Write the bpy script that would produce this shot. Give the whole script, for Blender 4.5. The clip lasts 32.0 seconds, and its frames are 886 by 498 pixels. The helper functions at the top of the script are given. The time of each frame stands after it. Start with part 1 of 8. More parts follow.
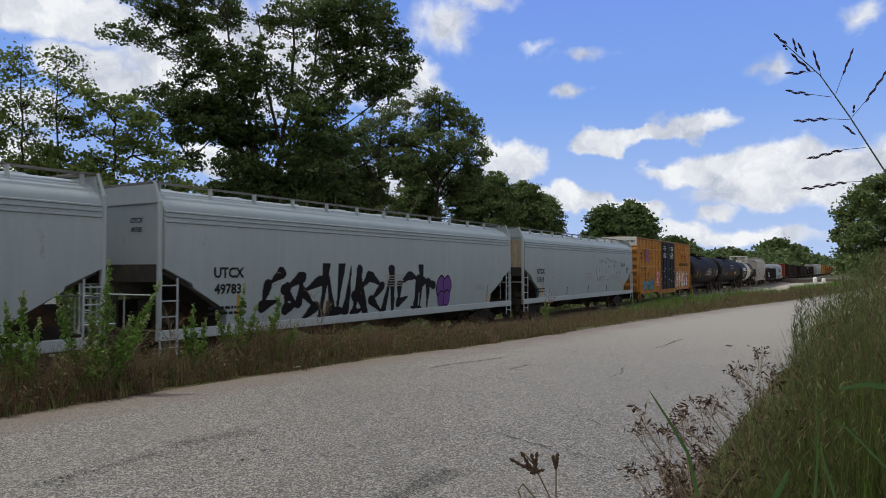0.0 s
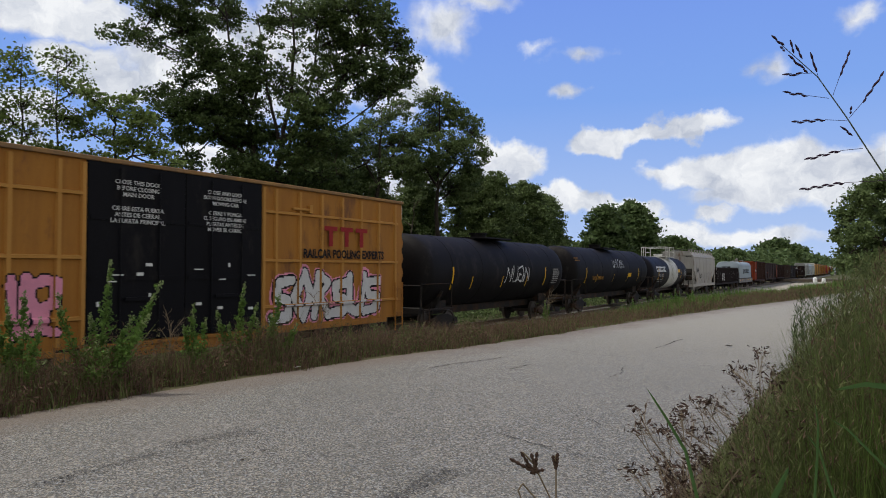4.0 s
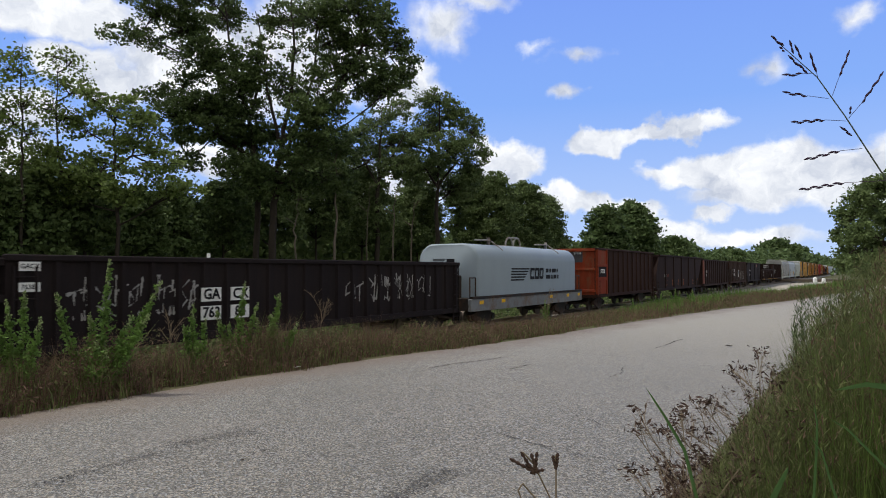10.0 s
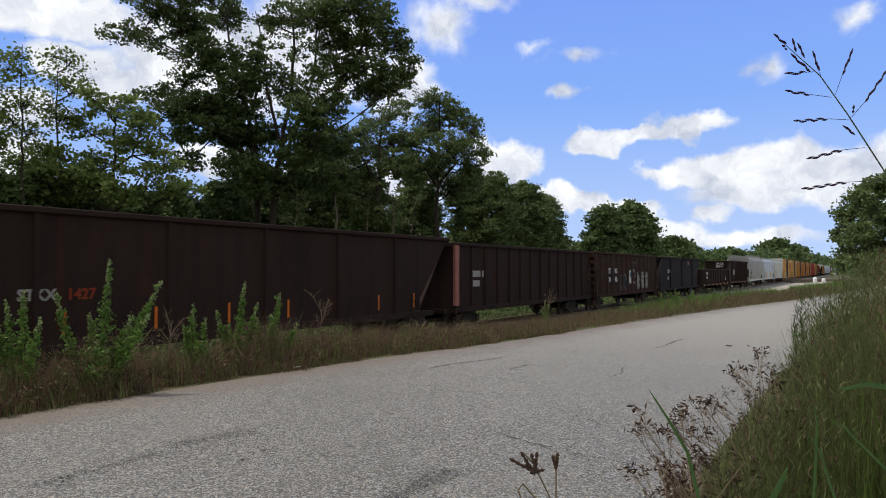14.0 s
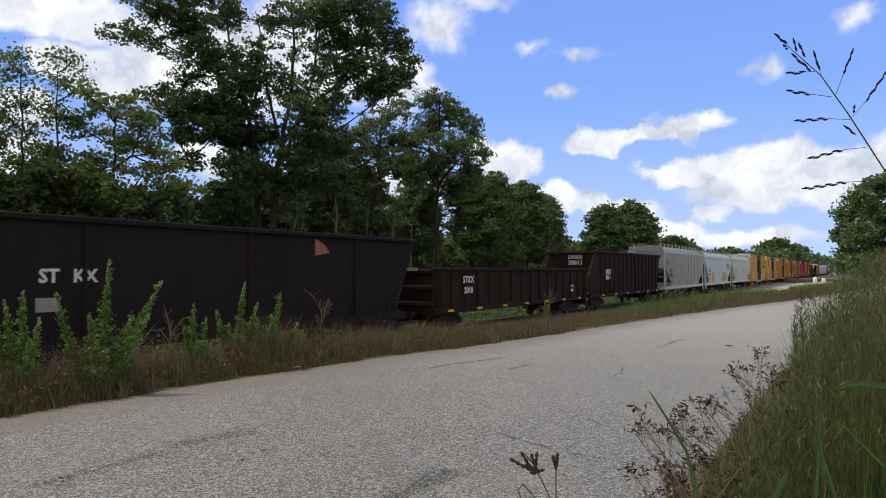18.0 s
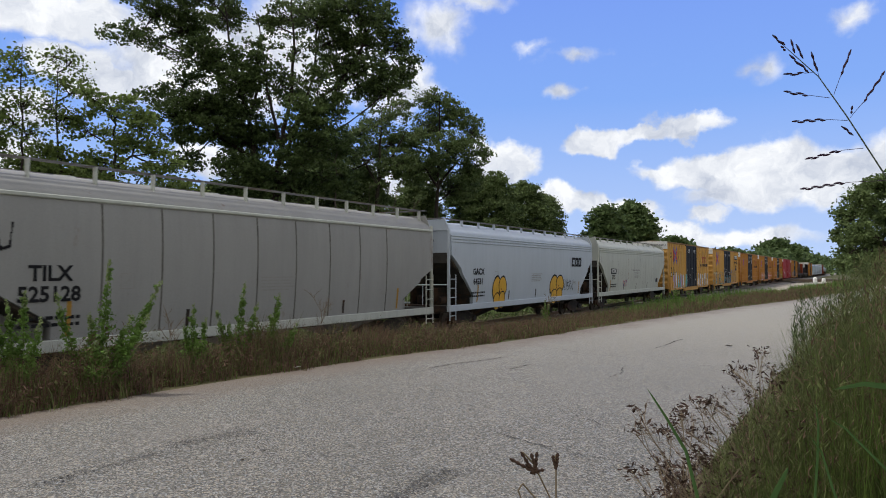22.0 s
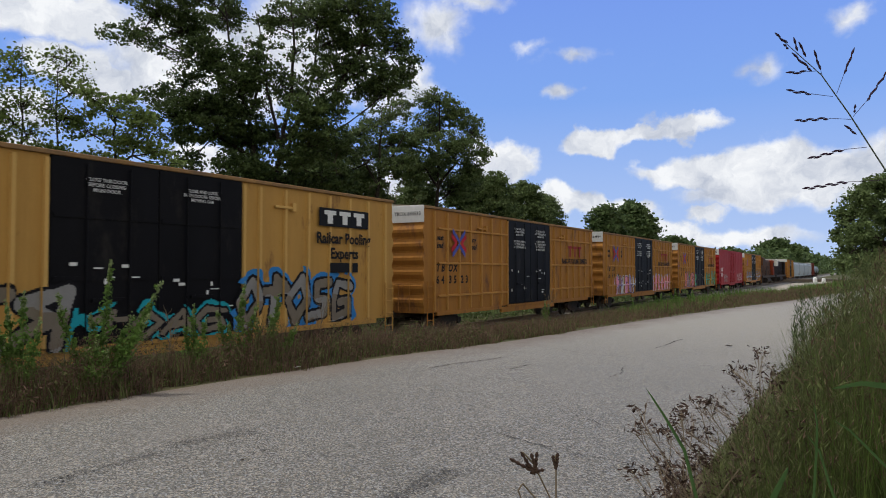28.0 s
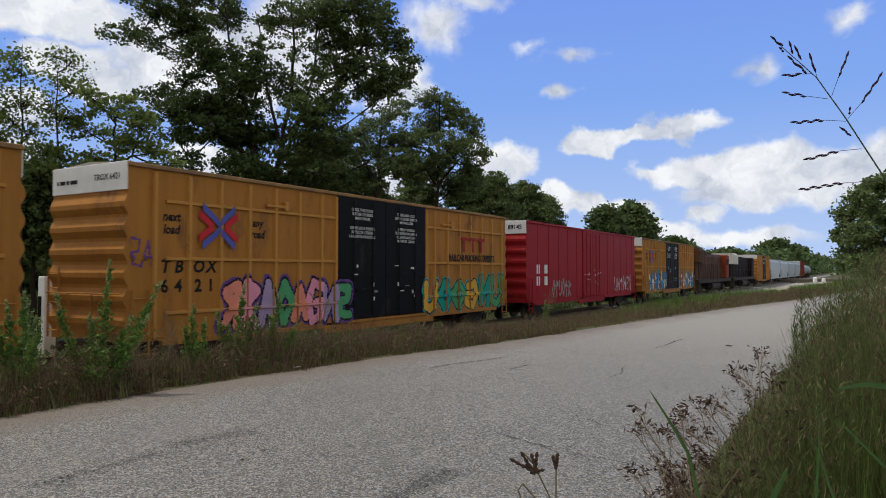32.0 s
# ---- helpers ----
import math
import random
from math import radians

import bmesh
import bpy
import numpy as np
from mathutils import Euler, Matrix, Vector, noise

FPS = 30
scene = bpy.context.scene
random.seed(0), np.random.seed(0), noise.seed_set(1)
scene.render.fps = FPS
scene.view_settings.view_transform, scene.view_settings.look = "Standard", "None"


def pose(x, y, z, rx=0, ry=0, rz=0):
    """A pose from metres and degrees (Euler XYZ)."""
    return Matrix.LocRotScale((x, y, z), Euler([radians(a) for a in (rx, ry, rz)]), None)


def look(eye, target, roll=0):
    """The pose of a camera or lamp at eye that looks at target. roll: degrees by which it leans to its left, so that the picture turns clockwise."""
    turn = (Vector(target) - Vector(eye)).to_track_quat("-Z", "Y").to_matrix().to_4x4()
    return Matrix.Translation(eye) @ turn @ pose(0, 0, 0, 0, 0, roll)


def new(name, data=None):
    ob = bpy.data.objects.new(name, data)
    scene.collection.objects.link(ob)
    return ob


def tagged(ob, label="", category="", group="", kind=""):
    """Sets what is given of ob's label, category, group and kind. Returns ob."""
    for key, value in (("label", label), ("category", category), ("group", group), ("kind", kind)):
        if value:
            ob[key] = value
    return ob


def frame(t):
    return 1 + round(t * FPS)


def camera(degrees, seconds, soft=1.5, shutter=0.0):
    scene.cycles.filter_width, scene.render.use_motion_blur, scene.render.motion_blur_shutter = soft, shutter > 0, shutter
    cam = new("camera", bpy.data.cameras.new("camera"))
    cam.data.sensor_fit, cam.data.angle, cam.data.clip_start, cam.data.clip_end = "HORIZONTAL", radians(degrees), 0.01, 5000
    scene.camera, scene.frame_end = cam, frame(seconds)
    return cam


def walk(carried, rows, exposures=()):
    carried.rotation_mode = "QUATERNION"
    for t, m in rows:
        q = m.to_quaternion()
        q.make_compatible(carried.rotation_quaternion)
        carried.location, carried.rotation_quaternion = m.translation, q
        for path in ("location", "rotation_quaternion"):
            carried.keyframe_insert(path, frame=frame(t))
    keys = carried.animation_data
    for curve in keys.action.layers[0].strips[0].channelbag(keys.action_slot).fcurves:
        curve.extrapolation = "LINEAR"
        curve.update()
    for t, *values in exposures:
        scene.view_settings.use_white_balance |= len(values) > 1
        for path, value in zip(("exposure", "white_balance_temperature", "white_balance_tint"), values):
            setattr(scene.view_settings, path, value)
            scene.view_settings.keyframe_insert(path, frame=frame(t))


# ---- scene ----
# ---------------------------------------------------------------- camera
cam = camera(65.4, 32.0, soft=0.95, shutter=0.1)
EYE = Vector((0.0, 0.0, 2.0))
YAW, PITCH = 31.0, 1.74
walk(cam, [(0.0, pose(*EYE, 90 + PITCH, 0, YAW)), (32.0, pose(*EYE, 90 + PITCH, 0, YAW))],
     [(0.0, -0.04), (3.0, -0.06), (6.0, 0.08), (8.0, 0.14), (12.0, 0.14), (17.0, 0.16), (20.0, 0.2), (22.0, 0.1), (24.0, -0.06), (28.0, 0.0), (32.0, 0.0)])

# ---------------------------------------------------------------- light
SUN_ELEV, SUN_AZ = 63.0, 262.0          # azimuth clockwise from +y: the sun stands behind the train
world = bpy.data.worlds.new("world")
scene.world = world
world.use_nodes = True
wn = world.node_tree.nodes
sky = wn.new("ShaderNodeTexSky")
sky.sky_type = "NISHITA"
sky.sun_disc = False
sky.sun_elevation, sky.sun_rotation = radians(SUN_ELEV), radians(SUN_AZ)
sky.air_density, sky.dust_density, sky.ozone_density = 1.0, 0.6, 2.5
wn["Background"].inputs[1].default_value = 0.12
# half of the sky is covered by bright broken cloud
wl = world.node_tree.links
wtc, wnoise, wramp, wmix = wn.new("ShaderNodeTexCoord"), wn.new("ShaderNodeTexNoise"), wn.new("ShaderNodeMapRange"), wn.new("ShaderNodeMix")
wnoise.inputs["Scale"].default_value, wnoise.inputs["Detail"].default_value = 2.4, 6
wramp.inputs["From Min"].default_value, wramp.inputs["From Max"].default_value = 0.36, 0.52
wmix.data_type = "RGBA"
wmix.inputs[7].default_value = (6.0, 5.85, 5.6, 1)
wl.new(wtc.outputs["Generated"], wnoise.inputs["Vector"]), wl.new(wnoise.outputs["Fac"], wramp.inputs[0]), wl.new(wramp.outputs[0], wmix.inputs["Factor"])
wl.new(sky.outputs[0], wmix.inputs[6]), wl.new(wmix.outputs[2], wn["Background"].inputs[0])
sun = new("sun", bpy.data.lights.new("sun", "SUN"))
sun.data.energy, sun.data.angle, sun.data.color = 2.6, radians(5.0), (1.0, 0.95, 0.88)
_az, _el = radians(SUN_AZ), radians(SUN_ELEV)
sun.matrix_world = look(Vector((math.sin(_az) * math.cos(_el), math.cos(_az) * math.cos(_el), math.sin(_el))) * 100, (0, 0, 0))

# ---------------------------------------------------------------- plan
RAIL = -0.53            # height of the rail's head; the road lies at 0
TRACK_X = -15.2         # middle of the track, which runs along y
SCALE = 22700 / 23000


def way_of(t):
    """How far the train has gone at t seconds."""
    u = t / 16
    return (195.288 * u + 8.901 * u * u - 0.868 * u ** 3) * SCALE


def along(w):
    """The place along the track at 0 s."""
    return w * SCALE - 8.21


# ---------------------------------------------------------------- materials
MATS = {}


def mat(name, color, rough=0.6, metal=0.0, vary=0.12, scale=3.0, bump=0.05, fine=40.0, stretch=(1, 1, 1), stain=None, stain_amount=0.0,
        stain_scale=1.2, spec=0.09, rand=0.0, island=0.0, coat=0.0, trans=0.0, streak=0.0, grime=None):
    """A painted, rusted or grown surface: colour varied at two scales, stains with their own shape, fine relief."""
    if name in MATS:
        return MATS[name]
    m = bpy.data.materials.new(name)
    m.use_nodes = True
    nt = m.node_tree
    n, l = nt.nodes, nt.links
    b = n["Principled BSDF"]
    b.inputs["Roughness"].default_value = rough
    b.inputs["Metallic"].default_value = metal
    b.inputs["Specular IOR Level"].default_value = spec
    b.inputs["Coat Weight"].default_value = coat
    tc = n.new("ShaderNodeTexCoord")
    mp = n.new("ShaderNodeMapping")
    mp.inputs["Scale"].default_value = stretch
    l.new(tc.outputs["Object"], mp.inputs[0])
    big = n.new("ShaderNodeTexNoise")
    big.inputs["Scale"].default_value, big.inputs["Detail"].default_value, big.inputs["Roughness"].default_value = scale, 5, 0.65
    l.new(mp.outputs[0], big.inputs["Vector"])
    small = n.new("ShaderNodeTexNoise")
    small.inputs["Scale"].default_value, small.inputs["Detail"].default_value = fine, 3
    l.new(tc.outputs["Object"], small.inputs["Vector"])
    add = n.new("ShaderNodeMath")
    add.operation = "MULTIPLY_ADD"
    l.new(small.outputs["Fac"], add.inputs[0])
    add.inputs[1].default_value = 0.45
    l.new(big.outputs["Fac"], add.inputs[2])
    ramp = n.new("ShaderNodeMapRange")
    ramp.inputs["From Min"].default_value, ramp.inputs["From Max"].default_value = 0.4, 1.05
    ramp.inputs["To Min"].default_value, ramp.inputs["To Max"].default_value = 1 - vary, 1 + vary
    l.new(add.outputs[0], ramp.inputs[0])
    last = ramp.outputs[0]
    if rand or island:
        info = n.new("ShaderNodeObjectInfo") if rand else n.new("ShaderNodeNewGeometry")
        r2 = n.new("ShaderNodeMapRange")
        k = rand or island
        r2.inputs["To Min"].default_value, r2.inputs["To Max"].default_value = 1 - k, 1 + k
        l.new(info.outputs["Random" if rand else "Random Per Island"], r2.inputs[0])
        mu = n.new("ShaderNodeMath")
        mu.operation = "MULTIPLY"
        l.new(last, mu.inputs[0]), l.new(r2.outputs[0], mu.inputs[1])
        last = mu.outputs[0]
    hv = n.new("ShaderNodeVectorMath")
    hv.operation = "SCALE"
    hv.inputs[0].default_value = color
    l.new(last, hv.inputs["Scale"])
    out = hv.outputs[0]
    if streak:
        sm, st, sr0 = n.new("ShaderNodeMapping"), n.new("ShaderNodeTexNoise"), n.new("ShaderNodeMapRange")
        sm.inputs["Scale"].default_value = (1.0, 1.0, 0.09)
        l.new(tc.outputs["Object"], sm.inputs[0]), l.new(sm.outputs[0], st.inputs["Vector"])
        st.inputs["Scale"].default_value, st.inputs["Detail"].default_value, st.inputs["Roughness"].default_value = 3.2, 7, 0.72
        sr0.inputs["From Min"].default_value, sr0.inputs["From Max"].default_value = 0.44, 0.72
        sr0.inputs["To Max"].default_value = streak
        l.new(st.outputs["Fac"], sr0.inputs[0])
        sx0 = n.new("ShaderNodeMix")
        sx0.data_type = "RGBA"
        l.new(sr0.outputs[0], sx0.inputs["Factor"]), l.new(out, sx0.inputs[6])
        sx0.inputs[7].default_value = (*(grime or [c * 0.45 for c in color]), 1)
        out = sx0.outputs[2]
    if stain:
        s = n.new("ShaderNodeTexNoise")
        s.inputs["Scale"].default_value, s.inputs["Detail"].default_value, s.inputs["Roughness"].default_value = stain_scale, 8, 0.7
        l.new(mp.outputs[0], s.inputs["Vector"])
        sr = n.new("ShaderNodeMapRange")
        sr.inputs["From Min"].default_value, sr.inputs["From Max"].default_value = 0.66 - stain_amount * 0.3, 0.78 - stain_amount * 0.2
        l.new(s.outputs["Fac"], sr.inputs[0])
        mx = n.new("ShaderNodeMix")
        mx.data_type = "RGBA"
        l.new(sr.outputs[0], mx.inputs["Factor"])
        l.new(out, mx.inputs[6])
        mx.inputs[7].default_value = (*stain, 1)
        out = mx.outputs[2]
    l.new(out, b.inputs["Base Color"])
    if bump:
        bp = n.new("ShaderNodeBump")
        bp.inputs["Strength"].default_value, bp.inputs["Distance"].default_value = min(1, bump * 4), 0.02
        l.new(add.outputs[0], bp.inputs["Height"])
        l.new(bp.outputs[0], b.inputs["Normal"])
    if trans:
        tr = n.new("ShaderNodeBsdfTranslucent")
        l.new(out, tr.inputs[0])
        ms = n.new("ShaderNodeMixShader")
        ms.inputs[0].default_value = trans
        l.new(b.outputs[0], ms.inputs[1]), l.new(tr.outputs[0], ms.inputs[2])
        l.new(ms.outputs[0], n["Material Output"].inputs[0])
    MATS[name] = m
    return m


def paint(name, color, rust=0.25, rough=0.55, vary=0.08, rust_color=(0.16, 0.075, 0.04), streak=0.14, grime=None):
    return mat(name, color, rough, 0.0, vary, 0.7, 0.03, 25, (1, 1, 0.35), rust_color, rust, 1.6, streak=streak, grime=grime)


M_STEEL = mat("dark_steel", (0.035, 0.032, 0.03), 0.7, 0.3, 0.3, 3, 0.08, stain=(0.09, 0.05, 0.03), stain_amount=0.6)
M_WHEEL = mat("wheel_steel", (0.09, 0.075, 0.065), 0.5, 0.7, 0.2, 4, 0.04)
M_RAIL = mat("rail_steel", (0.16, 0.11, 0.08), 0.4, 0.7, 0.3, 6, 0.05)
M_BLACK = mat("black_paint", (0.0075, 0.0072, 0.009), 0.55, 0, 0.35, 0.8, 0.03, 20, (1, 1, 0.4), (0.025, 0.022, 0.02), 0.3)
M_INK = mat("black_lettering", (0.015, 0.015, 0.017), 0.6, 0, 0.2)
M_WHITE = mat("white_lettering", (0.72, 0.72, 0.7), 0.6, 0, 0.12)
M_YELLOWDECAL = mat("reflective_yellow", (0.75, 0.42, 0.02), 0.45, 0, 0.15)


# ---------------------------------------------------------------- mesh helpers
def box(bm, x0, x1, y0, y1, z0, z1, bevel=0.0):
    vs = [bm.verts.new((x, y, z)) for x in (x0, x1) for y in (y0, y1) for z in (z0, z1)]
    fs = []
    for q in ((0, 1, 3, 2), (4, 6, 7, 5), (0, 4, 5, 1), (2, 3, 7, 6), (0, 2, 6, 4), (1, 5, 7, 3)):
        fs.append(bm.faces.new([vs[i] for i in q]))
    if bevel:
        es = {e for f in fs for e in f.edges}
        bmesh.ops.bevel(bm, geom=list(es), offset=bevel, segments=1, affect="EDGES")


def rod(bm, a, b, r, n=6, r2=None):
    """A round bar from a to b, tapered to r2."""
    a, b = Vector(a), Vector(b)
    d = (b - a)
    if d.length < 1e-6:
        return
    q = d.to_track_quat("Z", "Y")
    r2 = r if r2 is None else r2
    ra, rb = [], []
    for i in range(n):
        c, s = math.cos(2 * math.pi * i / n), math.sin(2 * math.pi * i / n)
        ra.append(bm.verts.new(a + q @ Vector((c * r, s * r, 0))))
        rb.append(bm.verts.new(b + q @ Vector((c * r2, s * r2, 0))))
    for i in range(n):
        j = (i + 1) % n
        bm.faces.new((ra[i], ra[j], rb[j], rb[i]))
    bm.faces.new(ra[::-1])
    bm.faces.new(rb)


def pipe(bm, pts, r, n=6):
    for a, b in zip(pts, pts[1:]):
        rod(bm, a, b, r, n)


def loft(bm, rings, closed=True, caps=True):
    """Skin over rings of equal count."""
    vr = [[bm.verts.new(p) for p in ring] for ring in rings]
    m = len(vr[0])
    for a, b in zip(vr, vr[1:]):
        for i in range(m if closed else m - 1):
            j = (i + 1) % m
            try:
                bm.faces.new((a[i], b[i], b[j], a[j]))
            except ValueError:
                pass
    if caps:
        bm.faces.new(vr[0])
        bm.faces.new(vr[-1][::-1])
    return vr


def extrude_y(bm, prof, y0, y1):
    """A profile of (x, z) drawn along y."""
    loft(bm, [[(x, y, z) for x, z in prof] for y in (y0, y1)])


def part(name, bm, material, parent, label="", smooth=False):
    me = bpy.data.meshes.new(name)
    bmesh.ops.recalc_face_normals(bm, faces=bm.faces)
    bm.to_mesh(me)
    bm.free()
    return mesh_part(name, me, material, parent, label, smooth)


def mesh_part(name, me, material, parent, label="", smooth=False):
    if material and not me.materials:
        me.materials.append(material)
    if smooth:
        me.shade_smooth()
        me.set_sharp_from_angle(angle=radians(40))
    ob = new(name, me)
    if parent is not None:
        ob.parent = parent
    if label:
        ob["label"] = label
    return ob


def thing(name, label, category, group="", kind=""):
    return tagged(new(name), label, category, group, kind)


def quick(name, verts, faces, material, parent=None, label="", smooth=False):
    me = bpy.data.meshes.new(name)
    me.from_pydata(verts, [], faces)
    return mesh_part(name, me, material, parent, label, smooth)


def words(name, text, size, material, parent, m, label="", squeeze=1.0, shear=0.0):
    """Letters as a thin mesh, in the plane of m's x and y, centred."""
    cu = bpy.data.curves.new(name, "FONT")
    cu.body, cu.size, cu.align_x, cu.align_y, cu.extrude, cu.resolution_u = text, size, "CENTER", "CENTER", 0.002, 2
    cu.offset, cu.shear = size * (0.03 if size > 0.2 else 0.01), shear
    tmp = bpy.data.objects.new(name, cu)
    me = bpy.data.meshes.new_from_object(tmp)
    bpy.data.objects.remove(tmp)
    me.transform(m @ Matrix.Diagonal((squeeze, 1, 1, 1)))
    return mesh_part(name, me, material, parent, label)


def side_pose(x, y, z, lean=0.0):
    """Letters standing on a car's side, which faces +x: they read along +y."""
    return Matrix.Translation((x, y, z)) @ Euler((radians(90), 0, radians(90))).to_matrix().to_4x4() @ pose(0, 0, 0, lean)


def end_pose(x, y, z):
    """Letters standing on a car's end, which faces -y: they read along +x."""
    return Matrix.Translation((x, y, z)) @ Euler((radians(90), 0, 0)).to_matrix().to_4x4()


def bars(name, parent, x, y, z, rows, width, height, gap, material, seed=0, facing="side"):
    """Lines of small writing as plain bars, one mesh a line; x may be a function of the height."""
    rnd = random.Random(seed)
    for r in range(rows):
        zz, yy, end = z - r * (height + gap) - height / 2, y, y + width * rnd.uniform(0.7, 1)
        cuts = []
        while yy < end - 0.02:
            w = min(rnd.uniform(0.8, 3.2) * height, end - yy)
            cuts += [(yy, height / 2), (yy + w, height / 2), (yy + w + 0.001, 0.001), (yy + w + height * 0.5 - 0.001, 0.001)]
            yy += w + height * 0.5
        bm = bmesh.new()
        last = None
        xx = x(zz) if callable(x) else x
        for yc, hh in cuts[:-2]:
            q = [(xx + 0.004, yc, zz - hh), (xx + 0.004, yc, zz + hh)] if facing == "side" else [(yc, xx - 0.004, zz - hh), (yc, xx - 0.004, zz + hh)]
            now = [bm.verts.new(v) for v in q]
            if last:
                bm.faces.new((last[0], now[0], now[1], last[1]))
            last = now
        part(name, bm, material, parent)


# ---------------------------------------------------------------- ground, road, track
ROAD_L = ((-60, -11.5), (-10, -10.6), (5, -10.1), (7.6, -9.98), (10.2, -9.8), (13.4, -9.4), (17.7, -8.5), (26.3, -7.6), (40.3, -5.7), (52.6, -3.5),
          (75, -0.5), (110, 2.0), (165, 4.0), (300, 6.0))
ROAD_R = ((-60, -2.0), (0, -1.5), (15, -1.3), (25, -0.4), (40, 2.0), (60, 5.5), (85, 8.5), (120, 10.5), (165, 12.0), (300, 14.0))


def edge(table, y):
    ys, xs = [p[0] for p in table], [p[1] for p in table]
    return float(np.interp(y, ys, xs))


def ground_z(x, y):
    l, r = edge(ROAD_L, y), edge(ROAD_R, y)
    if x < l:
        d = l - x
        z = -0.03 - 0.9 * min(1, max(0, (d - 0.5) / max(1.2, (l + 13.2) * 0.9 - 0.5)))
        return max(z, -0.93)
    if x > r:
        return -0.03 + 0.35 * min(1, (x - r) / 3.0) * (1 if y < 40 else 0.3)
    return -0.03


M_GROUND = mat("earth_and_grass", (0.11, 0.095, 0.05), 0.95, 0, 0.35, 0.35, 0.25, 12, stain=(0.07, 0.075, 0.035), stain_amount=1.0, stain_scale=0.15)
M_BALLAST = mat("ballast_stone", (0.28, 0.265, 0.24), 0.9, 0, 0.3, 3.0, 0.3, 30, island=0.35)


def asphalt():
    """Worn asphalt: pale stones in a grey binder, oil tracks and patches at large scale."""
    m = bpy.data.materials.new("worn_asphalt")
    m.use_nodes = True
    n, l = m.node_tree.nodes, m.node_tree.links
    b = n["Principled BSDF"]
    b.inputs["Roughness"].default_value = 0.66
    b.inputs["Specular IOR Level"].default_value = 0.25
    tc = n.new("ShaderNodeTexCoord")

    def noise_of(s, d, rough=0.6):
        t = n.new("ShaderNodeTexNoise")
        t.inputs["Scale"].default_value, t.inputs["Detail"].default_value, t.inputs["Roughness"].default_value = s, d, rough
        l.new(tc.outputs["Object"], t.inputs["Vector"])
        return t.outputs["Fac"]

    vo = n.new("ShaderNodeTexVoronoi")
    vo.inputs["Scale"].default_value = 64
    l.new(tc.outputs["Object"], vo.inputs["Vector"])
    sep = n.new("ShaderNodeSeparateColor")
    l.new(vo.outputs["Color"], sep.inputs[0])
    cr = n.new("ShaderNodeValToRGB")
    cr.color_ramp.elements[0].color, cr.color_ramp.elements[1].color = (0.05, 0.048, 0.042, 1), (0.355, 0.339, 0.296, 1)
    cr.color_ramp.elements[0].position = 0.0
    e = cr.color_ramp.elements.new(0.5)
    e.color = (0.14, 0.134, 0.115, 1)
    l.new(sep.outputs[0], cr.inputs[0])
    mix = n.new("ShaderNodeMix")
    mix.data_type = "RGBA"
    mr = n.new("ShaderNodeMapRange")
    mr.inputs["From Min"].default_value, mr.inputs["From Max"].default_value = 0.35, 0.7
    mr.inputs["To Min"].default_value, mr.inputs["To Max"].default_value = 0.87, 1.1
    l.new(noise_of(0.25, 14, 0.78), mr.inputs[0])
    sc = n.new("ShaderNodeVectorMath")
    sc.operation = "SCALE"
    hue = n.new("ShaderNodeValToRGB")        # single stones run from bluish to tan
    hue.color_ramp.elements[0].color, hue.color_ramp.elements[1].color = (0.9, 1.0, 1.16, 1), (1.1, 1.0, 0.86, 1)
    l.new(sep.outputs[1], hue.inputs[0])
    tone = n.new("ShaderNodeVectorMath")
    tone.operation = "MULTIPLY"
    l.new(cr.outputs[0], tone.inputs[0]), l.new(hue.outputs[0], tone.inputs[1])
    l.new(tone.outputs[0], sc.inputs[0]), l.new(mr.outputs[0], sc.inputs["Scale"])
    tint = n.new("ShaderNodeMapRange")
    tint.inputs["From Min"].default_value, tint.inputs["From Max"].default_value = 0.52, 0.7
    tint.inputs["To Max"].default_value = 0.3
    l.new(noise_of(0.6, 4), tint.inputs[0])
    l.new(tint.outputs[0], mix.inputs["Factor"])
    l.new(sc.outputs[0], mix.inputs[6])
    mix.inputs[7].default_value = (0.2, 0.185, 0.16, 1)
    # reddish dirt washed over the road's edge beside the verge
    uv, sx, edge_n = n.new("ShaderNodeUVMap"), n.new("ShaderNodeSeparateXYZ"), n.new("ShaderNodeMath")
    l.new(uv.outputs[0], sx.inputs[0])
    edge_n.operation = "MULTIPLY_ADD"
    l.new(noise_of(1.1, 6), edge_n.inputs[0])
    edge_n.inputs[1].default_value = -2.6
    l.new(sx.outputs[0], edge_n.inputs[2])
    em = n.new("ShaderNodeMapRange")
    em.inputs["From Min"].default_value, em.inputs["From Max"].default_value = -1.25, 0.35
    em.inputs["To Min"].default_value, em.inputs["To Max"].default_value = 0.85, 0.0
    l.new(edge_n.outputs[0], em.inputs[0])
    dm = n.new("ShaderNodeMix")
    dm.data_type = "RGBA"
    # lighter colour painted in for the brighter light on the road's further stretch
    far, paler = n.new("ShaderNodeMapRange"), n.new("ShaderNodeMix")
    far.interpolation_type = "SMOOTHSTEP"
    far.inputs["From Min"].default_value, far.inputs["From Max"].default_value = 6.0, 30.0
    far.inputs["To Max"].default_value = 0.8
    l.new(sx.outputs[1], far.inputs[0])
    paler.data_type = "RGBA"
    paler.inputs[7].default_value = (0.31, 0.29, 0.235, 1)
    l.new(far.outputs[0], paler.inputs["Factor"]), l.new(mix.outputs[2], paler.inputs[6])
    l.new(em.outputs[0], dm.inputs["Factor"]), l.new(paler.outputs[2], dm.inputs[6])
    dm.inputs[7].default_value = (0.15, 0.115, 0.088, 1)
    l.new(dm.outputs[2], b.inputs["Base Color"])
    bp = n.new("ShaderNodeBump")
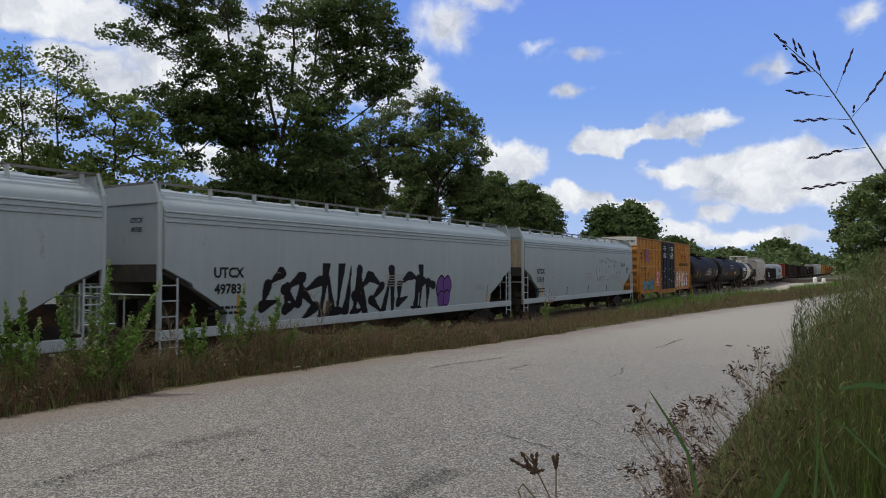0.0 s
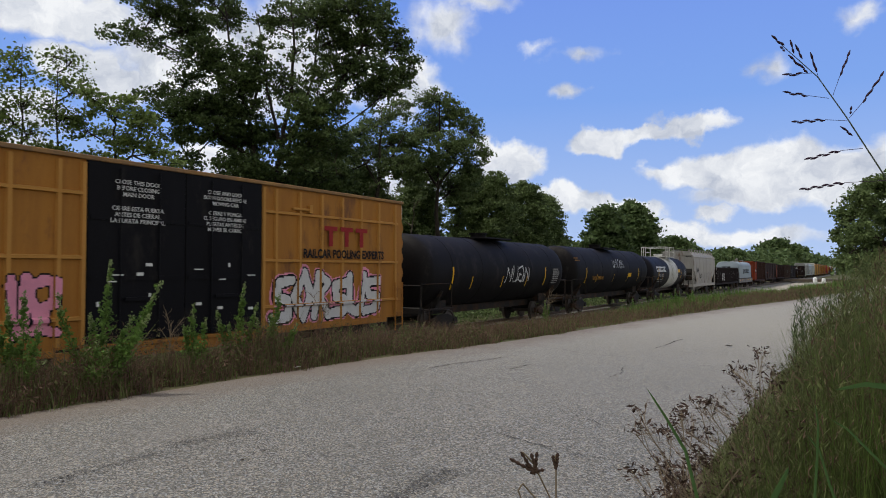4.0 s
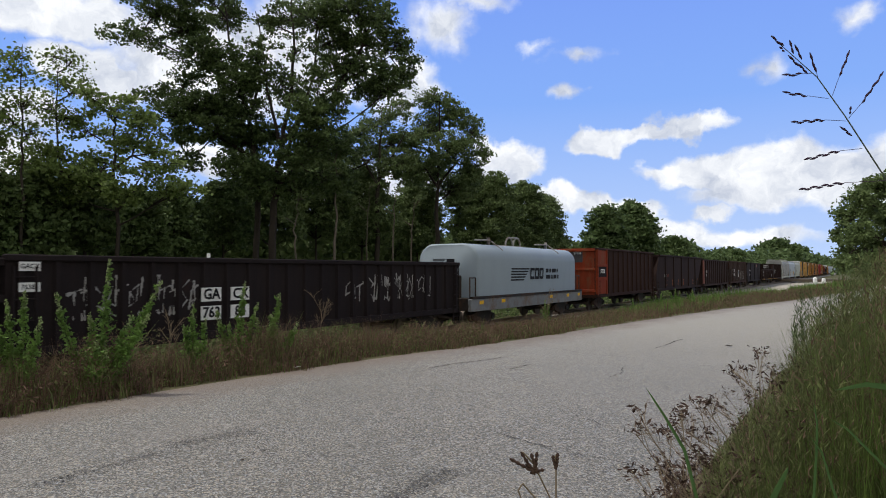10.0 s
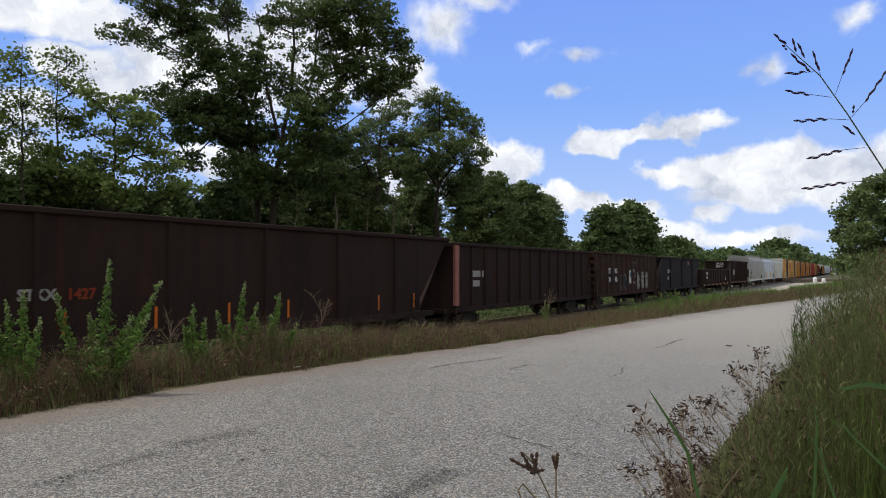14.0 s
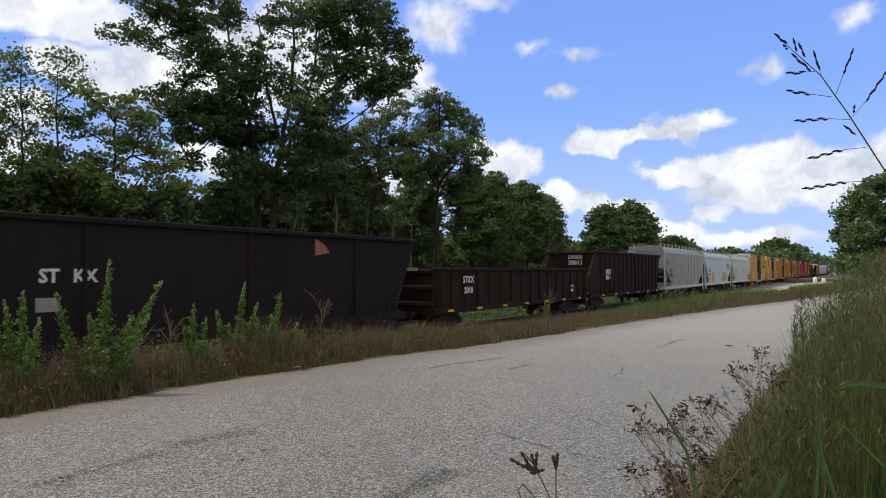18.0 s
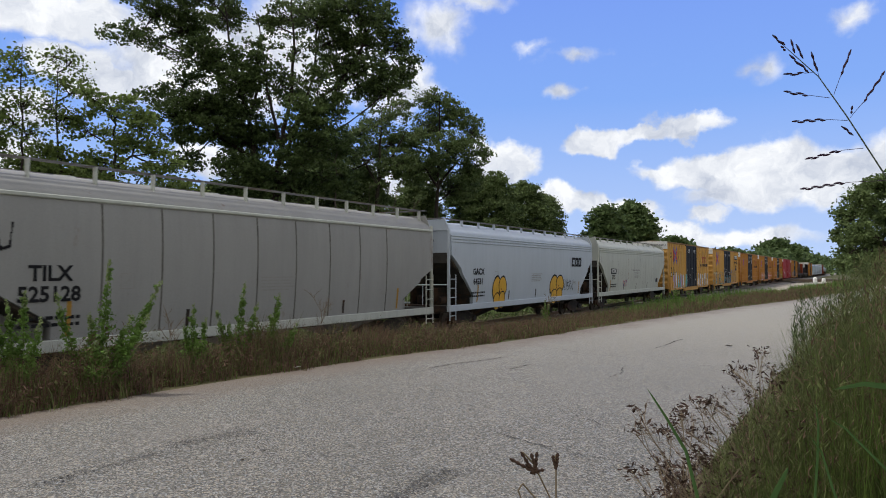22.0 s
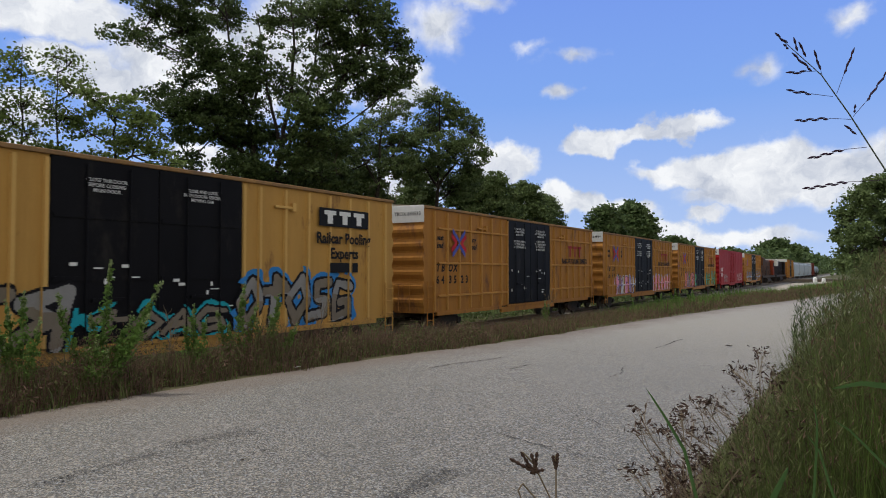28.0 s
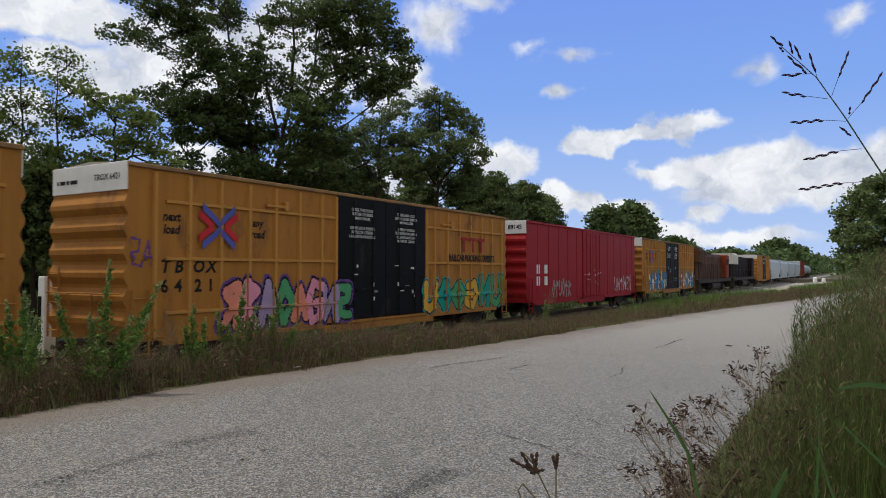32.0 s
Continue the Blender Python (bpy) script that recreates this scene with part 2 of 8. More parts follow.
    bp.inputs["Strength"].default_value, bp.inputs["Distance"].default_value = 0.6, 0.01
    l.new(vo.outputs["Distance"], bp.inputs["Height"])
    l.new(bp.outputs[0], b.inputs["Normal"])
    return m


M_ASPHALT = asphalt()


def build_ground():
    ys = sorted({-4000, -1500, -500, -150, *range(-60, 180, 3), *range(180, 420, 12), 600, 1000, 2000, 4500})
    xs = [-4500, -2000, -900, -400, -150, -70, -45, -32, -26, -21, *np.arange(-18.0, 14.1, 0.5), 18, 24, 35, 60, 120, 300, 900, 2500, 4500]
    verts = []
    for y in ys:
        for x in xs:
            z = ground_z(x, y)
            if abs(x) < 60 and -60 < y < 250 and not edge(ROAD_L, y) - 1.1 < x < edge(ROAD_R, y) + 0.8:
                z += 0.05 * noise.noise((x * 0.6, y * 0.6, 0))
            verts.append((x, y, z))
    w = len(xs)
    faces = [(j * w + i, j * w + i + 1, j * w + w + i + 1, j * w + w + i) for j in range(len(ys) - 1) for i in range(w - 1)]
    g = quick("ground", verts, faces, M_GROUND, smooth=True)
    tagged(g, "rough earth verge with dry grass and weeds", "ground", kind="structure")
    rows = [(-60 + 2.0 * i) for i in range(0, 130)]
    verts, faces, n = [], [], 11
    for j, y in enumerate(rows):
        l, r = edge(ROAD_L, y), edge(ROAD_R, y)
        r += 0.2 * noise.noise((y * 0.7, 9, 0))
        for i in range(n):
            f = i / (n - 1)
            z = 0.02 * math.sin(math.pi * f) if 0 < i < n - 1 else -0.02
            verts.append((l + (r - l) * f, y, z))
    faces = [(j * n + i, j * n + i + 1, j * n + n + i + 1, j * n + n + i) for j in range(len(rows) - 1) for i in range(n - 1)]
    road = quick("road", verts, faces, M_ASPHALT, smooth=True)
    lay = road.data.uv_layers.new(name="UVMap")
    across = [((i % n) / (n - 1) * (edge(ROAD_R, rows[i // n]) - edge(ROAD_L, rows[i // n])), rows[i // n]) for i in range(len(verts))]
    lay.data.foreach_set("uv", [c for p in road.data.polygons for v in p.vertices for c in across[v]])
    tagged(road, "worn pale grey asphalt road with cracks", "road", kind="structure")
    # pale gravel between the track and the grass, further off
    verts, faces = [], []
    ys2 = list(range(52, 172, 4))
    for y in ys2:
        for f in (0.0, 0.33, 0.66, 1.0):
            x = -12.6 + f * float(np.interp(y, (52, 80, 170), (0.6, 5.0, 9.0)))
            verts.append((x, y, ground_z(x, y) + 0.06 + 0.02 * noise.noise((x, y, 2))))
    faces = [(j * 4 + i, j * 4 + i + 1, j * 4 + 5 + i, j * 4 + 4 + i) for j in range(len(ys2) - 1) for i in range(3)]
    tagged(quick("gravel_shoulder", verts, faces, mat("pale_gravel", (0.36, 0.33, 0.28), 0.95, 0, 0.25, 1.5, 0.25, 30), smooth=True), "pale gravel strip beside the track", "gravel", kind="structure")
    # second road that crosses the track far off
    bm = bmesh.new()
    box(bm, -70, 60, 172, 181, -0.6, -0.02)
    tagged(part("crossing_road", bm, M_ASPHALT, None), "asphalt side road crossing the railway", "road", kind="structure")


def build_track():
    bm = bmesh.new()
    prof = [(-3.2, -0.95), (-1.75, RAIL - 0.2), (1.75, RAIL - 0.2), (3.0, -0.95)]
    rows = [-450, -150, *np.arange(-40, 140, 3.0), 200, 300, 450, 700, 1000]
    loft(bm, [[(TRACK_X + x + 0.1 * noise.noise((y, x, 0)), y, z) for x, z in prof] for y in rows], closed=False, caps=False)
    tagged(part("ballast_bed", bm, M_BALLAST, None), "crushed stone ballast bed under the rails", "ballast", kind="structure")
    rnd = random.Random(5)
    verts, faces = [], []
    for _ in range(9000):
        y, x = rnd.uniform(0, 110), rnd.uniform(1.2, 2.9)
        z = RAIL - 0.2 if x < 1.75 else RAIL - 0.2 - (x - 1.75) * 0.19
        s = rnd.uniform(0.025, 0.055)
        k = len(verts)
        for dx, dy, dz in ((1, 0, 0), (-1, 0.2, 0), (0, 1, 0), (0.1, -1, 0), (0, 0, 1)):
            verts.append((TRACK_X + x + dx * s * rnd.uniform(0.7, 1.2), y + dy * s, z + dz * s + rnd.uniform(-0.01, 0.02)))
        faces += [(k, k + 2, k + 4), (k + 2, k + 1, k + 4), (k + 1, k + 3, k + 4), (k + 3, k, k + 4)]
    tagged(quick("ballast_stones", verts, faces, M_BALLAST), "loose grey ballast stones along the track", "stones", kind="stuff")
    for side in (-0.7525, 0.7525):
        bm = bmesh.new()
        x = TRACK_X + side
        extrude_y(bm, [(x - 0.07, RAIL - 0.17), (x + 0.07, RAIL - 0.17), (x + 0.07, RAIL - 0.155), (x + 0.012, RAIL - 0.13), (x + 0.012, RAIL - 0.04),
                       (x + 0.036, RAIL - 0.03), (x + 0.036, RAIL), (x - 0.036, RAIL), (x - 0.036, RAIL - 0.03), (x - 0.012, RAIL - 0.04),
                       (x - 0.012, RAIL - 0.13), (x - 0.07, RAIL - 0.155)], -450, 1000)
        tagged(part("rail", bm, M_RAIL, None), "rust-brown steel rail with a worn head", "rail", "rails of the track", "structure")


build_ground()
build_track()


# ---------------------------------------------------------------- cracks, dark streaks and litter on the road
def ground_at(px, py):
    """Where a direction below the horizon meets the road."""
    f = 784 / math.tan(radians(65.4 / 2))
    depth = 2.0 * f / (py - 478)
    xr = (px - 784) / f * depth
    c, s = math.cos(radians(YAW)), math.sin(radians(YAW))
    return Vector((xr * c - depth * s, depth * c + xr * s, 0.026))


def road_marks():
    dark = mat("crack_filler", (0.06, 0.056, 0.05), 0.9, 0, 0.4, 4)
    rnd = random.Random(4)
    for k, (a, b, w) in enumerate((((760, 652), (880, 632), 0.02), ((885, 656), (935, 646), 0.02), ((970, 616), (1030, 624), 0.02), ((1050, 628), (1100, 634), 0.018), ((1160, 618), (1215, 602), 0.022),
                                   ((1230, 648), (1340, 656), 0.015), ((870, 765), (1000, 800), 0.01), ((1000, 800), (1130, 832), 0.01), ((985, 725), (1060, 755), 0.008), ((1140, 745), (1210, 850), 0.008),
                                   ((620, 668), (720, 664), 0.008), ((740, 690), (890, 700), 0.008), ((1100, 650), (1060, 668), 0.01))):
        p, q = ground_at(*a), ground_at(*b)
        n = max(6, int((q - p).length / 0.12))
        side = (q - p).cross(Vector((0, 0, 1))).normalized()
        rows, drift = [], 0.0
        for i in range(n + 1):
            drift += rnd.gauss(0, 0.03)
            m = p.lerp(q, i / n) + side * (drift)
            ww = w * rnd.choice((0.12, 0.5, 0.85, 1.2)) * (0.4 if i in (0, n) else 1)
            rows.append([tuple(m - side * ww), tuple(m + side * ww)])
        verts = [v for r in rows for v in r]
        tagged(quick("crack", verts, [(2 * i, 2 * i + 1, 2 * i + 3, 2 * i + 2) for i in range(n)], dark), "dark crack in the asphalt", "crack", kind="structure")
    streak = mat("oil_streak", (0.095, 0.092, 0.088), 0.85, 0, 0.35, 5, 0.1, 60)
    for k, (a, b, w) in enumerate((((300, 790), (450, 763), 0.16), ((60, 862), (300, 800), 0.12), ((690, 882), (800, 832), 0.12))):
        p, q = ground_at(*a), ground_at(*b)
        side = (q - p).cross(Vector((0, 0, 1))).normalized()
        verts, faces = [], []
        for i in range(650):
            f = rnd.random()
            c = p.lerp(q, f) + side * rnd.gauss(0, w * 0.8)
            s = rnd.uniform(0.003, 0.01)
            j = len(verts)
            verts += [(c.x - s, c.y - s * 0.6, 0.025), (c.x + s, c.y - s, 0.025), (c.x + s * 0.7, c.y + s, 0.025), (c.x - s * 0.8, c.y + s * 0.7, 0.025)]
            faces.append((j, j + 1, j + 2, j + 3))
        tagged(quick("road_stain", verts, faces, streak), "dark speckled tyre stain on the asphalt", "stain", kind="stuff")
    for k, (px, py, s, col, lab) in enumerate(((526, 651, 0.09, (0.7, 0.7, 0.68), "white scrap of paper litter on the shoulder"), (470, 798, 0.02, (0.05, 0.04, 0.03), "small dark dead leaf on the asphalt"),
                                            (432, 815, 0.02, (0.05, 0.04, 0.03), "small dark dead leaf on the asphalt"), (1288, 613, 0.09, (0.06, 0.05, 0.04), "small dark dead leaf on the asphalt"), (728, 683, 0.02, (0.05, 0.04, 0.03), "small dark dead leaf on the asphalt"))):
        p = ground_at(px, py)
        verts, faces = [], []
        for j in range(6):
            for i in range(6):
                verts.append((p.x + (i - 2.5) * s * 0.35, p.y + (j - 2.5) * s * 0.4, p.z + 0.02 * s * 10 * abs(noise.noise((i * 0.7, j * 0.7, k)))))
        faces = [(j * 6 + i, j * 6 + i + 1, j * 6 + i + 7, j * 6 + i + 6) for j in range(5) for i in range(5)]
        tagged(quick("litter" if k == 0 else "dead_leaf", verts, faces, mat("litter_%d" % (k > 0), col, 0.8)), lab, "litter" if k == 0 else "leaf")


road_marks()


# ---------------------------------------------------------------- running gear shared by all cars
CARS, WHEELSETS = [], []
WHEEL_R = 0.457


def make_gear():
    g = {}
    bm = bmesh.new()                       # sideframe, seen from the side: an arched casting with a spring gap
    for s in (-1, 1):
        for x0, x1 in ((0.93, 1.06),):
            a, b = (x0, x1) if s > 0 else (-x1, -x0)
            prof = [(-1.15, 0.36), (-1.15, 0.58), (-0.75, 0.66), (-0.35, 0.78), (0.35, 0.78), (0.75, 0.66), (1.15, 0.58), (1.15, 0.36), (0.75, 0.42),
                    (0.42, 0.22), (-0.42, 0.22), (-0.75, 0.42)]
            loft(bm, [[(x, y, z) for y, z in prof] for x in (a, b)])
        for k in range(3):
            rod(bm, (s * 1.0, -0.16 + 0.16 * k, 0.23), (s * 1.0, -0.16 + 0.16 * k, 0.62), 0.06, 8)
        for y in (-0.89, 0.89):
            rod(bm, (s * 0.95, y, WHEEL_R), (s * 1.12, y, WHEEL_R), 0.12, 10)
    box(bm, -0.95, 0.95, -0.2, 0.2, 0.45, 0.72)
    bmesh.ops.recalc_face_normals(bm, faces=bm.faces)
    g["truck"] = bpy.data.meshes.new("truck")
    bm.to_mesh(g["truck"])
    bm = bmesh.new()                       # axle with two dished wheels
    rod(bm, (-1.0, 0, 0), (1.0, 0, 0), 0.085, 10)
    for s in (-1, 1):
        rings = []
        for x, r in ((0.68, WHEEL_R + 0.025), (0.71, WHEEL_R + 0.025), (0.72, WHEEL_R), (0.815, WHEEL_R), (0.815, WHEEL_R - 0.06), (0.78, WHEEL_R - 0.09),
                     (0.79, 0.16), (0.83, 0.14), (0.83, 0.05)):
            rings.append([(s * x, r * math.cos(a), r * math.sin(a)) for a in np.linspace(0, 2 * math.pi, 24, endpoint=False)])
        loft(bm, rings)
    bmesh.ops.recalc_face_normals(bm, faces=bm.faces)
    g["wheelset"] = bpy.data.meshes.new("wheelset")
    bm.to_mesh(g["wheelset"])
    bm = bmesh.new()                       # shank and knuckle, drawn towards +y
    box(bm, -0.09, 0.09, -0.5, 0.35, 0.8, 0.98, 0.02)
    box(bm, -0.2, 0.16, 0.3, 0.5, 0.74, 1.02, 0.05)
    box(bm, -0.19, -0.06, 0.48, 0.66, 0.76, 1.0, 0.03)
    rod(bm, (0.0, 0.1, 0.86), (0.12, 0.5, 0.45), 0.03)
    bmesh.ops.recalc_face_normals(bm, faces=bm.faces)
    g["coupler"] = bpy.data.meshes.new("coupler")
    bm.to_mesh(g["coupler"])
    return g


GEAR = make_gear()


def running_gear(car, half, inset):
    """Trucks with wheelsets, couplers and the centre sill of a car with its body from -half to half."""
    for s in (-1, 1):
        tr = mesh_part("truck", GEAR["truck"], M_STEEL, car, "cast steel truck frame with springs")
        tr.location = (0, s * (half - inset), 0)
        for k in (-0.89, 0.89):
            w = mesh_part("wheelset", GEAR["wheelset"], M_WHEEL, tr)
            w.location = (0, k, WHEEL_R)
            WHEELSETS.append((w, k))
        c = mesh_part("coupler", GEAR["coupler"], M_STEEL, car, "knuckle coupler with air hose")
        c.matrix_basis = pose(0, s * (half + 0.1), 0, 0, 0, 0 if s > 0 else 180)
    bm = bmesh.new()
    box(bm, -0.32, 0.32, -half + 0.1, half - 0.1, 0.72, 1.02)
    part("center_sill", bm, M_STEEL, car)


def ladder(bm, x, y0, y1, z0, z1, n, r=0.018):
    """Stiles and rungs in a plane of constant x."""
    for y in (y0, y1):
        rod(bm, (x, y, z0), (x, y, z1), r * 1.4, 6)
    for i in range(n):
        z = z0 + (z1 - z0) * (i + 0.5) / n
        rod(bm, (x, y0, z), (x, y1, z), r, 6)


def ladder_end(bm, y, x0, x1, z0, z1, n, r=0.018):
    for x in (x0, x1):
        rod(bm, (x, y, z0), (x, y, z1), r * 1.4, 6)
    for i in range(n):
        z = z0 + (z1 - z0) * (i + 0.5) / n
        rod(bm, (x0, y, z), (x1, y, z), r, 6)


def start_car(name, label, category, w0, w1, group="cars of the freight train"):
    """An empty at the car's middle, on the rails."""
    a, b = along(w0), along(w1)
    car = thing(name, label, category, group)
    car.location = (TRACK_X, (a + b) / 2, RAIL)
    CARS.append((car, (a + b) / 2))
    return car, (b - a) / 2


# ---------------------------------------------------------------- painted letters and spray paint
GLYPHS = (((0.1, 0), (0.15, 1), (0.8, 0.1), (0.85, 1)), ((0.9, 0.85), (0.3, 1), (0.1, 0.5), (0.3, 0), (0.9, 0.15), (0.85, 0.5), (0.5, 0.45)),
          ((0.1, 1), (0.2, 0.1), (0.6, 0), (0.85, 0.2), (0.9, 1)), ((0.15, 0), (0.2, 1), (0.8, 0.8), (0.25, 0.5), (0.9, 0)),
          ((0.9, 0.9), (0.2, 0.85), (0.3, 0.5), (0.8, 0.45), (0.8, 0.1), (0.1, 0.05)), ((0.5, 0), (0.5, 1), (0.1, 0.75), (0.9, 0.7)),
          ((0.1, 0.05), (0.5, 1), (0.9, 0.05), (0.7, 0.4), (0.25, 0.4)), ((0.5, 0.02), (0.12, 0.5), (0.5, 0.98), (0.88, 0.5), (0.5, 0.02)))


SHARP = (((0.2, 1.12), (0.1, 0.02), (0.75, 0.12)), ((0.08, 0.02), (0.42, 1.1), (0.8, 0.0)), ((0.05, 0.72), (0.95, 0.86), (0.5, 0.8), (0.42, 0.0)), ((0.85, 0.95), (0.2, 0.72), (0.15, 0.3), (0.8, 0.42)),
         ((0.15, 1.15), (0.1, 0.1), (0.6, 0.08), (0.75, 1.1)), ((0.9, 0.95), (0.1, 0.7), (0.8, 0.35), (0.0, 0.0)), ((0.2, 1.1), (0.15, 0.0), (0.15, 0.45), (0.9, 0.95), (0.2, 0.5), (0.9, -0.1)))


def spray(car, surf, y0, y1, z0, z1, seed, fill, line=None, halo=None, letters=6, width=0.16, rim=0.045, cell=0.035, label="", slant=0.12, sharp=False, cloud=1.9):
    """Spray-painted unreadable lettering: bent strokes with a rim and a halo, laid on the surface surf(y, z)."""
    rnd = random.Random(seed)
    pad = width + rim * (cloud + 0.5) + 0.1
    ys, zs = np.arange(y0 - pad, y1 + pad, cell), np.arange(z0 - pad, z1 + pad, cell)
    yy, zz = np.meshgrid(ys + cell / 2, zs + cell / 2)
    best, owner = np.full(yy.shape, 9.0), np.zeros(yy.shape, int)
    step = (y1 - y0) / letters
    wob = np.array([[0.04 * noise.noise((y * 2.5, z * 2.5, seed)) for y in ys] for z in zs])
    for k in range(letters):
        g = rnd.choice(SHARP if sharp else GLYPHS)
        if sharp and k % 2:
            g = g + rnd.choice(SHARP)[:3]
        flip, h0, h1 = rnd.random() < 0.4, rnd.uniform(0, 0.12), rnd.uniform(0.85, 1.05)
        pts = []
        for u, v in g:
            u = 1 - u if flip else u
            v = h0 + (h1 - h0) * v
            pts.append((y0 + (k + 0.02 + 1.05 * u + rnd.uniform(-0.08, 0.08)) * step + slant * (v - 0.5) * step, z0 + v * (z1 - z0)))
        for (ay, az), (by, bz) in zip(pts, pts[1:]):
            dy, dz = by - ay, bz - az
            t = np.clip(((yy - ay) * dy + (zz - az) * dz) / (dy * dy + dz * dz + 1e-9), 0, 1)
            taper = 1.0 if line else (1.5 - 1.3 * t if sharp else 1.35 - 0.8 * t)
            d = (np.hypot(yy - ay - t * dy, zz - az - t * dz) + wob) / taper
            hit = d < best
            best[hit], owner[hit] = d[hit], k
    idx = np.full(yy.shape, -1)
    mats = []
    if halo:
        mats.append(halo)
        spread = best + wob * (2.2 if cloud < 2 else 4.5) < width + rim * cloud
        if cloud > 2:                        # a loose cloud lies behind some of the letters only
            spread &= np.array([[noise.noise((y * 0.75, z * 0.9, seed + 0.5)) > -0.08 for y in ys] for z in zs])
        idx[spread] = 0
    if line:
        mats.append(line)
        idx[best < width + rim] = len(mats) - 1
    base = len(mats)
    if not fill:
        idx[best < width] = -1
    if fill:
        mats += fill
        inside = best < width
        shift = (np.floor((zz - z0) / (z1 - z0) * 1.7 + wob * 8).astype(int)) % 2
        idx[inside] = base + (owner[inside] + (shift[inside] if len(fill) == 2 else 0)) % len(fill)
    me = bpy.data.meshes.new("graffiti")
    jj, ii = np.nonzero((idx >= 0) & (zz > z0 - 0.12))
    verts, faces, mi, cache = [], [], [], {}

    def vert(i, j, y):
        if (i, j, y) not in cache:
            z = z0 - pad + j * cell
            cache[i, j, y] = len(verts)
            verts.append((surf(y, z) + 0.006, y0 - pad + i * cell, z))
        return cache[i, j, y]

    # neighbouring cells of one colour on one level of the side make one face
    rows = {}
    for j, i in zip(jj.tolist(), ii.tolist()):
        rows.setdefault(j, []).append(i)
    for j, cols in rows.items():
        zm = z0 - pad + (j + 0.5) * cell
        k = 0
        while k < len(cols):
            i, e = cols[k], k
            ya = y0 - pad + (i + 0.5) * cell
            while e + 1 < len(cols) and cols[e + 1] == cols[e] + 1 and idx[j, cols[e + 1]] == idx[j, i] and surf(y0 - pad + (cols[e + 1] + 0.5) * cell, zm) == surf(ya, zm):
                e += 1
            faces.append((vert(i, j, ya), vert(cols[e] + 1, j, ya), vert(cols[e] + 1, j + 1, ya), vert(i, j + 1, ya)))
            mi.append(int(idx[j, i]))
            k = e + 1
    me.from_pydata(verts, [], faces)
    for m in mats:
        me.materials.append(m)
    me.polygons.foreach_set("material_index", mi)
    return mesh_part("graffiti", me, None, car, label)


def spray_mat(name, color):
    return mat("spray_" + name, color, 0.55, 0, 0.15, 2.5, 0.02)


S_BLACK = spray_mat("black", (0.012, 0.011, 0.014))
S_PURPLE = spray_mat("purple", (0.13, 0.06, 0.24))
S_BLUE = spray_mat("blue", (0.04, 0.22, 0.55))
S_CYAN = spray_mat("cyan", (0.02, 0.35, 0.42))
S_TEAL = spray_mat("teal", (0.02, 0.3, 0.24))
S_WHITE = spray_mat("white", (0.62, 0.62, 0.62))
S_PINK = spray_mat("pink", (0.75, 0.3, 0.42))
S_RED = spray_mat("red", (0.5, 0.03, 0.04))
S_GREY = spray_mat("grey", (0.28, 0.27, 0.26))
S_YELLOW = spray_mat("yellow", (0.62, 0.36, 0.05))
S_GREEN = spray_mat("green", (0.08, 0.32, 0.14))
S_LILAC = spray_mat("lilac", (0.36, 0.28, 0.45))
S_SALMON = spray_mat("salmon", (0.72, 0.25, 0.18))


def blob(car, surf, y, z, size, fill, line, label, wide=1.0):
    """A bubble-letter mark: a few rounded lobes with a black rim."""
    for k, (dy, dz, ry, rz) in enumerate(((-0.28, 0.02, 0.42, 0.62), (0.3, 0.12, 0.4, 0.5), (-0.2, -0.55, 0.36, 0.42), (0.3, -0.5, 0.36, 0.42))):
        c = (y + dy * size * wide, z + dz * size)
        n = 24
        vs, fs = [(surf(*c) + 0.008 + 0.002 * k, *c)], []
        for r, off in ((0.86, 0), (1.0, 0)):
            for i in range(n):
                a = 2 * math.pi * i / n
                p = (c[0] + size * wide * ry * r * math.cos(a) * (1 + 0.12 * math.cos(2 * a + k)), c[1] + size * rz * r * math.sin(a))
                vs.append((surf(*p) + 0.008 + 0.002 * k, *p))
        fs = [(0, 1 + i, 1 + (i + 1) % n) for i in range(n)]
        fs += [(1 + i, 1 + n + i, 1 + n + (i + 1) % n, 1 + (i + 1) % n) for i in range(n)]
        me = bpy.data.meshes.new("graffiti")
        me.from_pydata(vs, [], fs)
        me.materials.append(fill), me.materials.append(line)
        me.polygons.foreach_set("material_index", [0] * n + [1] * n)
        mesh_part("graffiti", me, None, car, label)


# ---------------------------------------------------------------- covered hopper with bulged sides
def hopper_side(z, top):
    """Half width of the bulged body at height z."""
    return float(np.interp(z, (0.9, 1.15, 1.7, 2.4, 3.0, 3.5, top - 0.62, top - 0.5, top - 0.3, top - 0.12, top - 0.03, top),
                           (1.46, 1.5, 1.56, 1.6, 1.61, 1.595, 1.55, 1.5, 1.28, 0.9, 0.5, 0.0)))


M_WALK = mat("walkway_grating", (0.2, 0.2, 0.2), 0.7, 0.3, 0.2, 5, stain=(0.12, 0.08, 0.05), stain_amount=0.6)
# dark stained paint, with the shade below the body put into its colour
M_SLOPE = mat("slope_sheet_grime_and_shade", (0.05, 0.046, 0.042), 0.85, 0, 0.35, 2.0, 0.05, stain=(0.1, 0.075, 0.055), stain_amount=0.5)


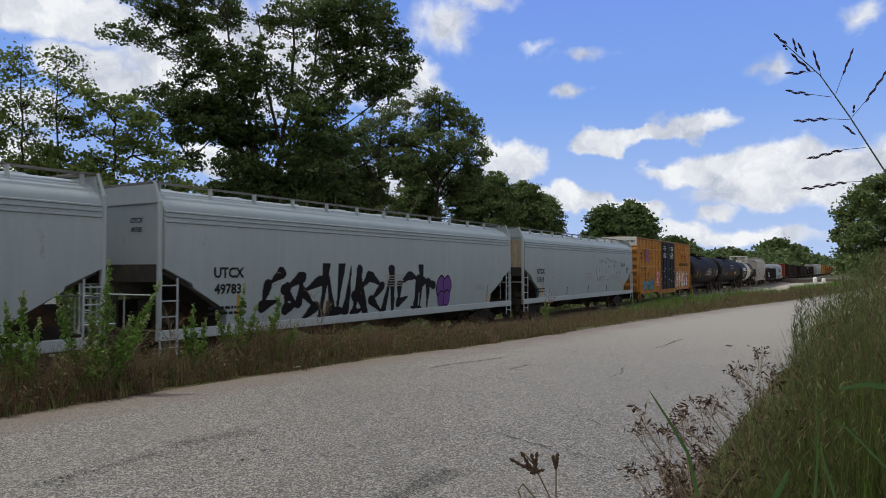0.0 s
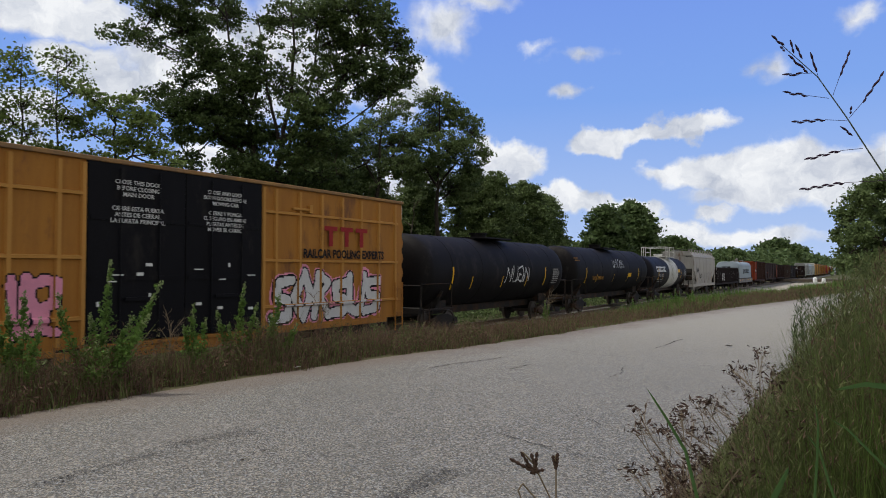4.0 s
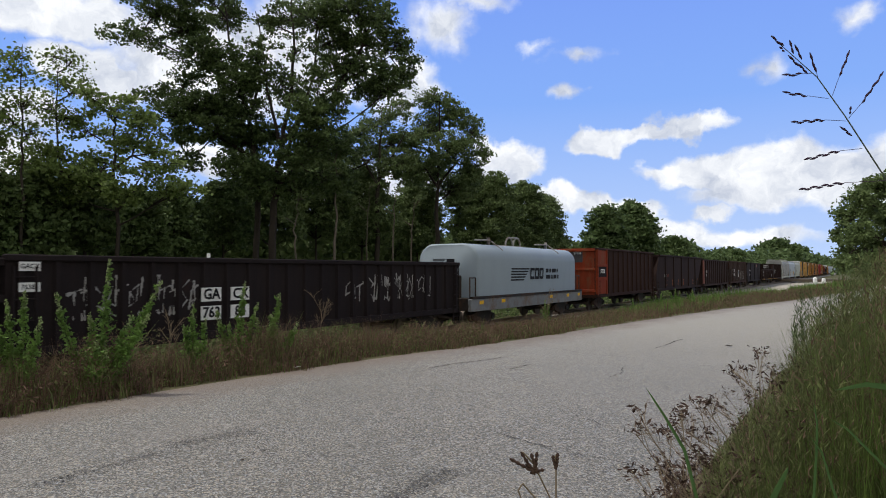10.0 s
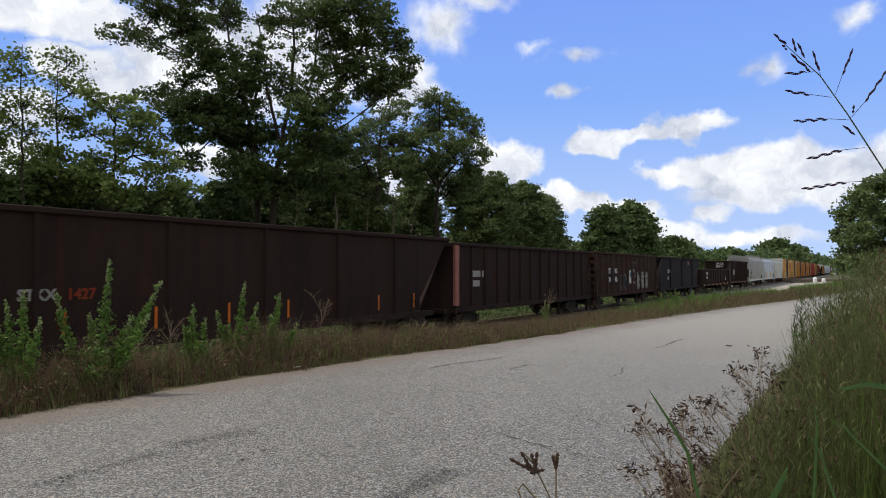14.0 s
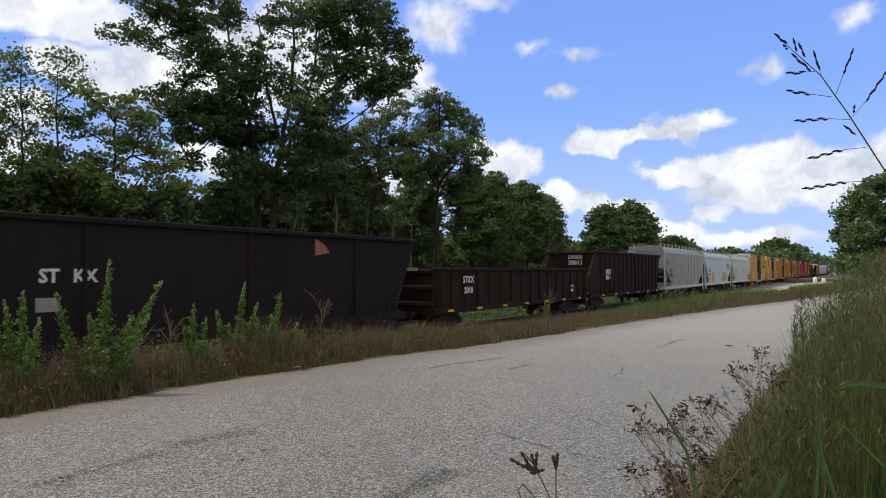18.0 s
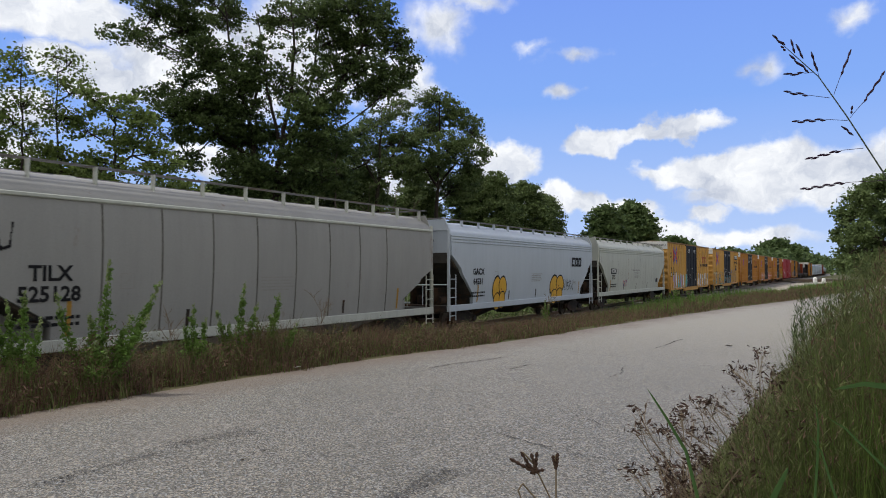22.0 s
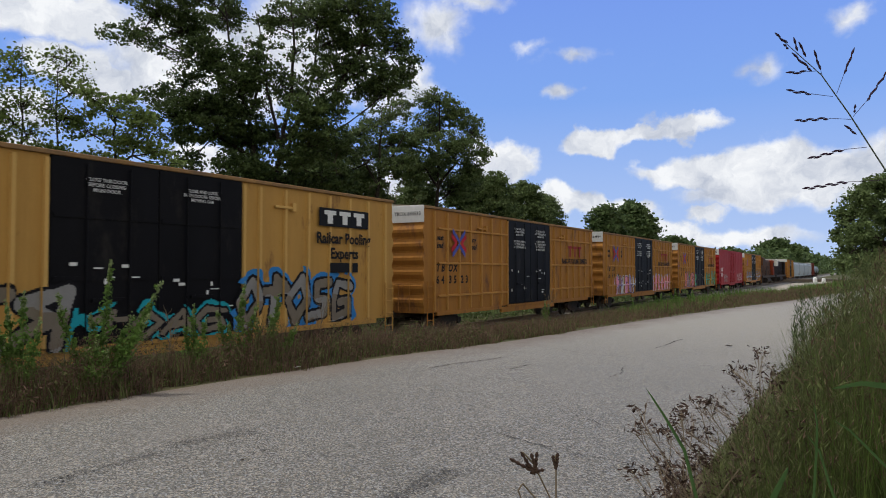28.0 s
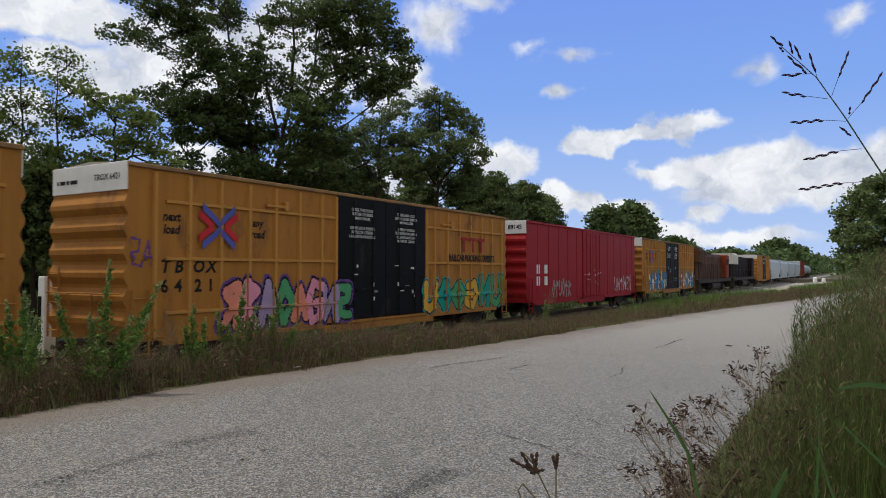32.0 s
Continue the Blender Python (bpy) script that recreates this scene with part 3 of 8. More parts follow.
def covered_hopper(name, label, w0, w1, body, frame_mat, mark="", number="", top=4.55, bands=True, bays=4, ribs=0, cut=2.0, mark_y=2.0, mark_size=0.35,
                   under=None, box_mark=None, seam_mat=None, rise=0.0):
    car, half = start_car(name, label, "hopper car", w0, w1)
    under = under or M_STEEL
    lift = 0.03 if bands else 0.15

    def surf(y, z):
        return hopper_side(z, top)

    def low(d):
        """Lowest edge of the side sheet at d metres from the end."""
        return float(np.interp(d, (0, 0.15, cut * 0.45, cut * 0.47, cut, cut + 0.02), (2.62 + rise, 2.55 + rise, 2.2 + rise * 0.7, 2.1 + rise * 0.6, 1.5, 1.1)))

    stations = [0.12, 0.3, cut * 0.25, cut * 0.45, cut * 0.47, cut * 0.7, cut, cut + 0.02, cut + 1.2]
    ys = [-half + d for d in stations] + list(np.linspace(-half + cut + 2.4, half - cut - 2.4, 12)) + [half - d for d in reversed(stations)]
    rings = []
    for y in ys:
        zb = low(half - abs(y))
        zs = list(np.linspace(zb, top - 0.62, 9)) + [top - 0.5, top - 0.38, top - 0.25, top - 0.12, top - 0.06, top - 0.02]
        near = [(hopper_side(z, top), y, z) for z in zs]
        rings.append(near + [(0, y, top)] + [(-x, y, z) for x, y, z in reversed(near)])
    bm = bmesh.new()
    loft(bm, rings)
    hull = part("body", bm, body, car, smooth=True)
    if bands:                                 # pressed stiffening bands below the roof
        for z in (top - 0.9, top - 0.78, top - 0.67):
            bm = bmesh.new()
            for s in (-1, 1):
                prof = [(s * (hopper_side(z - 0.035, top) - 0.01), z - 0.035), (s * (hopper_side(z, top) + 0.035), z - 0.012), (s * (hopper_side(z, top) + 0.035), z + 0.012),
                        (s * (hopper_side(z + 0.035, top) - 0.01), z + 0.035)]
                extrude_y(bm, prof, -half + 0.13, half - 0.13)
            part("stiffening_band", bm, body, car)
    else:
        bm = bmesh.new()
        for s in (-1, 1):
            box(bm, *sorted((s * 1.5, s * 1.6)), -half + 0.12, half - 0.12, top - 0.66, top - 0.57, 0.02)
        part("eave_rail", bm, frame_mat, car)
    for i in range(ribs):
        y = -half + cut + 0.3 + (2 * half - 2 * cut - 0.6) * (i + 0.5) / ribs
        bm = bmesh.new()
        for s in (-1, 1):
            rows = [[(s * (hopper_side(z, top) + o), y + dy, z) for dy, o in ((-0.028, -0.01), (-0.016, 0.008), (0.016, 0.008), (0.028, -0.01))] for z in np.linspace(1.15, top - 0.68, 9)]
            loft(bm, rows)
        part("seam", bm, seam_mat or body, car)
    for s in (-1, 1):                         # side sill, its lower flange
        bm = bmesh.new()
        box(bm, *sorted((s * 1.44, s * 1.58)), -half, half, 0.9, 1.14, 0.015)
        part("side_sill", bm, frame_mat, car)
    # slope sheets' lower frames, bolster walls and end cages
    for s in (-1, 1):
        e = s * half
        bm = bmesh.new()
        box(bm, -1.45, 1.45, *sorted((e, e - s * 0.22)), 0.86, 1.14, 0.02)
        box(bm, -1.42, 1.42, *sorted((e - s * (cut - 0.1), e - s * (cut - 0.16))), 0.95, 1.9)
        for x in (-0.42, 0.42):
            box(bm, x - 0.05, x + 0.05, *sorted((e - s * 0.3, e - s * (cut - 0.1))), 0.98, 1.8)
        part("end_frame", bm, under, car)
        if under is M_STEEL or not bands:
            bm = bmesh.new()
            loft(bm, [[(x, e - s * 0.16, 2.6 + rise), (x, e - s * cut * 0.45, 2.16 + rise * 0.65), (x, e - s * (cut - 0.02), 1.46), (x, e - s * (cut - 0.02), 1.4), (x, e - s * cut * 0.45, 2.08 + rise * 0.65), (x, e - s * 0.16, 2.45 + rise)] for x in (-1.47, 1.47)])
            part("slope_sheet", bm, M_SLOPE, car, "grimy dark slope sheet with the body's shade in its colour")
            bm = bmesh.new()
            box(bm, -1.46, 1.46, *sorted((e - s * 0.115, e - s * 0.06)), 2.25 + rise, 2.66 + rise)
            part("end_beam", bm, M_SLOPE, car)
        for x in (-1.5, 1.5):
            bm = bmesh.new()
            box(bm, x - 0.045, x + 0.045, *sorted((e, e - s * 0.1)), 1.0, top - 0.42, 0.012)
            if bands:
                rod(bm, (x, e - s * 0.05, top - 0.44), (x * 0.86, e - s * 0.05, top + 0.03), 0.04, 6)
            part("corner_post", bm, frame_mat, car)
        bm = bmesh.new()
        ladder_end(bm, e + s * 0.06, -1.38, -0.95, 1.0, top + 0.02, 10)
        part("end_ladder", bm, frame_mat, car)
        for xs in (-1.56, 1.56):
            bm = bmesh.new()
            ladder(bm, xs, e - s * 0.04, e - s * 0.5, 0.55, 2.35, 5)
            part("side_ladder", bm, frame_mat, car)
        bm = bmesh.new()
        pipe(bm, [(-1.5, e + s * 0.04, 1.95), (1.5, e + s * 0.04, 1.95)], 0.02)
        pipe(bm, [(0.35, e + s * 0.04, 1.14), (0.35, e + s * 0.04, 1.95)], 0.02)
        part("end_handrail", bm, frame_mat, car)
    bm = bmesh.new()
    rod(bm, (0.75, -half + 0.5, 1.3), (0.75, -half + 1.25, 1.3), 0.16, 10)
    part("brake_cylinder", bm, under, car)
    bm = bmesh.new()
    box(bm, -0.3, 0.2, -half + 0.5, -half + 0.9, 1.14, 1.5, 0.04)
    part("brake_valve", bm, under, car)
    # running board, brackets and hatches on the roof
    for s in (-1, 1):
        bm = bmesh.new()
        for k in range(3):
            x = s * (0.9 + 0.11 * k)
            box(bm, x - 0.03, x + 0.03, -half + 0.15, half - 0.15, top + lift, top + lift + 0.02)
        part("running_board", bm, M_WALK, car, "grated steel roof walkway")
        n = int(2 * half / 1.45)
        for i in range(n + 1):
            y = -half + 0.3 + (2 * half - 0.6) * i / n
            bm = bmesh.new()
            loft(bm, [[(s * 1.05, y + d, top - 0.22), (s * 1.16, y + d, top - 0.26), (s * 1.16, y + d, top + lift), (s * 1.05, y + d, top + lift)] for d in (-0.022, 0.022)])
            part("walkway_bracket", bm, frame_mat, car)
    for s in (-1, 1):
        bm = bmesh.new()
        for k in range(3):
            y = s * (half - 0.08 - 0.12 * k)
            box(bm, -1.3, 1.3, y - 0.03, y + 0.03, top + lift - 0.01, top + lift + 0.015)
        part("end_walkway", bm, M_WALK, car, "grated steel walkway across the roof's end")
        bm = bmesh.new()
        loft(bm, [[(-1.44, s * (half - d), top - 0.46), (1.44, s * (half - d), top - 0.46), (1.26, s * (half - d), top - 0.02), (-1.26, s * (half - d), top - 0.02)] for d in (0.07, 0.11)])
        part("end_plate", bm, body, car)
    n = 8
    for i in range(n):
        y = -half + (2 * half) * (i + 0.5) / n
        bm = bmesh.new()
        rod(bm, (0, y, top - 0.05), (0, y, top + 0.02), 0.32, 14, 0.28)
        part("roof_hatch", bm, frame_mat, car)
    for i in range(bays):                     # discharge hoppers below the sill
        span = (2 * half - 2 * cut) / bays
        y = -half + cut + span * (i + 0.5)
        bm = bmesh.new()
        loft(bm, [[(x * 1.35, y + d * span * 0.48, 1.1) for x, d in ((-1, -1), (1, -1), (1, 1), (-1, 1))],
                  [(x * 0.4, y + d * 0.3, 0.42) for x, d in ((-1, -1), (1, -1), (1, 1), (-1, 1))]])
        part("discharge_hopper", bm, under, car)
    running_gear(car, half, 2.0)
    if mark:
        z = 2.45
        if box_mark:
            bm = bmesh.new()
            y = -half + mark_y
            box(bm, surf(0, z), surf(0, z) + 0.004, y - len(mark) * mark_size * 0.42, y + len(mark) * mark_size * 0.42, z - mark_size * 0.5, z + mark_size * 0.5)
            part("mark_panel", bm, box_mark[0], car)
        words("reporting_mark", mark, mark_size, box_mark[1] if box_mark else M_INK, car, side_pose(surf(0, z) + 0.008, -half + mark_y, z, 0), squeeze=1.0)
        words("car_number", number, mark_size, M_INK, car, side_pose(surf(0, 2.04) + 0.008, -half + mark_y, 2.04, 0))
        words("end_mark", mark, 0.17, M_INK, car, end_pose(0.55, -half + 0.115, 3.7))
        words("end_number", number, 0.17, M_INK, car, end_pose(0.55, -half + 0.115, 3.48))
        bars("stencil_line", car, lambda q: surf(0, q) + 0.003, -half + mark_y - 0.6, 1.62, 2, 1.6, 0.07, 0.07, M_INK, 3)
        bars("data_line", car, lambda q: surf(0, q) + 0.003, half - 3.4, 1.9, 3, 0.7, 0.03, 0.04, S_GREY, 7)
        bars("data_line", car, lambda q: surf(0, q) + 0.003, -0.6, 2.35, 5, 1.5, 0.035, 0.05, S_GREY, 9)
        bm = bmesh.new()
        yy = -half + mark_y + 1.5
        for q0, q1, a, b in ((2.12, 2.14, 0, 0.34), (2.44, 2.46, 0, 0.34), (2.14, 2.44, 0, 0.02), (2.14, 2.44, 0.32, 0.34)):
            bm.faces.new([bm.verts.new((surf(0, q) + 0.006, yy + p, q)) for p, q in ((a, q0), (b, q0), (b, q1), (a, q1))])
        part("stencil_frame", bm, S_GREY, car)
    # yellow reflector strips
    for k, y in enumerate(np.linspace(-half + cut + 0.35, half - cut - 0.35, 5)):
        bm = bmesh.new()
        tall = 0.75 if k in (0, 4) else 0.4
        for z in np.arange(1.2, 1.2 + tall - 0.05, 0.1):
            quad = [(surf(0, a) + 0.006, y + d, a) for a, d in ((z, -0.05), (z, 0.05), (z + 0.1, 0.05), (z + 0.1, -0.05))]
            bm.faces.new([bm.verts.new(p) for p in quad])
        part("reflector_strip", bm, mat("faded_reflector", (0.36, 0.21, 0.05), 0.6, 0, 0.25) if k in (0, 4) else M_STEEL, car)
    return car, half, surf


# ---------------------------------------------------------------- boxcar
# ribs brighter than the recessed panels: the light they catch is in their colour
P_RIB = paint("lit_rib_yellow", (0.47, 0.235, 0.06), 0.25, 0.6, 0.12)
P_RIB2 = paint("lit_rib_ochre", (0.62, 0.38, 0.12), 0.1, 0.6, 0.1)
M_GALV = mat("galvanized_roof", (0.42, 0.38, 0.31), 0.55, 0.3, 0.2, 1.5, 0.06, stain=(0.26, 0.16, 0.09), stain_amount=0.6)


DOOR_TEXT = (("CLOSE THIS DOOR\nBEFORE CLOSING\nMAIN DOOR", "CIERRE ESTA PUERTA\nANTES DE CERRAR\nLA PUERTA PRINCIPAL"),
             ("CLOSE AND LOCK\nBOTH DOORS BEFORE\nMOVING CAR", "CIERRE Y PONGA\nEL SEGURO EN AMBAS\nPUERTAS ANTES DE\nMOVER EL CARRO"))


def boxcar(name, label, w0, w1, body, style="grid", number="", door_mat=None, end_mat=None, next_load=True, doors=(0.375, 0.64), seed=1, top=4.93, mark="TBOX", dark_band=False):
    car, half = start_car(name, label, "boxcar", w0, w1)
    door_mat, end_mat = door_mat or M_BLACK, end_mat or body
    d0, d1 = -half + 2 * half * doors[0], -half + 2 * half * doors[1]
    X = 1.45
    if style == "smooth":
        spots = [-half + 1.4 * k for k in range(1, 40) if d0 - 0.3 > -half + 1.4 * k or d1 + 0.3 < -half + 1.4 * k < half - 0.3]
    else:
        spots = [-half + 0.67 + 0.95 * k for k in range(20) if -half + 0.67 + 0.95 * k < d0 - 0.35]
        spots += [half - 0.45 - 0.95 * k for k in range(20) if half - 0.45 - 0.95 * k > d1 + 0.35]
        spots += [d0 - 0.07, d1 + 0.07]
    rib_mat = {"grid": P_RIB, "vertical": P_RIB2, "smooth": body}[style]
    deep = 0.075 if style != "smooth" else 0.02
    cross = (4.12, 2.79, 1.53) if style == "grid" else ()

    def surf(y, z):
        if d0 - 0.02 < y < d1 + 0.02:
            return X + 0.075
        if any(abs(y - s) < 0.06 for s in spots) or any(abs(z - c) < 0.05 for c in cross):
            return X + deep
        return X

    for s in (-1, 1):
        for a, b in ((-half, d0), (d1, half)):
            bm = bmesh.new()
            box(bm, *sorted((s * (X - 0.08), s * X)), a, b, 0.92, top - 0.06)
            part("side_panel", bm, body, car)
        bm = bmesh.new()
        box(bm, *sorted((s * (X - 0.08), s * (X - 0.05))), d0, d1, 0.95, top - 0.06)
        box(bm, *sorted((s * X, s * (X + 0.06))), d0 - 0.1, d1 + 0.1, 0.86, 0.95, 0.01)
        part("door_sill", bm, end_mat, car)
        for k in range(2):                   # two plug doors with rods and panels
            a, b = d0 + (d1 - d0) * k / 2 + 0.01, d0 + (d1 - d0) * (k + 1) / 2 - 0.01
            bm = bmesh.new()
            box(bm, *sorted((s * (X - 0.04), s * (X + 0.045))), a, b, 0.97, top - 0.1, 0.01)
            dr = part("door", bm, door_mat, car)
            for z in (1.0, 2.3, 3.6):
                bm = bmesh.new()
                box(bm, *sorted((s * (X + 0.04), s * (X + 0.07))), a + 0.06, b - 0.06, z, z + 0.1)
                part("door_beam", bm, door_mat, dr)
            for y in (a + (b - a) * 0.3, a + (b - a) * 0.7):
                bm = bmesh.new()
                rod(bm, (s * (X + 0.085), y, 1.0), (s * (X + 0.085), y, top - 0.2), 0.018)
                part("lock_rod", bm, door_mat, dr)
            bm = bmesh.new()
            box(bm, *sorted((s * (X + 0.07), s * (X + 0.11))), a + (b - a) * 0.35, a + (b - a) * 0.65, 1.85, 1.93)
            part("door_handle", bm, door_mat, dr)
            if s > 0:
                if style != "smooth":
                    english, spanish = DOOR_TEXT[k]
                    words("door_notice", english, 0.135 if style == "grid" else 0.11, S_WHITE, dr, side_pose(X + 0.075, a + (b - a) * 0.48, top - 0.62))
                    if style == "grid":
                        words("door_notice", spanish, 0.135, S_WHITE, dr, side_pose(X + 0.075, a + (b - a) * 0.48, top - 1.2))
                rnd = random.Random(seed * 7 + k)
                for _ in range(7):
                    y, z = rnd.uniform(a + 0.15, b - 0.4), rnd.uniform(1.3, 2.7)
                    w, h = rnd.choice(((0.16, 0.07), (0.06, 0.12), (0.2, 0.03), (0.05, 0.1), (0.26, 0.025)))
                    bm = bmesh.new()
                    box(bm, X + 0.05, X + 0.076, y, y + w, z, z + h)
                    part("door_label", bm, M_WHITE if rnd.random() < 0.8 else S_GREY, dr)
        for y in spots:
            bm = bmesh.new()
            loft(bm, [[(s * (X - 0.005), y - 0.06, z), (s * (X + deep), y - 0.04, z), (s * (X + deep), y + 0.04, z), (s * (X - 0.005), y + 0.06, z)] for z in (0.98, top - 0.16)])
            part("rib", bm, rib_mat, car)
        for a, b in ((-half + 0.95, d0 - 0.05), (d1 + 0.05, half - 0.3)):
            for z in cross:
                bm = bmesh.new()
                loft(bm, [[(s * (X - 0.005), y, z - 0.05), (s * (X + deep - 0.004), y, z - 0.03), (s * (X + deep - 0.004), y, z + 0.03), (s * (X - 0.005), y, z + 0.05)] for y in (a, b)])
                part("belt_rib", bm, rib_mat, car)
        bm = bmesh.new()
        box(bm, *sorted((s * (X - 0.1), s * (X + 0.02))), -half + 0.9, d0 - 0.6, 0.78, 0.92, 0.01)
        box(bm, *sorted((s * (X - 0.1), s * (X + 0.02))), d1 + 0.6, half - 0.9, 0.78, 0.92, 0.01)
        box(bm, *sorted((s * (X - 0.1), s * (X + 0.015))), d0 - 0.6, d1 + 0.6, 0.62, 0.86, 0.01)
        part("side_sill", bm, end_mat, car)
        bm = bmesh.new()
        box(bm, *sorted((s * (X - 0.1), s * (X + 0.075))), -half - 0.02, half + 0.02, top - 0.1, top, 0.015)
        part("eave_rail", bm, mat("dull_eave_paint", (0.3, 0.17, 0.07), 0.75, 0, 0.35, 1.5, 0.05, 20, (1, 1, 1), (0.2, 0.13, 0.08), 0.8) if style != "smooth" else body, car)
    # corrugated ends with a pale top panel
    for s in (-1, 1):
        e = s * half
        bm = bmesh.new()
        n = 6
        prof = [(0.0, 0.92)]
        for i in range(n):
            z0 = 1.15 + i * (3.15 / n)
            prof += [(0.0, z0), (0.085, z0 + 0.16), (0.085, z0 + 0.27), (0.0, z0 + 0.45)]
        prof += [(0.0, top - 0.06)]
        loft(bm, [[(x, e + s * p, z) for p, z in prof] + [(x, e - s * 0.08, top - 0.06), (x, e - s * 0.08, 0.92)] for x in (-X, X)])
        part("end_wall", bm, end_mat, car)
        bm = bmesh.new()
        box(bm, -X, X, *sorted((e + s * 0.004, e + s * 0.03)), top - 0.62, top + 0.02, 0.008)
        pan = part("end_panel", bm, M_WHITE, car, "white painted top panel of the end wall")
        if s < 0:
            bars("end_writing", car, e - 0.032, -1.25, top - 0.3, 1, 0.9, 0.09, 0.05, M_INK, seed, "end")
            if number:
                words("end_number", mark + " " + number, 0.2, M_INK, car, end_pose(0.72, e - 0.034, top - 0.3))
        bm = bmesh.new()
        ladder_end(bm, e + s * 0.13, -1.38, -0.95, 0.95, 2.6, 5)
        part("end_ladder", bm, end_mat, car)
        bm = bmesh.new()
        pipe(bm, [(-1.4, e + s * 0.16, 2.0), (1.4, e + s * 0.16, 2.0)], 0.02)
        for x in (-0.5, 0.4, 0.9):
            pipe(bm, [(x, e + s * 0.16, 1.0), (x, e + s * 0.16, 2.0)], 0.016)
        part("end_handrail", bm, end_mat, car)
        bm = bmesh.new()
        ladder(bm, X + 0.09, e - s * 0.08, e - s * 0.5, 0.45, 2.1, 4)
        part("side_ladder", bm, end_mat, car)
    bm = bmesh.new()                          # shallow peaked roof with seams
    loft(bm, [[(-X, y, top - 0.01), (0, y, top + 0.1), (X, y, top - 0.01), (X, y, top - 0.09), (-X, y, top - 0.09)] for y in (-half, half)])
    for i in range(16):
        y = -half + 2 * half * (i + 0.5) / 16
        loft(bm, [[(-X - 0.02, y + d, top - 0.005), (0, y + d, top + 0.14), (X + 0.02, y + d, top - 0.005)] for d in (-0.05, 0.05)], closed=True)
    part("roof", bm, M_GALV, car)
    running_gear(car, half, 2.3)
    if style != "smooth":
        for y in (-half + 4.55, d1 + 1.6):
            bm = bmesh.new()
            box(bm, X, X + deep + 0.02, y - 0.45, y + 0.32, 4.24, 4.31, 0.01)
            box(bm, X, X + deep + 0.05, y + 0.2, y + 0.34, 4.18, 4.42, 0.01)
            part("door_stop", bm, rib_mat, car)
    if next_load:
        y, zc, u, hh = (-half + 2.47, 3.6, 0.6, 0.48) if style == "grid" else (-half + 2.5, 3.8, 0.76, 0.68)
        blue = spray_mat("royal_blue", (0.09, 0.1, 0.36))
        wide = hh * 0.2
        for c, off, path in ((S_RED, 0.005, ((-u, hh * 0.62), (-u * 0.28, 0), (-u, -hh * 0.62))), (S_RED, 0.005, ((u, hh * 0.62), (u * 0.3, 0), (u, -hh * 0.62))),
                             (blue, 0.007, ((-u * 0.85, hh), (-u * 0.1, hh * 0.3), (u * 0.1, 0), (-u * 0.1, -hh * 0.3), (-u * 0.85, -hh))),
                             (blue, 0.006, ((u * 0.85, hh), (u * 0.12, hh * 0.26))), (blue, 0.006, ((u * 0.85, -hh), (u * 0.12, -hh * 0.26)))):
            bm = bmesh.new()
            for (ay, az), (by, bz) in zip(path, path[1:]):
                bm.faces.new([bm.verts.new((X + deep + off, y + p, zc + q)) for p, q in ((ay, az - wide), (by, bz - wide), (by, bz + wide), (ay, az + wide))])
            part("cross_emblem", bm, c, car, "red and blue crossed emblem")
        for yy, t in ((-half + 1.12, "next\nload"), (-half + 3.82, "any\nroad")):
            words("slogan", t, 0.3, M_INK, car, side_pose(X + 0.006, yy, zc + 0.02), squeeze=0.88, shear=0.2)
    if number:
        for i, ch in enumerate(mark):
            words("reporting_mark", ch, 0.42, M_INK, car, side_pose(X + 0.006, -half + 0.95 + (0.38 if i % 2 else 0) + 0.95 * (i // 2), 2.6), shear=0.2)
        for i, ch in enumerate(number):
            if dark_band:
                bm = bmesh.new()
                yy = -half + 0.95 + (0.38 if i % 2 else 0) + 0.95 * (i // 2)
                box(bm, X + 0.002, X + 0.005, yy - 0.2, yy + 0.2, 1.93, 2.37)
                part("number_panel", bm, M_INK, car)
            words("car_number", ch, 0.42, M_WHITE if dark_band else M_INK, car, side_pose(X + 0.008, -half + 0.95 + (0.38 if i % 2 else 0) + 0.95 * (i // 2), 2.14))
    return car, half, surf, (d0, d1)


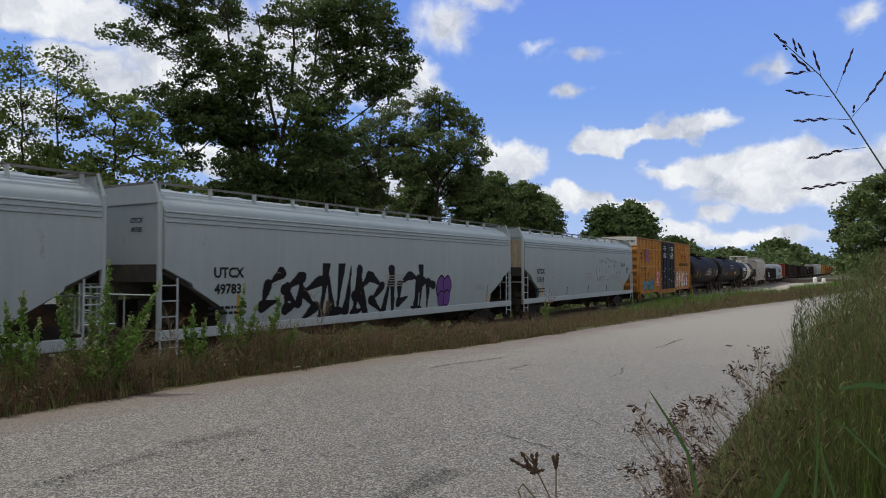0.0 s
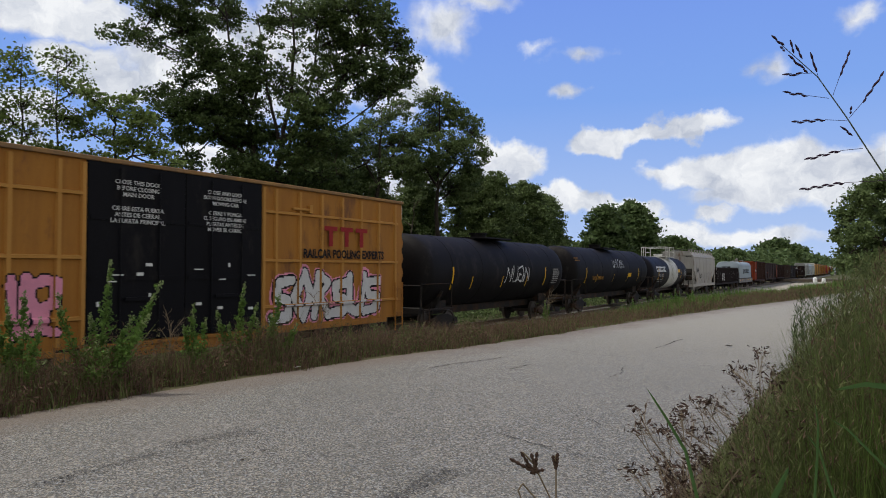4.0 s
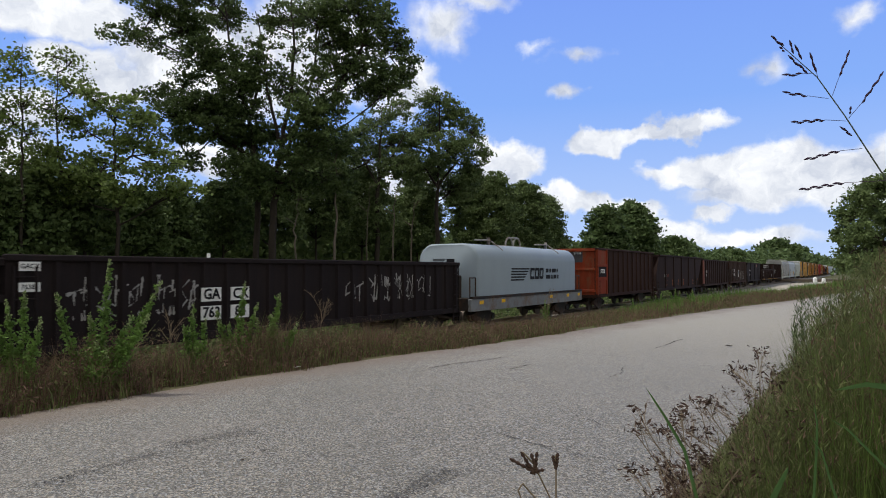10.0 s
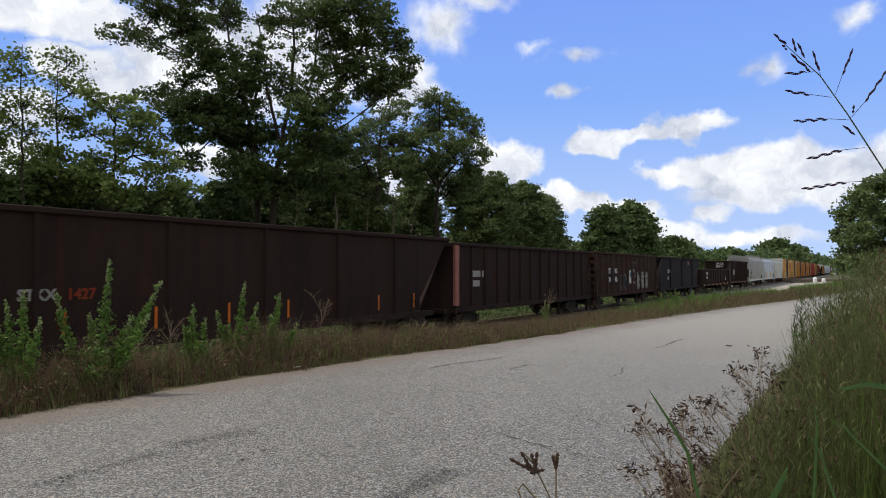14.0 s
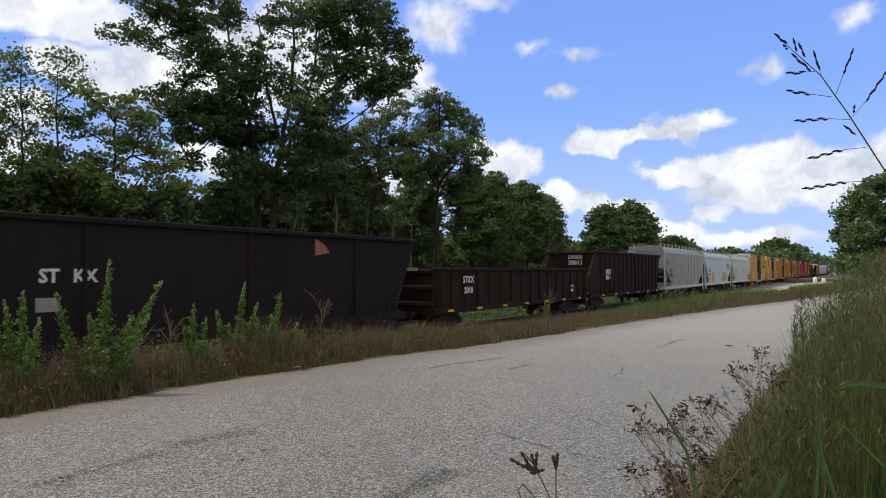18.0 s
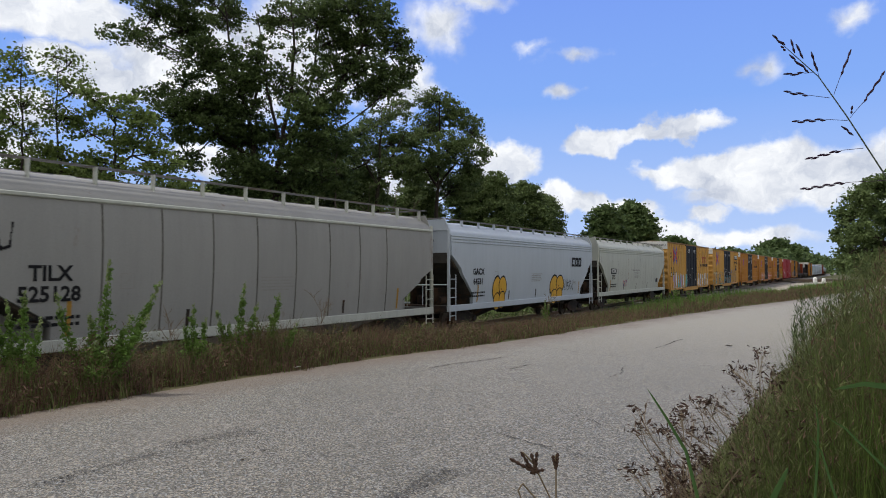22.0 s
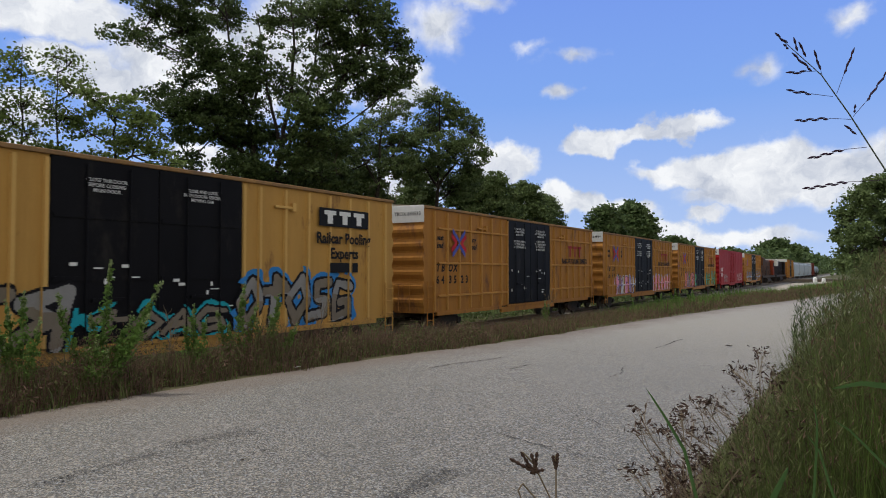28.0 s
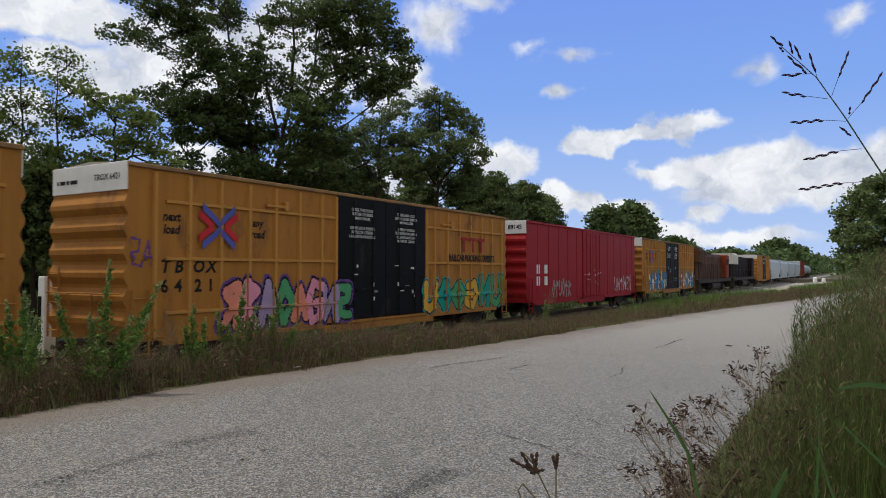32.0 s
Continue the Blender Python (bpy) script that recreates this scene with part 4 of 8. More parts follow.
# ---------------------------------------------------------------- tank car
def tank_car(name, label, w0, w1, body, radius=1.48, mid=2.48, band=None, cage=False, pc=-0.25):
    car, half = start_car(name, label, "tank car", w0, w1)
    n = 40

    def ring(y, r):
        return [(r * math.cos(a), y, mid + r * math.sin(a)) for a in np.linspace(0, 2 * math.pi, n, endpoint=False)]

    def surf(y, z):
        return math.sqrt(max(0.01, radius ** 2 - (z - mid) ** 2))

    ends = [(0.0, 0.25), (0.03, 0.55), (0.1, 0.78), (0.22, 0.91), (0.4, 0.98), (0.6, 1.0)]
    bands = [] if not band else [(-half + 2 * half * band[0], -half + 2 * half * band[1])]
    rings = [ring(-half + 0.15 + d * 1.1, radius * k) for d, k in ends]
    rings += [ring(y, radius) for y in np.linspace(-half + 1.4, half - 1.4, 9)]
    rings += [ring(half - 0.15 - d * 1.1, radius * k) for d, k in reversed(ends)]
    bm = bmesh.new()
    loft(bm, rings)
    part("tank", bm, body, car, smooth=True)
    for a, b in bands:
        bm = bmesh.new()
        loft(bm, [ring(a, radius + 0.002), ring(a, radius + 0.02), ring((a + b) / 2, radius + 0.02), ring(b, radius + 0.02), ring(b, radius + 0.002)], caps=False)
        part("white_band", bm, band[2], car, "weathered white band round the tank", smooth=True)
    for y in np.linspace(-half + 2.2, half - 2.2, 5):
        bm = bmesh.new()
        loft(bm, [ring(y - 0.025, radius - 0.01), ring(y - 0.025, radius + 0.008), ring(y + 0.025, radius + 0.008), ring(y + 0.025, radius - 0.01)], caps=False)
        part("weld_seam", bm, body, car, smooth=True)
    for s in (-1, 1):
        e = s * half
        bm = bmesh.new()
        box(bm, -1.3, 1.3, *sorted((e, e - s * 0.25)), 0.88, 1.12, 0.02)
        box(bm, -0.9, 0.9, *sorted((e - s * 1.5, e - s * 2.6)), 0.9, 1.35, 0.03)
        for x in (-1, 1):
            loft(bm, [[(x * 1.0, e - s * 1.6 + d, 1.0), (x * 1.35, e - s * 1.6 + d, 1.7), (x * 1.2, e - s * 1.6 + d, 1.75), (x * 0.6, e - s * 1.6 + d, 1.0)] for d in (-0.06, 0.06)])
            box(bm, x * 1.3 - 0.12, x * 1.3 + 0.12, *sorted((e - s * 0.2, e - s * 2.4)), 1.0, 1.05)
        part("stub_sill", bm, M_STEEL, car)
        bm = bmesh.new()
        pipe(bm, [(-1.35, e, 1.12), (-1.35, e, 1.95), (1.35, e, 1.95), (1.35, e, 1.12)], 0.022)
        pipe(bm, [(1.4, e, 1.12), (1.4, e, 2.0), (1.4, e - s * 2.2, 2.0), (1.4, e - s * 2.2, 1.05)], 0.02)
        part("end_handrail", bm, M_STEEL, car)
        bm = bmesh.new()
        ladder(bm, 1.42, e - s * 0.1, e - s * 0.5, 0.45, 1.12, 2)
        part("side_ladder", bm, M_STEEL, car)
    # manway, valves, walkway
    bm = bmesh.new()
    rod(bm, (0, pc, mid + radius - 0.08), (0, pc, mid + radius + 0.22), 0.36, 18)
    rod(bm, (0, pc, mid + radius + 0.22), (0, pc, mid + radius + 0.28), 0.42, 18)
    part("manway", bm, band[2] if cage else body, car)
    bm = bmesh.new()
    box(bm, -1.05, 1.05, pc - 1.35, pc + 1.35, mid + radius - 0.02, mid + radius + 0.05)
    part("platform", bm, band[2] if cage else body, car)
    if cage:
        t = mid + radius
        for x in (-1.05, 1.05):
            for a, b in ((pc - 1.5, pc - 0.8), (pc - 0.2, pc + 1.5)):
                bm = bmesh.new()
                pipe(bm, [(x, a, t - 0.15), (x, a, t + 0.85), (x, b, t + 0.85), (x, b, t - 0.15)], 0.03)
                pipe(bm, [(x, a, t + 0.45), (x, b, t + 0.45)], 0.025)
                part("platform_railing", bm, band[2], car, "white tubular platform railing")
        for y in (pc - 1.5, pc + 1.5):
            bm = bmesh.new()
            pipe(bm, [(-1.05, y, t + 0.85), (1.05, y, t + 0.85)], 0.03)
            part("platform_railing", bm, band[2], car)
        bm = bmesh.new()
        pts = [(radius * math.cos(a) + 0.09 * math.cos(a), 0, mid + (radius + 0.09) * math.sin(a)) for a in np.linspace(-0.6, 1.2, 10)]
        for y in (pc - 0.75, pc - 0.2):
            pipe(bm, [(x, y, z) for x, _, z in pts], 0.022)
        for x, _, z in pts:
            rod(bm, (x, pc - 0.75, z), (x, pc - 0.2, z), 0.018)
        part("tank_ladder", bm, band[2], car)
    for k, y in enumerate(-half + 2.2 + (2 * half - 5.2) * f for f in (0, 0.175, 0.48, 0.76, 1.0)):
        bm = bmesh.new()
        wide = 0.05 if k in (0, 4) else 0.03
        for z in np.arange(1.75, 1.75 + (0.9 if k in (0, 4) else 0.45), 0.1):
            bm.faces.new([bm.verts.new((surf(0, a) + 0.01, y + d, a)) for a, d in ((z, -wide), (z, wide), (z + 0.1, wide), (z + 0.1, -wide))])
        part("reflector_strip", bm, M_YELLOWDECAL, car)
    running_gear(car, half, 2.1)
    return car, half, surf


# ---------------------------------------------------------------- gondolas and open hoppers
def gondola(name, label, w0, w1, body, top, floor=1.0, ribs=12, rib_w=0.09, end_slope=0.0, end_mat=None, hip=False, side_x=1.5, end_ribs=True, end_n=0, post_mat=None, strips=0):
    car, half = start_car(name, label, "gondola", w0, w1)
    end_mat = end_mat or body

    def surf(y, z):
        return side_x

    sl = end_slope
    lip = 0.85 if hip else 0.0
    for s in (-1, 1):
        bm = bmesh.new()                      # side wall; with hipped ends its lower part reaches further out
        if hip:
            prof = [(-half, top), (-half - lip, floor + 1.25), (-half - lip, floor), (half - sl, floor), (half - sl, floor + 0.5), (half, top)]
        else:
            prof = [(-half, top), (-half, floor), (half, floor), (half, top)]
        loft(bm, [[(s * x, y, z) for y, z in prof] for x in (side_x - 0.06, side_x)])
        part("side_wall", bm, body, car)
        bm = bmesh.new()
        box(bm, *sorted((s * (side_x - 0.1), s * (side_x + 0.1))), -half - 0.02, half + 0.02, top - 0.1, top + 0.03, 0.02)
        part("top_chord", bm, body, car)
        bm = bmesh.new()
        box(bm, *sorted((s * (side_x - 0.1), s * (side_x + 0.09))), -half - lip, half - (sl * 0.6 if hip else 0), floor - 0.16, floor + 0.04, 0.015)
        part("side_sill", bm, body, car)
        for i in range(ribs):
            y = -half + 0.5 + (2 * half - sl - 0.6) * (i + 0.5) / ribs if sl else -half + 0.25 + (2 * half - 0.5) * i / (ribs - 1)
            bm = bmesh.new()
            loft(bm, [[(s * (side_x - 0.005), y - rib_w, z), (s * (side_x + d), y - rib_w * 0.55, z), (s * (side_x + d), y + rib_w * 0.55, z), (s * (side_x - 0.005), y + rib_w, z)]
                      for z, d in ((floor + 0.04, 0.09), (top - 0.1, 0.07))])
            part("side_post", bm, post_mat or body, car)
    for s in (-1, 1):
        e = s * half
        for k in range(end_n):                # pressed ribs across the end
            bm = bmesh.new()
            z = floor + (top - floor) * (k + 0.7) / (end_n + 0.3)
            loft(bm, [[(x, e + s * d, z + q) for d, q in ((-0.02, -0.17), (0.13, -0.07), (0.13, 0.07), (-0.02, 0.17))] for x in (-side_x, side_x)])
            part("end_rib", bm, end_mat, car)
        bm = bmesh.new()
        if hip and s < 0:
            c = side_x - 0.02
            tl, tr, bl, br = [bm.verts.new(q) for q in ((-c, e, top), (c, e, top), (-0.62, e + 0.25, floor + 0.75), (0.62, e + 0.25, floor + 0.75))]
            ol, orr = bm.verts.new((-c, e - lip, floor + 1.25)), bm.verts.new((c, e - lip, floor + 1.25))
            gl, gr = bm.verts.new((-c, e - lip, floor)), bm.verts.new((c, e - lip, floor))
            for f in ((tl, tr, br, bl), (tr, orr, br), (tl, bl, ol), (orr, gr, br), (ol, bl, gl)):
                bm.faces.new(f)
        elif sl:
            loft(bm, [[(x, e, top), (x, e - s * 0.06, top), (x, e - s * (sl + 0.06), floor), (x, e - s * sl, floor)] for x in (-side_x + 0.05, side_x - 0.05)])
        else:
            box(bm, -side_x + 0.03, side_x - 0.03, *sorted((e, e - s * 0.06)), floor, top)
        ew = part("end_wall", bm, end_mat, car)
        for z in ((top - 0.12, top - (top - floor) * 0.45, floor + 0.25) if end_ribs and not sl else (top - 0.08,)):
            bm = bmesh.new()
            box(bm, -side_x, side_x, *sorted((e, e + s * 0.12)), z - 0.08, z + 0.08, 0.02)
            part("end_beam", bm, end_mat, car)
        bm = bmesh.new()
        box(bm, -side_x + 0.02, side_x - 0.02, *sorted((e, e - s * 0.25)), floor - 0.18, floor + 0.02, 0.02)
        if sl:
            box(bm, -0.3, 0.3, *sorted((e - s * 0.3, e - s * sl)), floor, floor + 0.5)
        part("end_sill", bm, body, car)
        bm = bmesh.new()
        ladder(bm, side_x + 0.1, e - s * 0.1, e - s * 0.52, 0.5, min(top - 0.2, 2.6), 5) if not hip else ladder(bm, side_x + 0.05, e - lip * (s < 0) - s * (sl + 0.1) * (s > 0), e - lip * (s < 0) - s * 0.45 - s * (sl + 0.1) * (s > 0), 0.5, 1.6, 3)
        part("side_ladder", bm, M_STEEL if not end_ribs else body, car)
    bm = bmesh.new()
    box(bm, -side_x + 0.06, side_x - 0.06, -half + sl + 0.1, half - sl - 0.1, floor - 0.1, floor + 0.02)
    part("floor", bm, body, car)
    running_gear(car, half, 1.9)
    for k in range(strips):
        y = -half + 2 * half * (k + 0.5) / strips
        bm = bmesh.new()
        box(bm, side_x + 0.09, side_x + 0.094, y - 0.22, y + 0.22, floor - 0.1, floor - 0.01)
        part("reflector_strip", bm, M_YELLOWDECAL, car)
    return car, half, surf


# ---------------------------------------------------------------- coil car with a rounded hood
def coil_car(name, label, w0, w1, body):
    car, half = start_car(name, label, "coil car", w0, w1)
    prof = [(1.5, 1.35)]
    for a in np.linspace(0, math.pi / 2, 9):
        prof.append((1.5 - 0.75 + 0.75 * math.cos(a), 2.95 + 0.72 * math.sin(a)))
    prof += [(-x, z) for x, z in reversed(prof)]
    h = half - 0.75
    bm = bmesh.new()
    rings = [[(x * k, y, 1.35 + (z - 1.35) * kz) for x, z in prof] for y, k, kz in ((-h, 0.93, 0.97), (-h + 0.05, 0.975, 0.99), (-h + 0.14, 1.0, 1.0), (0, 1, 1), (h - 0.14, 1, 1), (h - 0.05, 0.975, 0.99), (h, 0.93, 0.97))]
    loft(bm, rings)
    part("hood", bm, body, car, "grey rounded steel hood", smooth=True)
    for s in (-1, 1):
        bm = bmesh.new()
        box(bm, *sorted((s * 1.42, s * 1.58)), -half, half, 0.8, 1.32, 0.02)
        part("side_sill", bm, mat("grey_sill", (0.19, 0.2, 0.21), 0.7, 0, 0.2, 1.5, 0.05, stain=(0.15, 0.1, 0.07), stain_amount=0.6), car)
        bm = bmesh.new()
        box(bm, *sorted((s * 1.44, s * 1.62)), -half + 0.1, half - 0.1, 1.32, 1.42)
        part("walkway", bm, M_STEEL, car)
        e = s * half
        bm = bmesh.new()
        pipe(bm, [(1.45, e - s * 0.1, 1.35), (1.45, e - s * 0.1, 2.2), (1.45, e - s * 0.6, 2.2), (1.45, e - s * 0.6, 1.35)], 0.03)
        box(bm, 0.5, 0.9, *sorted((e - s * 0.1, e - s * 0.4)), 1.35, 2.3, 0.03)
        box(bm, -1.4, 1.4, *sorted((e, e - s * 0.25)), 0.85, 1.35, 0.02)
        part("end_gear", bm, M_STEEL, car)
    gear = mat("galvanized_gear", (0.3, 0.29, 0.27), 0.6, 0.2, 0.25, 4, stain=(0.14, 0.09, 0.06), stain_amount=0.5)
    for y in (-3.2, 3.6):                     # crane brackets: a post with a cross arm
        bm = bmesh.new()
        box(bm, 0.55, 0.67, y - 0.07, y + 0.07, 3.45, 4.02, 0.015)
        box(bm, 0.3, 0.75, y - 0.85, y - 0.05, 3.86, 3.92, 0.01)
        rod(bm, (0.62, y, 3.95), (1.35, y, 3.42), 0.03)
        part("lifting_bracket", bm, gear, car, "grey steel lifting bracket")
    bm = bmesh.new()                          # pair of guide hoops round the middle of the hood
    for y in (-0.45, 0.45):
        pipe(bm, [(0.35, y + 0.42 * math.cos(a), 3.72 + 0.42 * math.sin(a)) for a in np.linspace(0, math.pi, 9)], 0.05)
    box(bm, 0.2, 0.5, -0.95, 0.95, 3.62, 3.72, 0.02)
    pipe(bm, [(0.35, -0.45, 4.14), (0.35, 0.45, 4.14)], 0.04)
    for y in (-0.87, -0.03, 0.03, 0.87):
        rod(bm, (0.35, y, 3.7), (-0.35, y, 3.75), 0.04)
    part("guide_hoop", bm, gear, car, "grey steel guide hoops on the hood")
    running_gear(car, half, 2.0)
    return car, half, (lambda y, z: 1.5)


# ---------------------------------------------------------------- locomotive
def locomotive(name, label, w0, w1, hood_mat, cab_mat, roof_mat):
    car, half = start_car(name, label, "locomotive", w0, w1, "locomotives in the train")
    bm = bmesh.new()
    box(bm, -1.5, 1.5, -half + 0.3, half - 0.3, 1.15, 1.55, 0.04)
    part("deck", bm, M_STEEL, car)
    bm = bmesh.new()
    y1 = half - 4.2
    loft(bm, [[(-0.95, y, 1.55), (-0.95, y, 4.0), (-0.75, y, 4.35), (0.75, y, 4.35), (0.95, y, 4.0), (0.95, y, 1.55)] for y in (-half + 1.3, y1)])
    hd = part("long_hood", bm, hood_mat, car)
    for i in range(12):
        bm = bmesh.new()
        y = -half + 1.7 + i * (y1 + half - 2.0) / 12
        box(bm, 0.95, 0.975, y, y + 0.75, 1.75, 3.2, 0.01)
        part("hood_door", bm, hood_mat, hd)
    bm = bmesh.new()
    loft(bm, [[(-1.5, y, 3.3), (-1.5, y, 4.5), (-1.2, y, 4.72), (1.2, y, 4.72), (1.5, y, 4.5), (1.5, y, 3.3)] for y in (-half + 0.9, -half + 4.4)])
    part("radiator", bm, roof_mat, car, "flared radiator at the rear of the hood")
    bm = bmesh.new()
    box(bm, -1.5, 1.5, y1, y1 + 2.3, 1.55, 4.35, 0.12)
    cab = part("cab", bm, cab_mat, car)
    for y in (y1 + 0.3, y1 + 1.25):
        bm = bmesh.new()
        box(bm, 1.49, 1.52, y, y + 0.75, 3.1, 3.85, 0.03)
        part("cab_window", bm, M_BLACK, cab)
    bm = bmesh.new()
    loft(bm, [[(-0.9, y, 1.55), (-0.9, y, z), (0.9, y, z), (0.9, y, 1.55)] for y, z in ((y1 + 2.3, 3.1), (half - 0.8, 2.9))])
    part("short_hood", bm, cab_mat, car)
    bm = bmesh.new()
    rod(bm, (1.0, -2.6, 0.75), (1.0, 2.6, 0.75), 0.5, 12)
    box(bm, -1.2, 1.2, -2.7, 2.7, 0.45, 1.15, 0.1)
    part("fuel_tank", bm, M_STEEL, car)
    for s in (-1, 1):
        bm = bmesh.new()
        pts = [(1.48, -half + 0.5, 2.55), (1.48, y1, 2.55)]
        pipe(bm, pts, 0.025)
        for y in np.linspace(-half + 0.5, y1, 9):
            rod(bm, (1.48, y, 1.5), (1.48, y, 2.55), 0.02)
        if s > 0:
            part("handrail", bm, M_STEEL, car)
        else:
            bm.free()
        bm = bmesh.new()
        box(bm, -1.45, 1.45, *sorted((s * half - s * 0.3, s * half - s * 0.5)), 0.4, 1.5, 0.03)
        ladder(bm, 1.5, s * half - s * 0.35, s * half - s * 0.8, 0.4, 1.5, 4)
        part("step_well", bm, M_STEEL, car)
    running_gear(car, half, 3.4)
    return car, half, (lambda y, z: 0.98)


# ---------------------------------------------------------------- the train, from its front to its back
P_GREY = paint("grey_hopper_paint", (0.32, 0.375, 0.405), 0.05, 0.5, 0.08)
P_GREY2 = paint("pale_hopper_paint", (0.37, 0.42, 0.45), 0.1, 0.5, 0.08)
P_WHITEGREY = paint("white_grey_paint", (0.45, 0.5, 0.56), 0.03, 0.5, 0.06)
P_CREAM = paint("cream_grey_paint", (0.48, 0.5, 0.455), 0.15, 0.55, 0.1, streak=0.3)
P_TAUPE = paint("taupe_grey_paint", (0.3, 0.3, 0.29), 0.12, 0.55, 0.12)
P_RUSTGREY = paint("weathered_grey_paint", (0.37, 0.355, 0.33), 0.3, 0.65, 0.2, streak=0.25)
P_YELLOW = paint("boxcar_yellow", (0.385, 0.172, 0.037), 0.42, 0.55, 0.12, streak=0.55, grime=(0.24, 0.1, 0.028))
P_YELLOW2 = paint("boxcar_ochre", (0.5, 0.28, 0.075), 0.3, 0.55, 0.1, streak=0.4, grime=(0.33, 0.17, 0.05))
P_RED = paint("boxcar_red", (0.3, 0.014, 0.018), 0.2, 0.5, 0.12)
P_TANK = mat("tank_black", (0.0105, 0.0092, 0.0098), 0.68, 0, 0.35, 0.6, 0.02, 12, (1, 1, 0.5), (0.03, 0.026, 0.024), 0.35, spec=0.12)
P_GOND = paint("dark_brown_paint", (0.025, 0.0155, 0.0138), 0.3, 0.8, 0.3, (0.046, 0.02, 0.014), 0.6, (0.04, 0.022, 0.017))
P_GONDBLACK = paint("gondola_black", (0.0175, 0.0138, 0.0145), 0.2, 0.8, 0.3, (0.036, 0.02, 0.016), 0.5, (0.03, 0.02, 0.018))
P_RUSTBROWN = paint("rust_brown_paint", (0.042, 0.019, 0.0125), 0.4, 0.8, 0.35, (0.022, 0.013, 0.011), 0.7, (0.02, 0.0125, 0.0105))
P_RUSTSIDE = paint("rusted_side_paint", (0.038, 0.0195, 0.0145), 0.5, 0.8, 0.35, (0.03, 0.015, 0.012), 0.7, (0.024, 0.014, 0.012))
P_ORANGE = paint("faded_orange_paint", (0.23, 0.04, 0.016), 0.5, 0.7, 0.3, streak=0.6, grime=(0.12, 0.03, 0.016))
P_COIL = paint("coil_hood_grey", (0.27, 0.32, 0.36), 0.04, 0.5, 0.08, streak=0.05)
P_LOCO = paint("loco_grime", (0.045, 0.028, 0.019), 0.7, 0.7, 0.35, (0.14, 0.06, 0.025))
P_ROOFW = paint("dusty_white", (0.55, 0.54, 0.5), 0.35, 0.7, 0.15)


def build_train():
    # three long grey hoppers
    covered_hopper("covered_hopper", "pale grey four-bay covered hopper with ribbed upper band", -1.6, 17.3, P_GREY, P_GREY2)
    car, h, surf = covered_hopper("covered_hopper", "pale grey covered hopper with large black spray-painted lettering", 18.6, 37.45, P_GREY, P_GREY2, "UTCX", "49783")
    spray(car, surf, -h + 3.1, -h + 11.8, 0.98, 2.5, 11, [S_BLACK], None, None, 11, 0.11, 0, 0.028, "large black spray-painted lettering", 0.12, True)
    blob(car, surf, -h + 12.6, 1.85, 0.78, S_PURPLE, S_BLACK, "purple bubble-letter graffiti")
    car, h, surf = covered_hopper("covered_hopper", "pale grey covered hopper with thin outline graffiti", 38.85, 57.6, P_GREY, P_GREY2, "UTCX", "51813")
    bm = bmesh.new()
    box(bm, -1.4, 1.4, -h + 0.1165, -h + 0.13, 2.68, 3.98)
    part("end_sheet", bm, paint("stained_cream_paint", (0.38, 0.35, 0.27), 0.75, 0.65, 0.2, (0.3, 0.125, 0.035), 0.5, (0.2, 0.12, 0.06)), car, "cream end sheet with orange rust stains")
    spray(car, surf, -h + 10.6, -h + 15.2, 2.0, 3.05, 12, None, S_BLACK, None, 5, 0.2, 0.028, 0.02, "thin black outline graffiti")
    spray(car, surf, -h + 15.4, -h + 16.6, 2.75, 2.98, 14, [S_BLACK], None, None, 4, 0.02, 0, 0.02, "small black tag")
    spray(car, surf, -h + 16.7, -h + 17.4, 2.3, 2.7, 15, [S_BLACK], None, None, 3, 0.02, 0, 0.02, "small black tag")
    # first yellow boxcar
    car, h, surf, (d0, d1) = boxcar("boxcar", "yellow ribbed boxcar with black double doors and graffiti", 59.2, 78.0, P_YELLOW, "grid", "675327", seed=3)
    spray(car, surf, -h + 1.8, -h + 4.5, 1.05, 1.7, 21, [S_BLUE, S_CYAN], S_BLACK, None, 6, 0.1, 0.04, label="blue graffiti")
    spray(car, surf, d0 - 1.5, d0 - 0.6, 1.2, 2.45, 22, [S_PINK], S_BLACK, None, 3, 0.1, 0.03, label="pink graffiti")
    spray(car, surf, d1 + 0.4, h - 1.4, 1.1, 2.4, 23, [S_WHITE], S_BLACK, S_PINK, 6, 0.14, 0.05, label="white and pink graffiti")
    owner_words(car, surf, d1, h, True)
    # two black tank cars and a shorter one with a white band
    car, h, surf = tank_car("tank_car", "long black tank car with white spray-painted tag", 79.4, 94.2, P_TANK)
    spray(car, surf, h - 7.6, h - 5.0, 1.9, 2.7, 31, [S_WHITE], None, None, 4, 0.035, 0, 0.03, "white tag")
    bars("data_line", car, lambda z: surf(0, z) + 0.006, h - 2.0, 2.6, 8, 0.9, 0.06, 0.04, S_GREY, 4)
    car, h, surf = tank_car("tank_car", "long black tank car with yellow reporting mark", 95.3, 112.0, P_TANK)
    words("reporting_mark", "UTLX 640793", 0.36, mat("faded_orange_mark", (0.3, 0.15, 0.03), 0.7), car, side_pose(surf(0, 2.05) + 0.02, -h + 4.4, 2.05))
    bars("end_data", car, lambda z: surf(0, z) + 0.02, -h + 0.5, 3.25, 2, 0.8, 0.07, 0.06, mat("faded_orange_mark", (0.3, 0.15, 0.03), 0.7), 4)
    spray(car, surf, -h + 7.4, -h + 9.8, 2.65, 3.2, 33, [S_WHITE], None, None, 6, 0.022, 0, 0.022, "white tag")
    bm = bmesh.new()
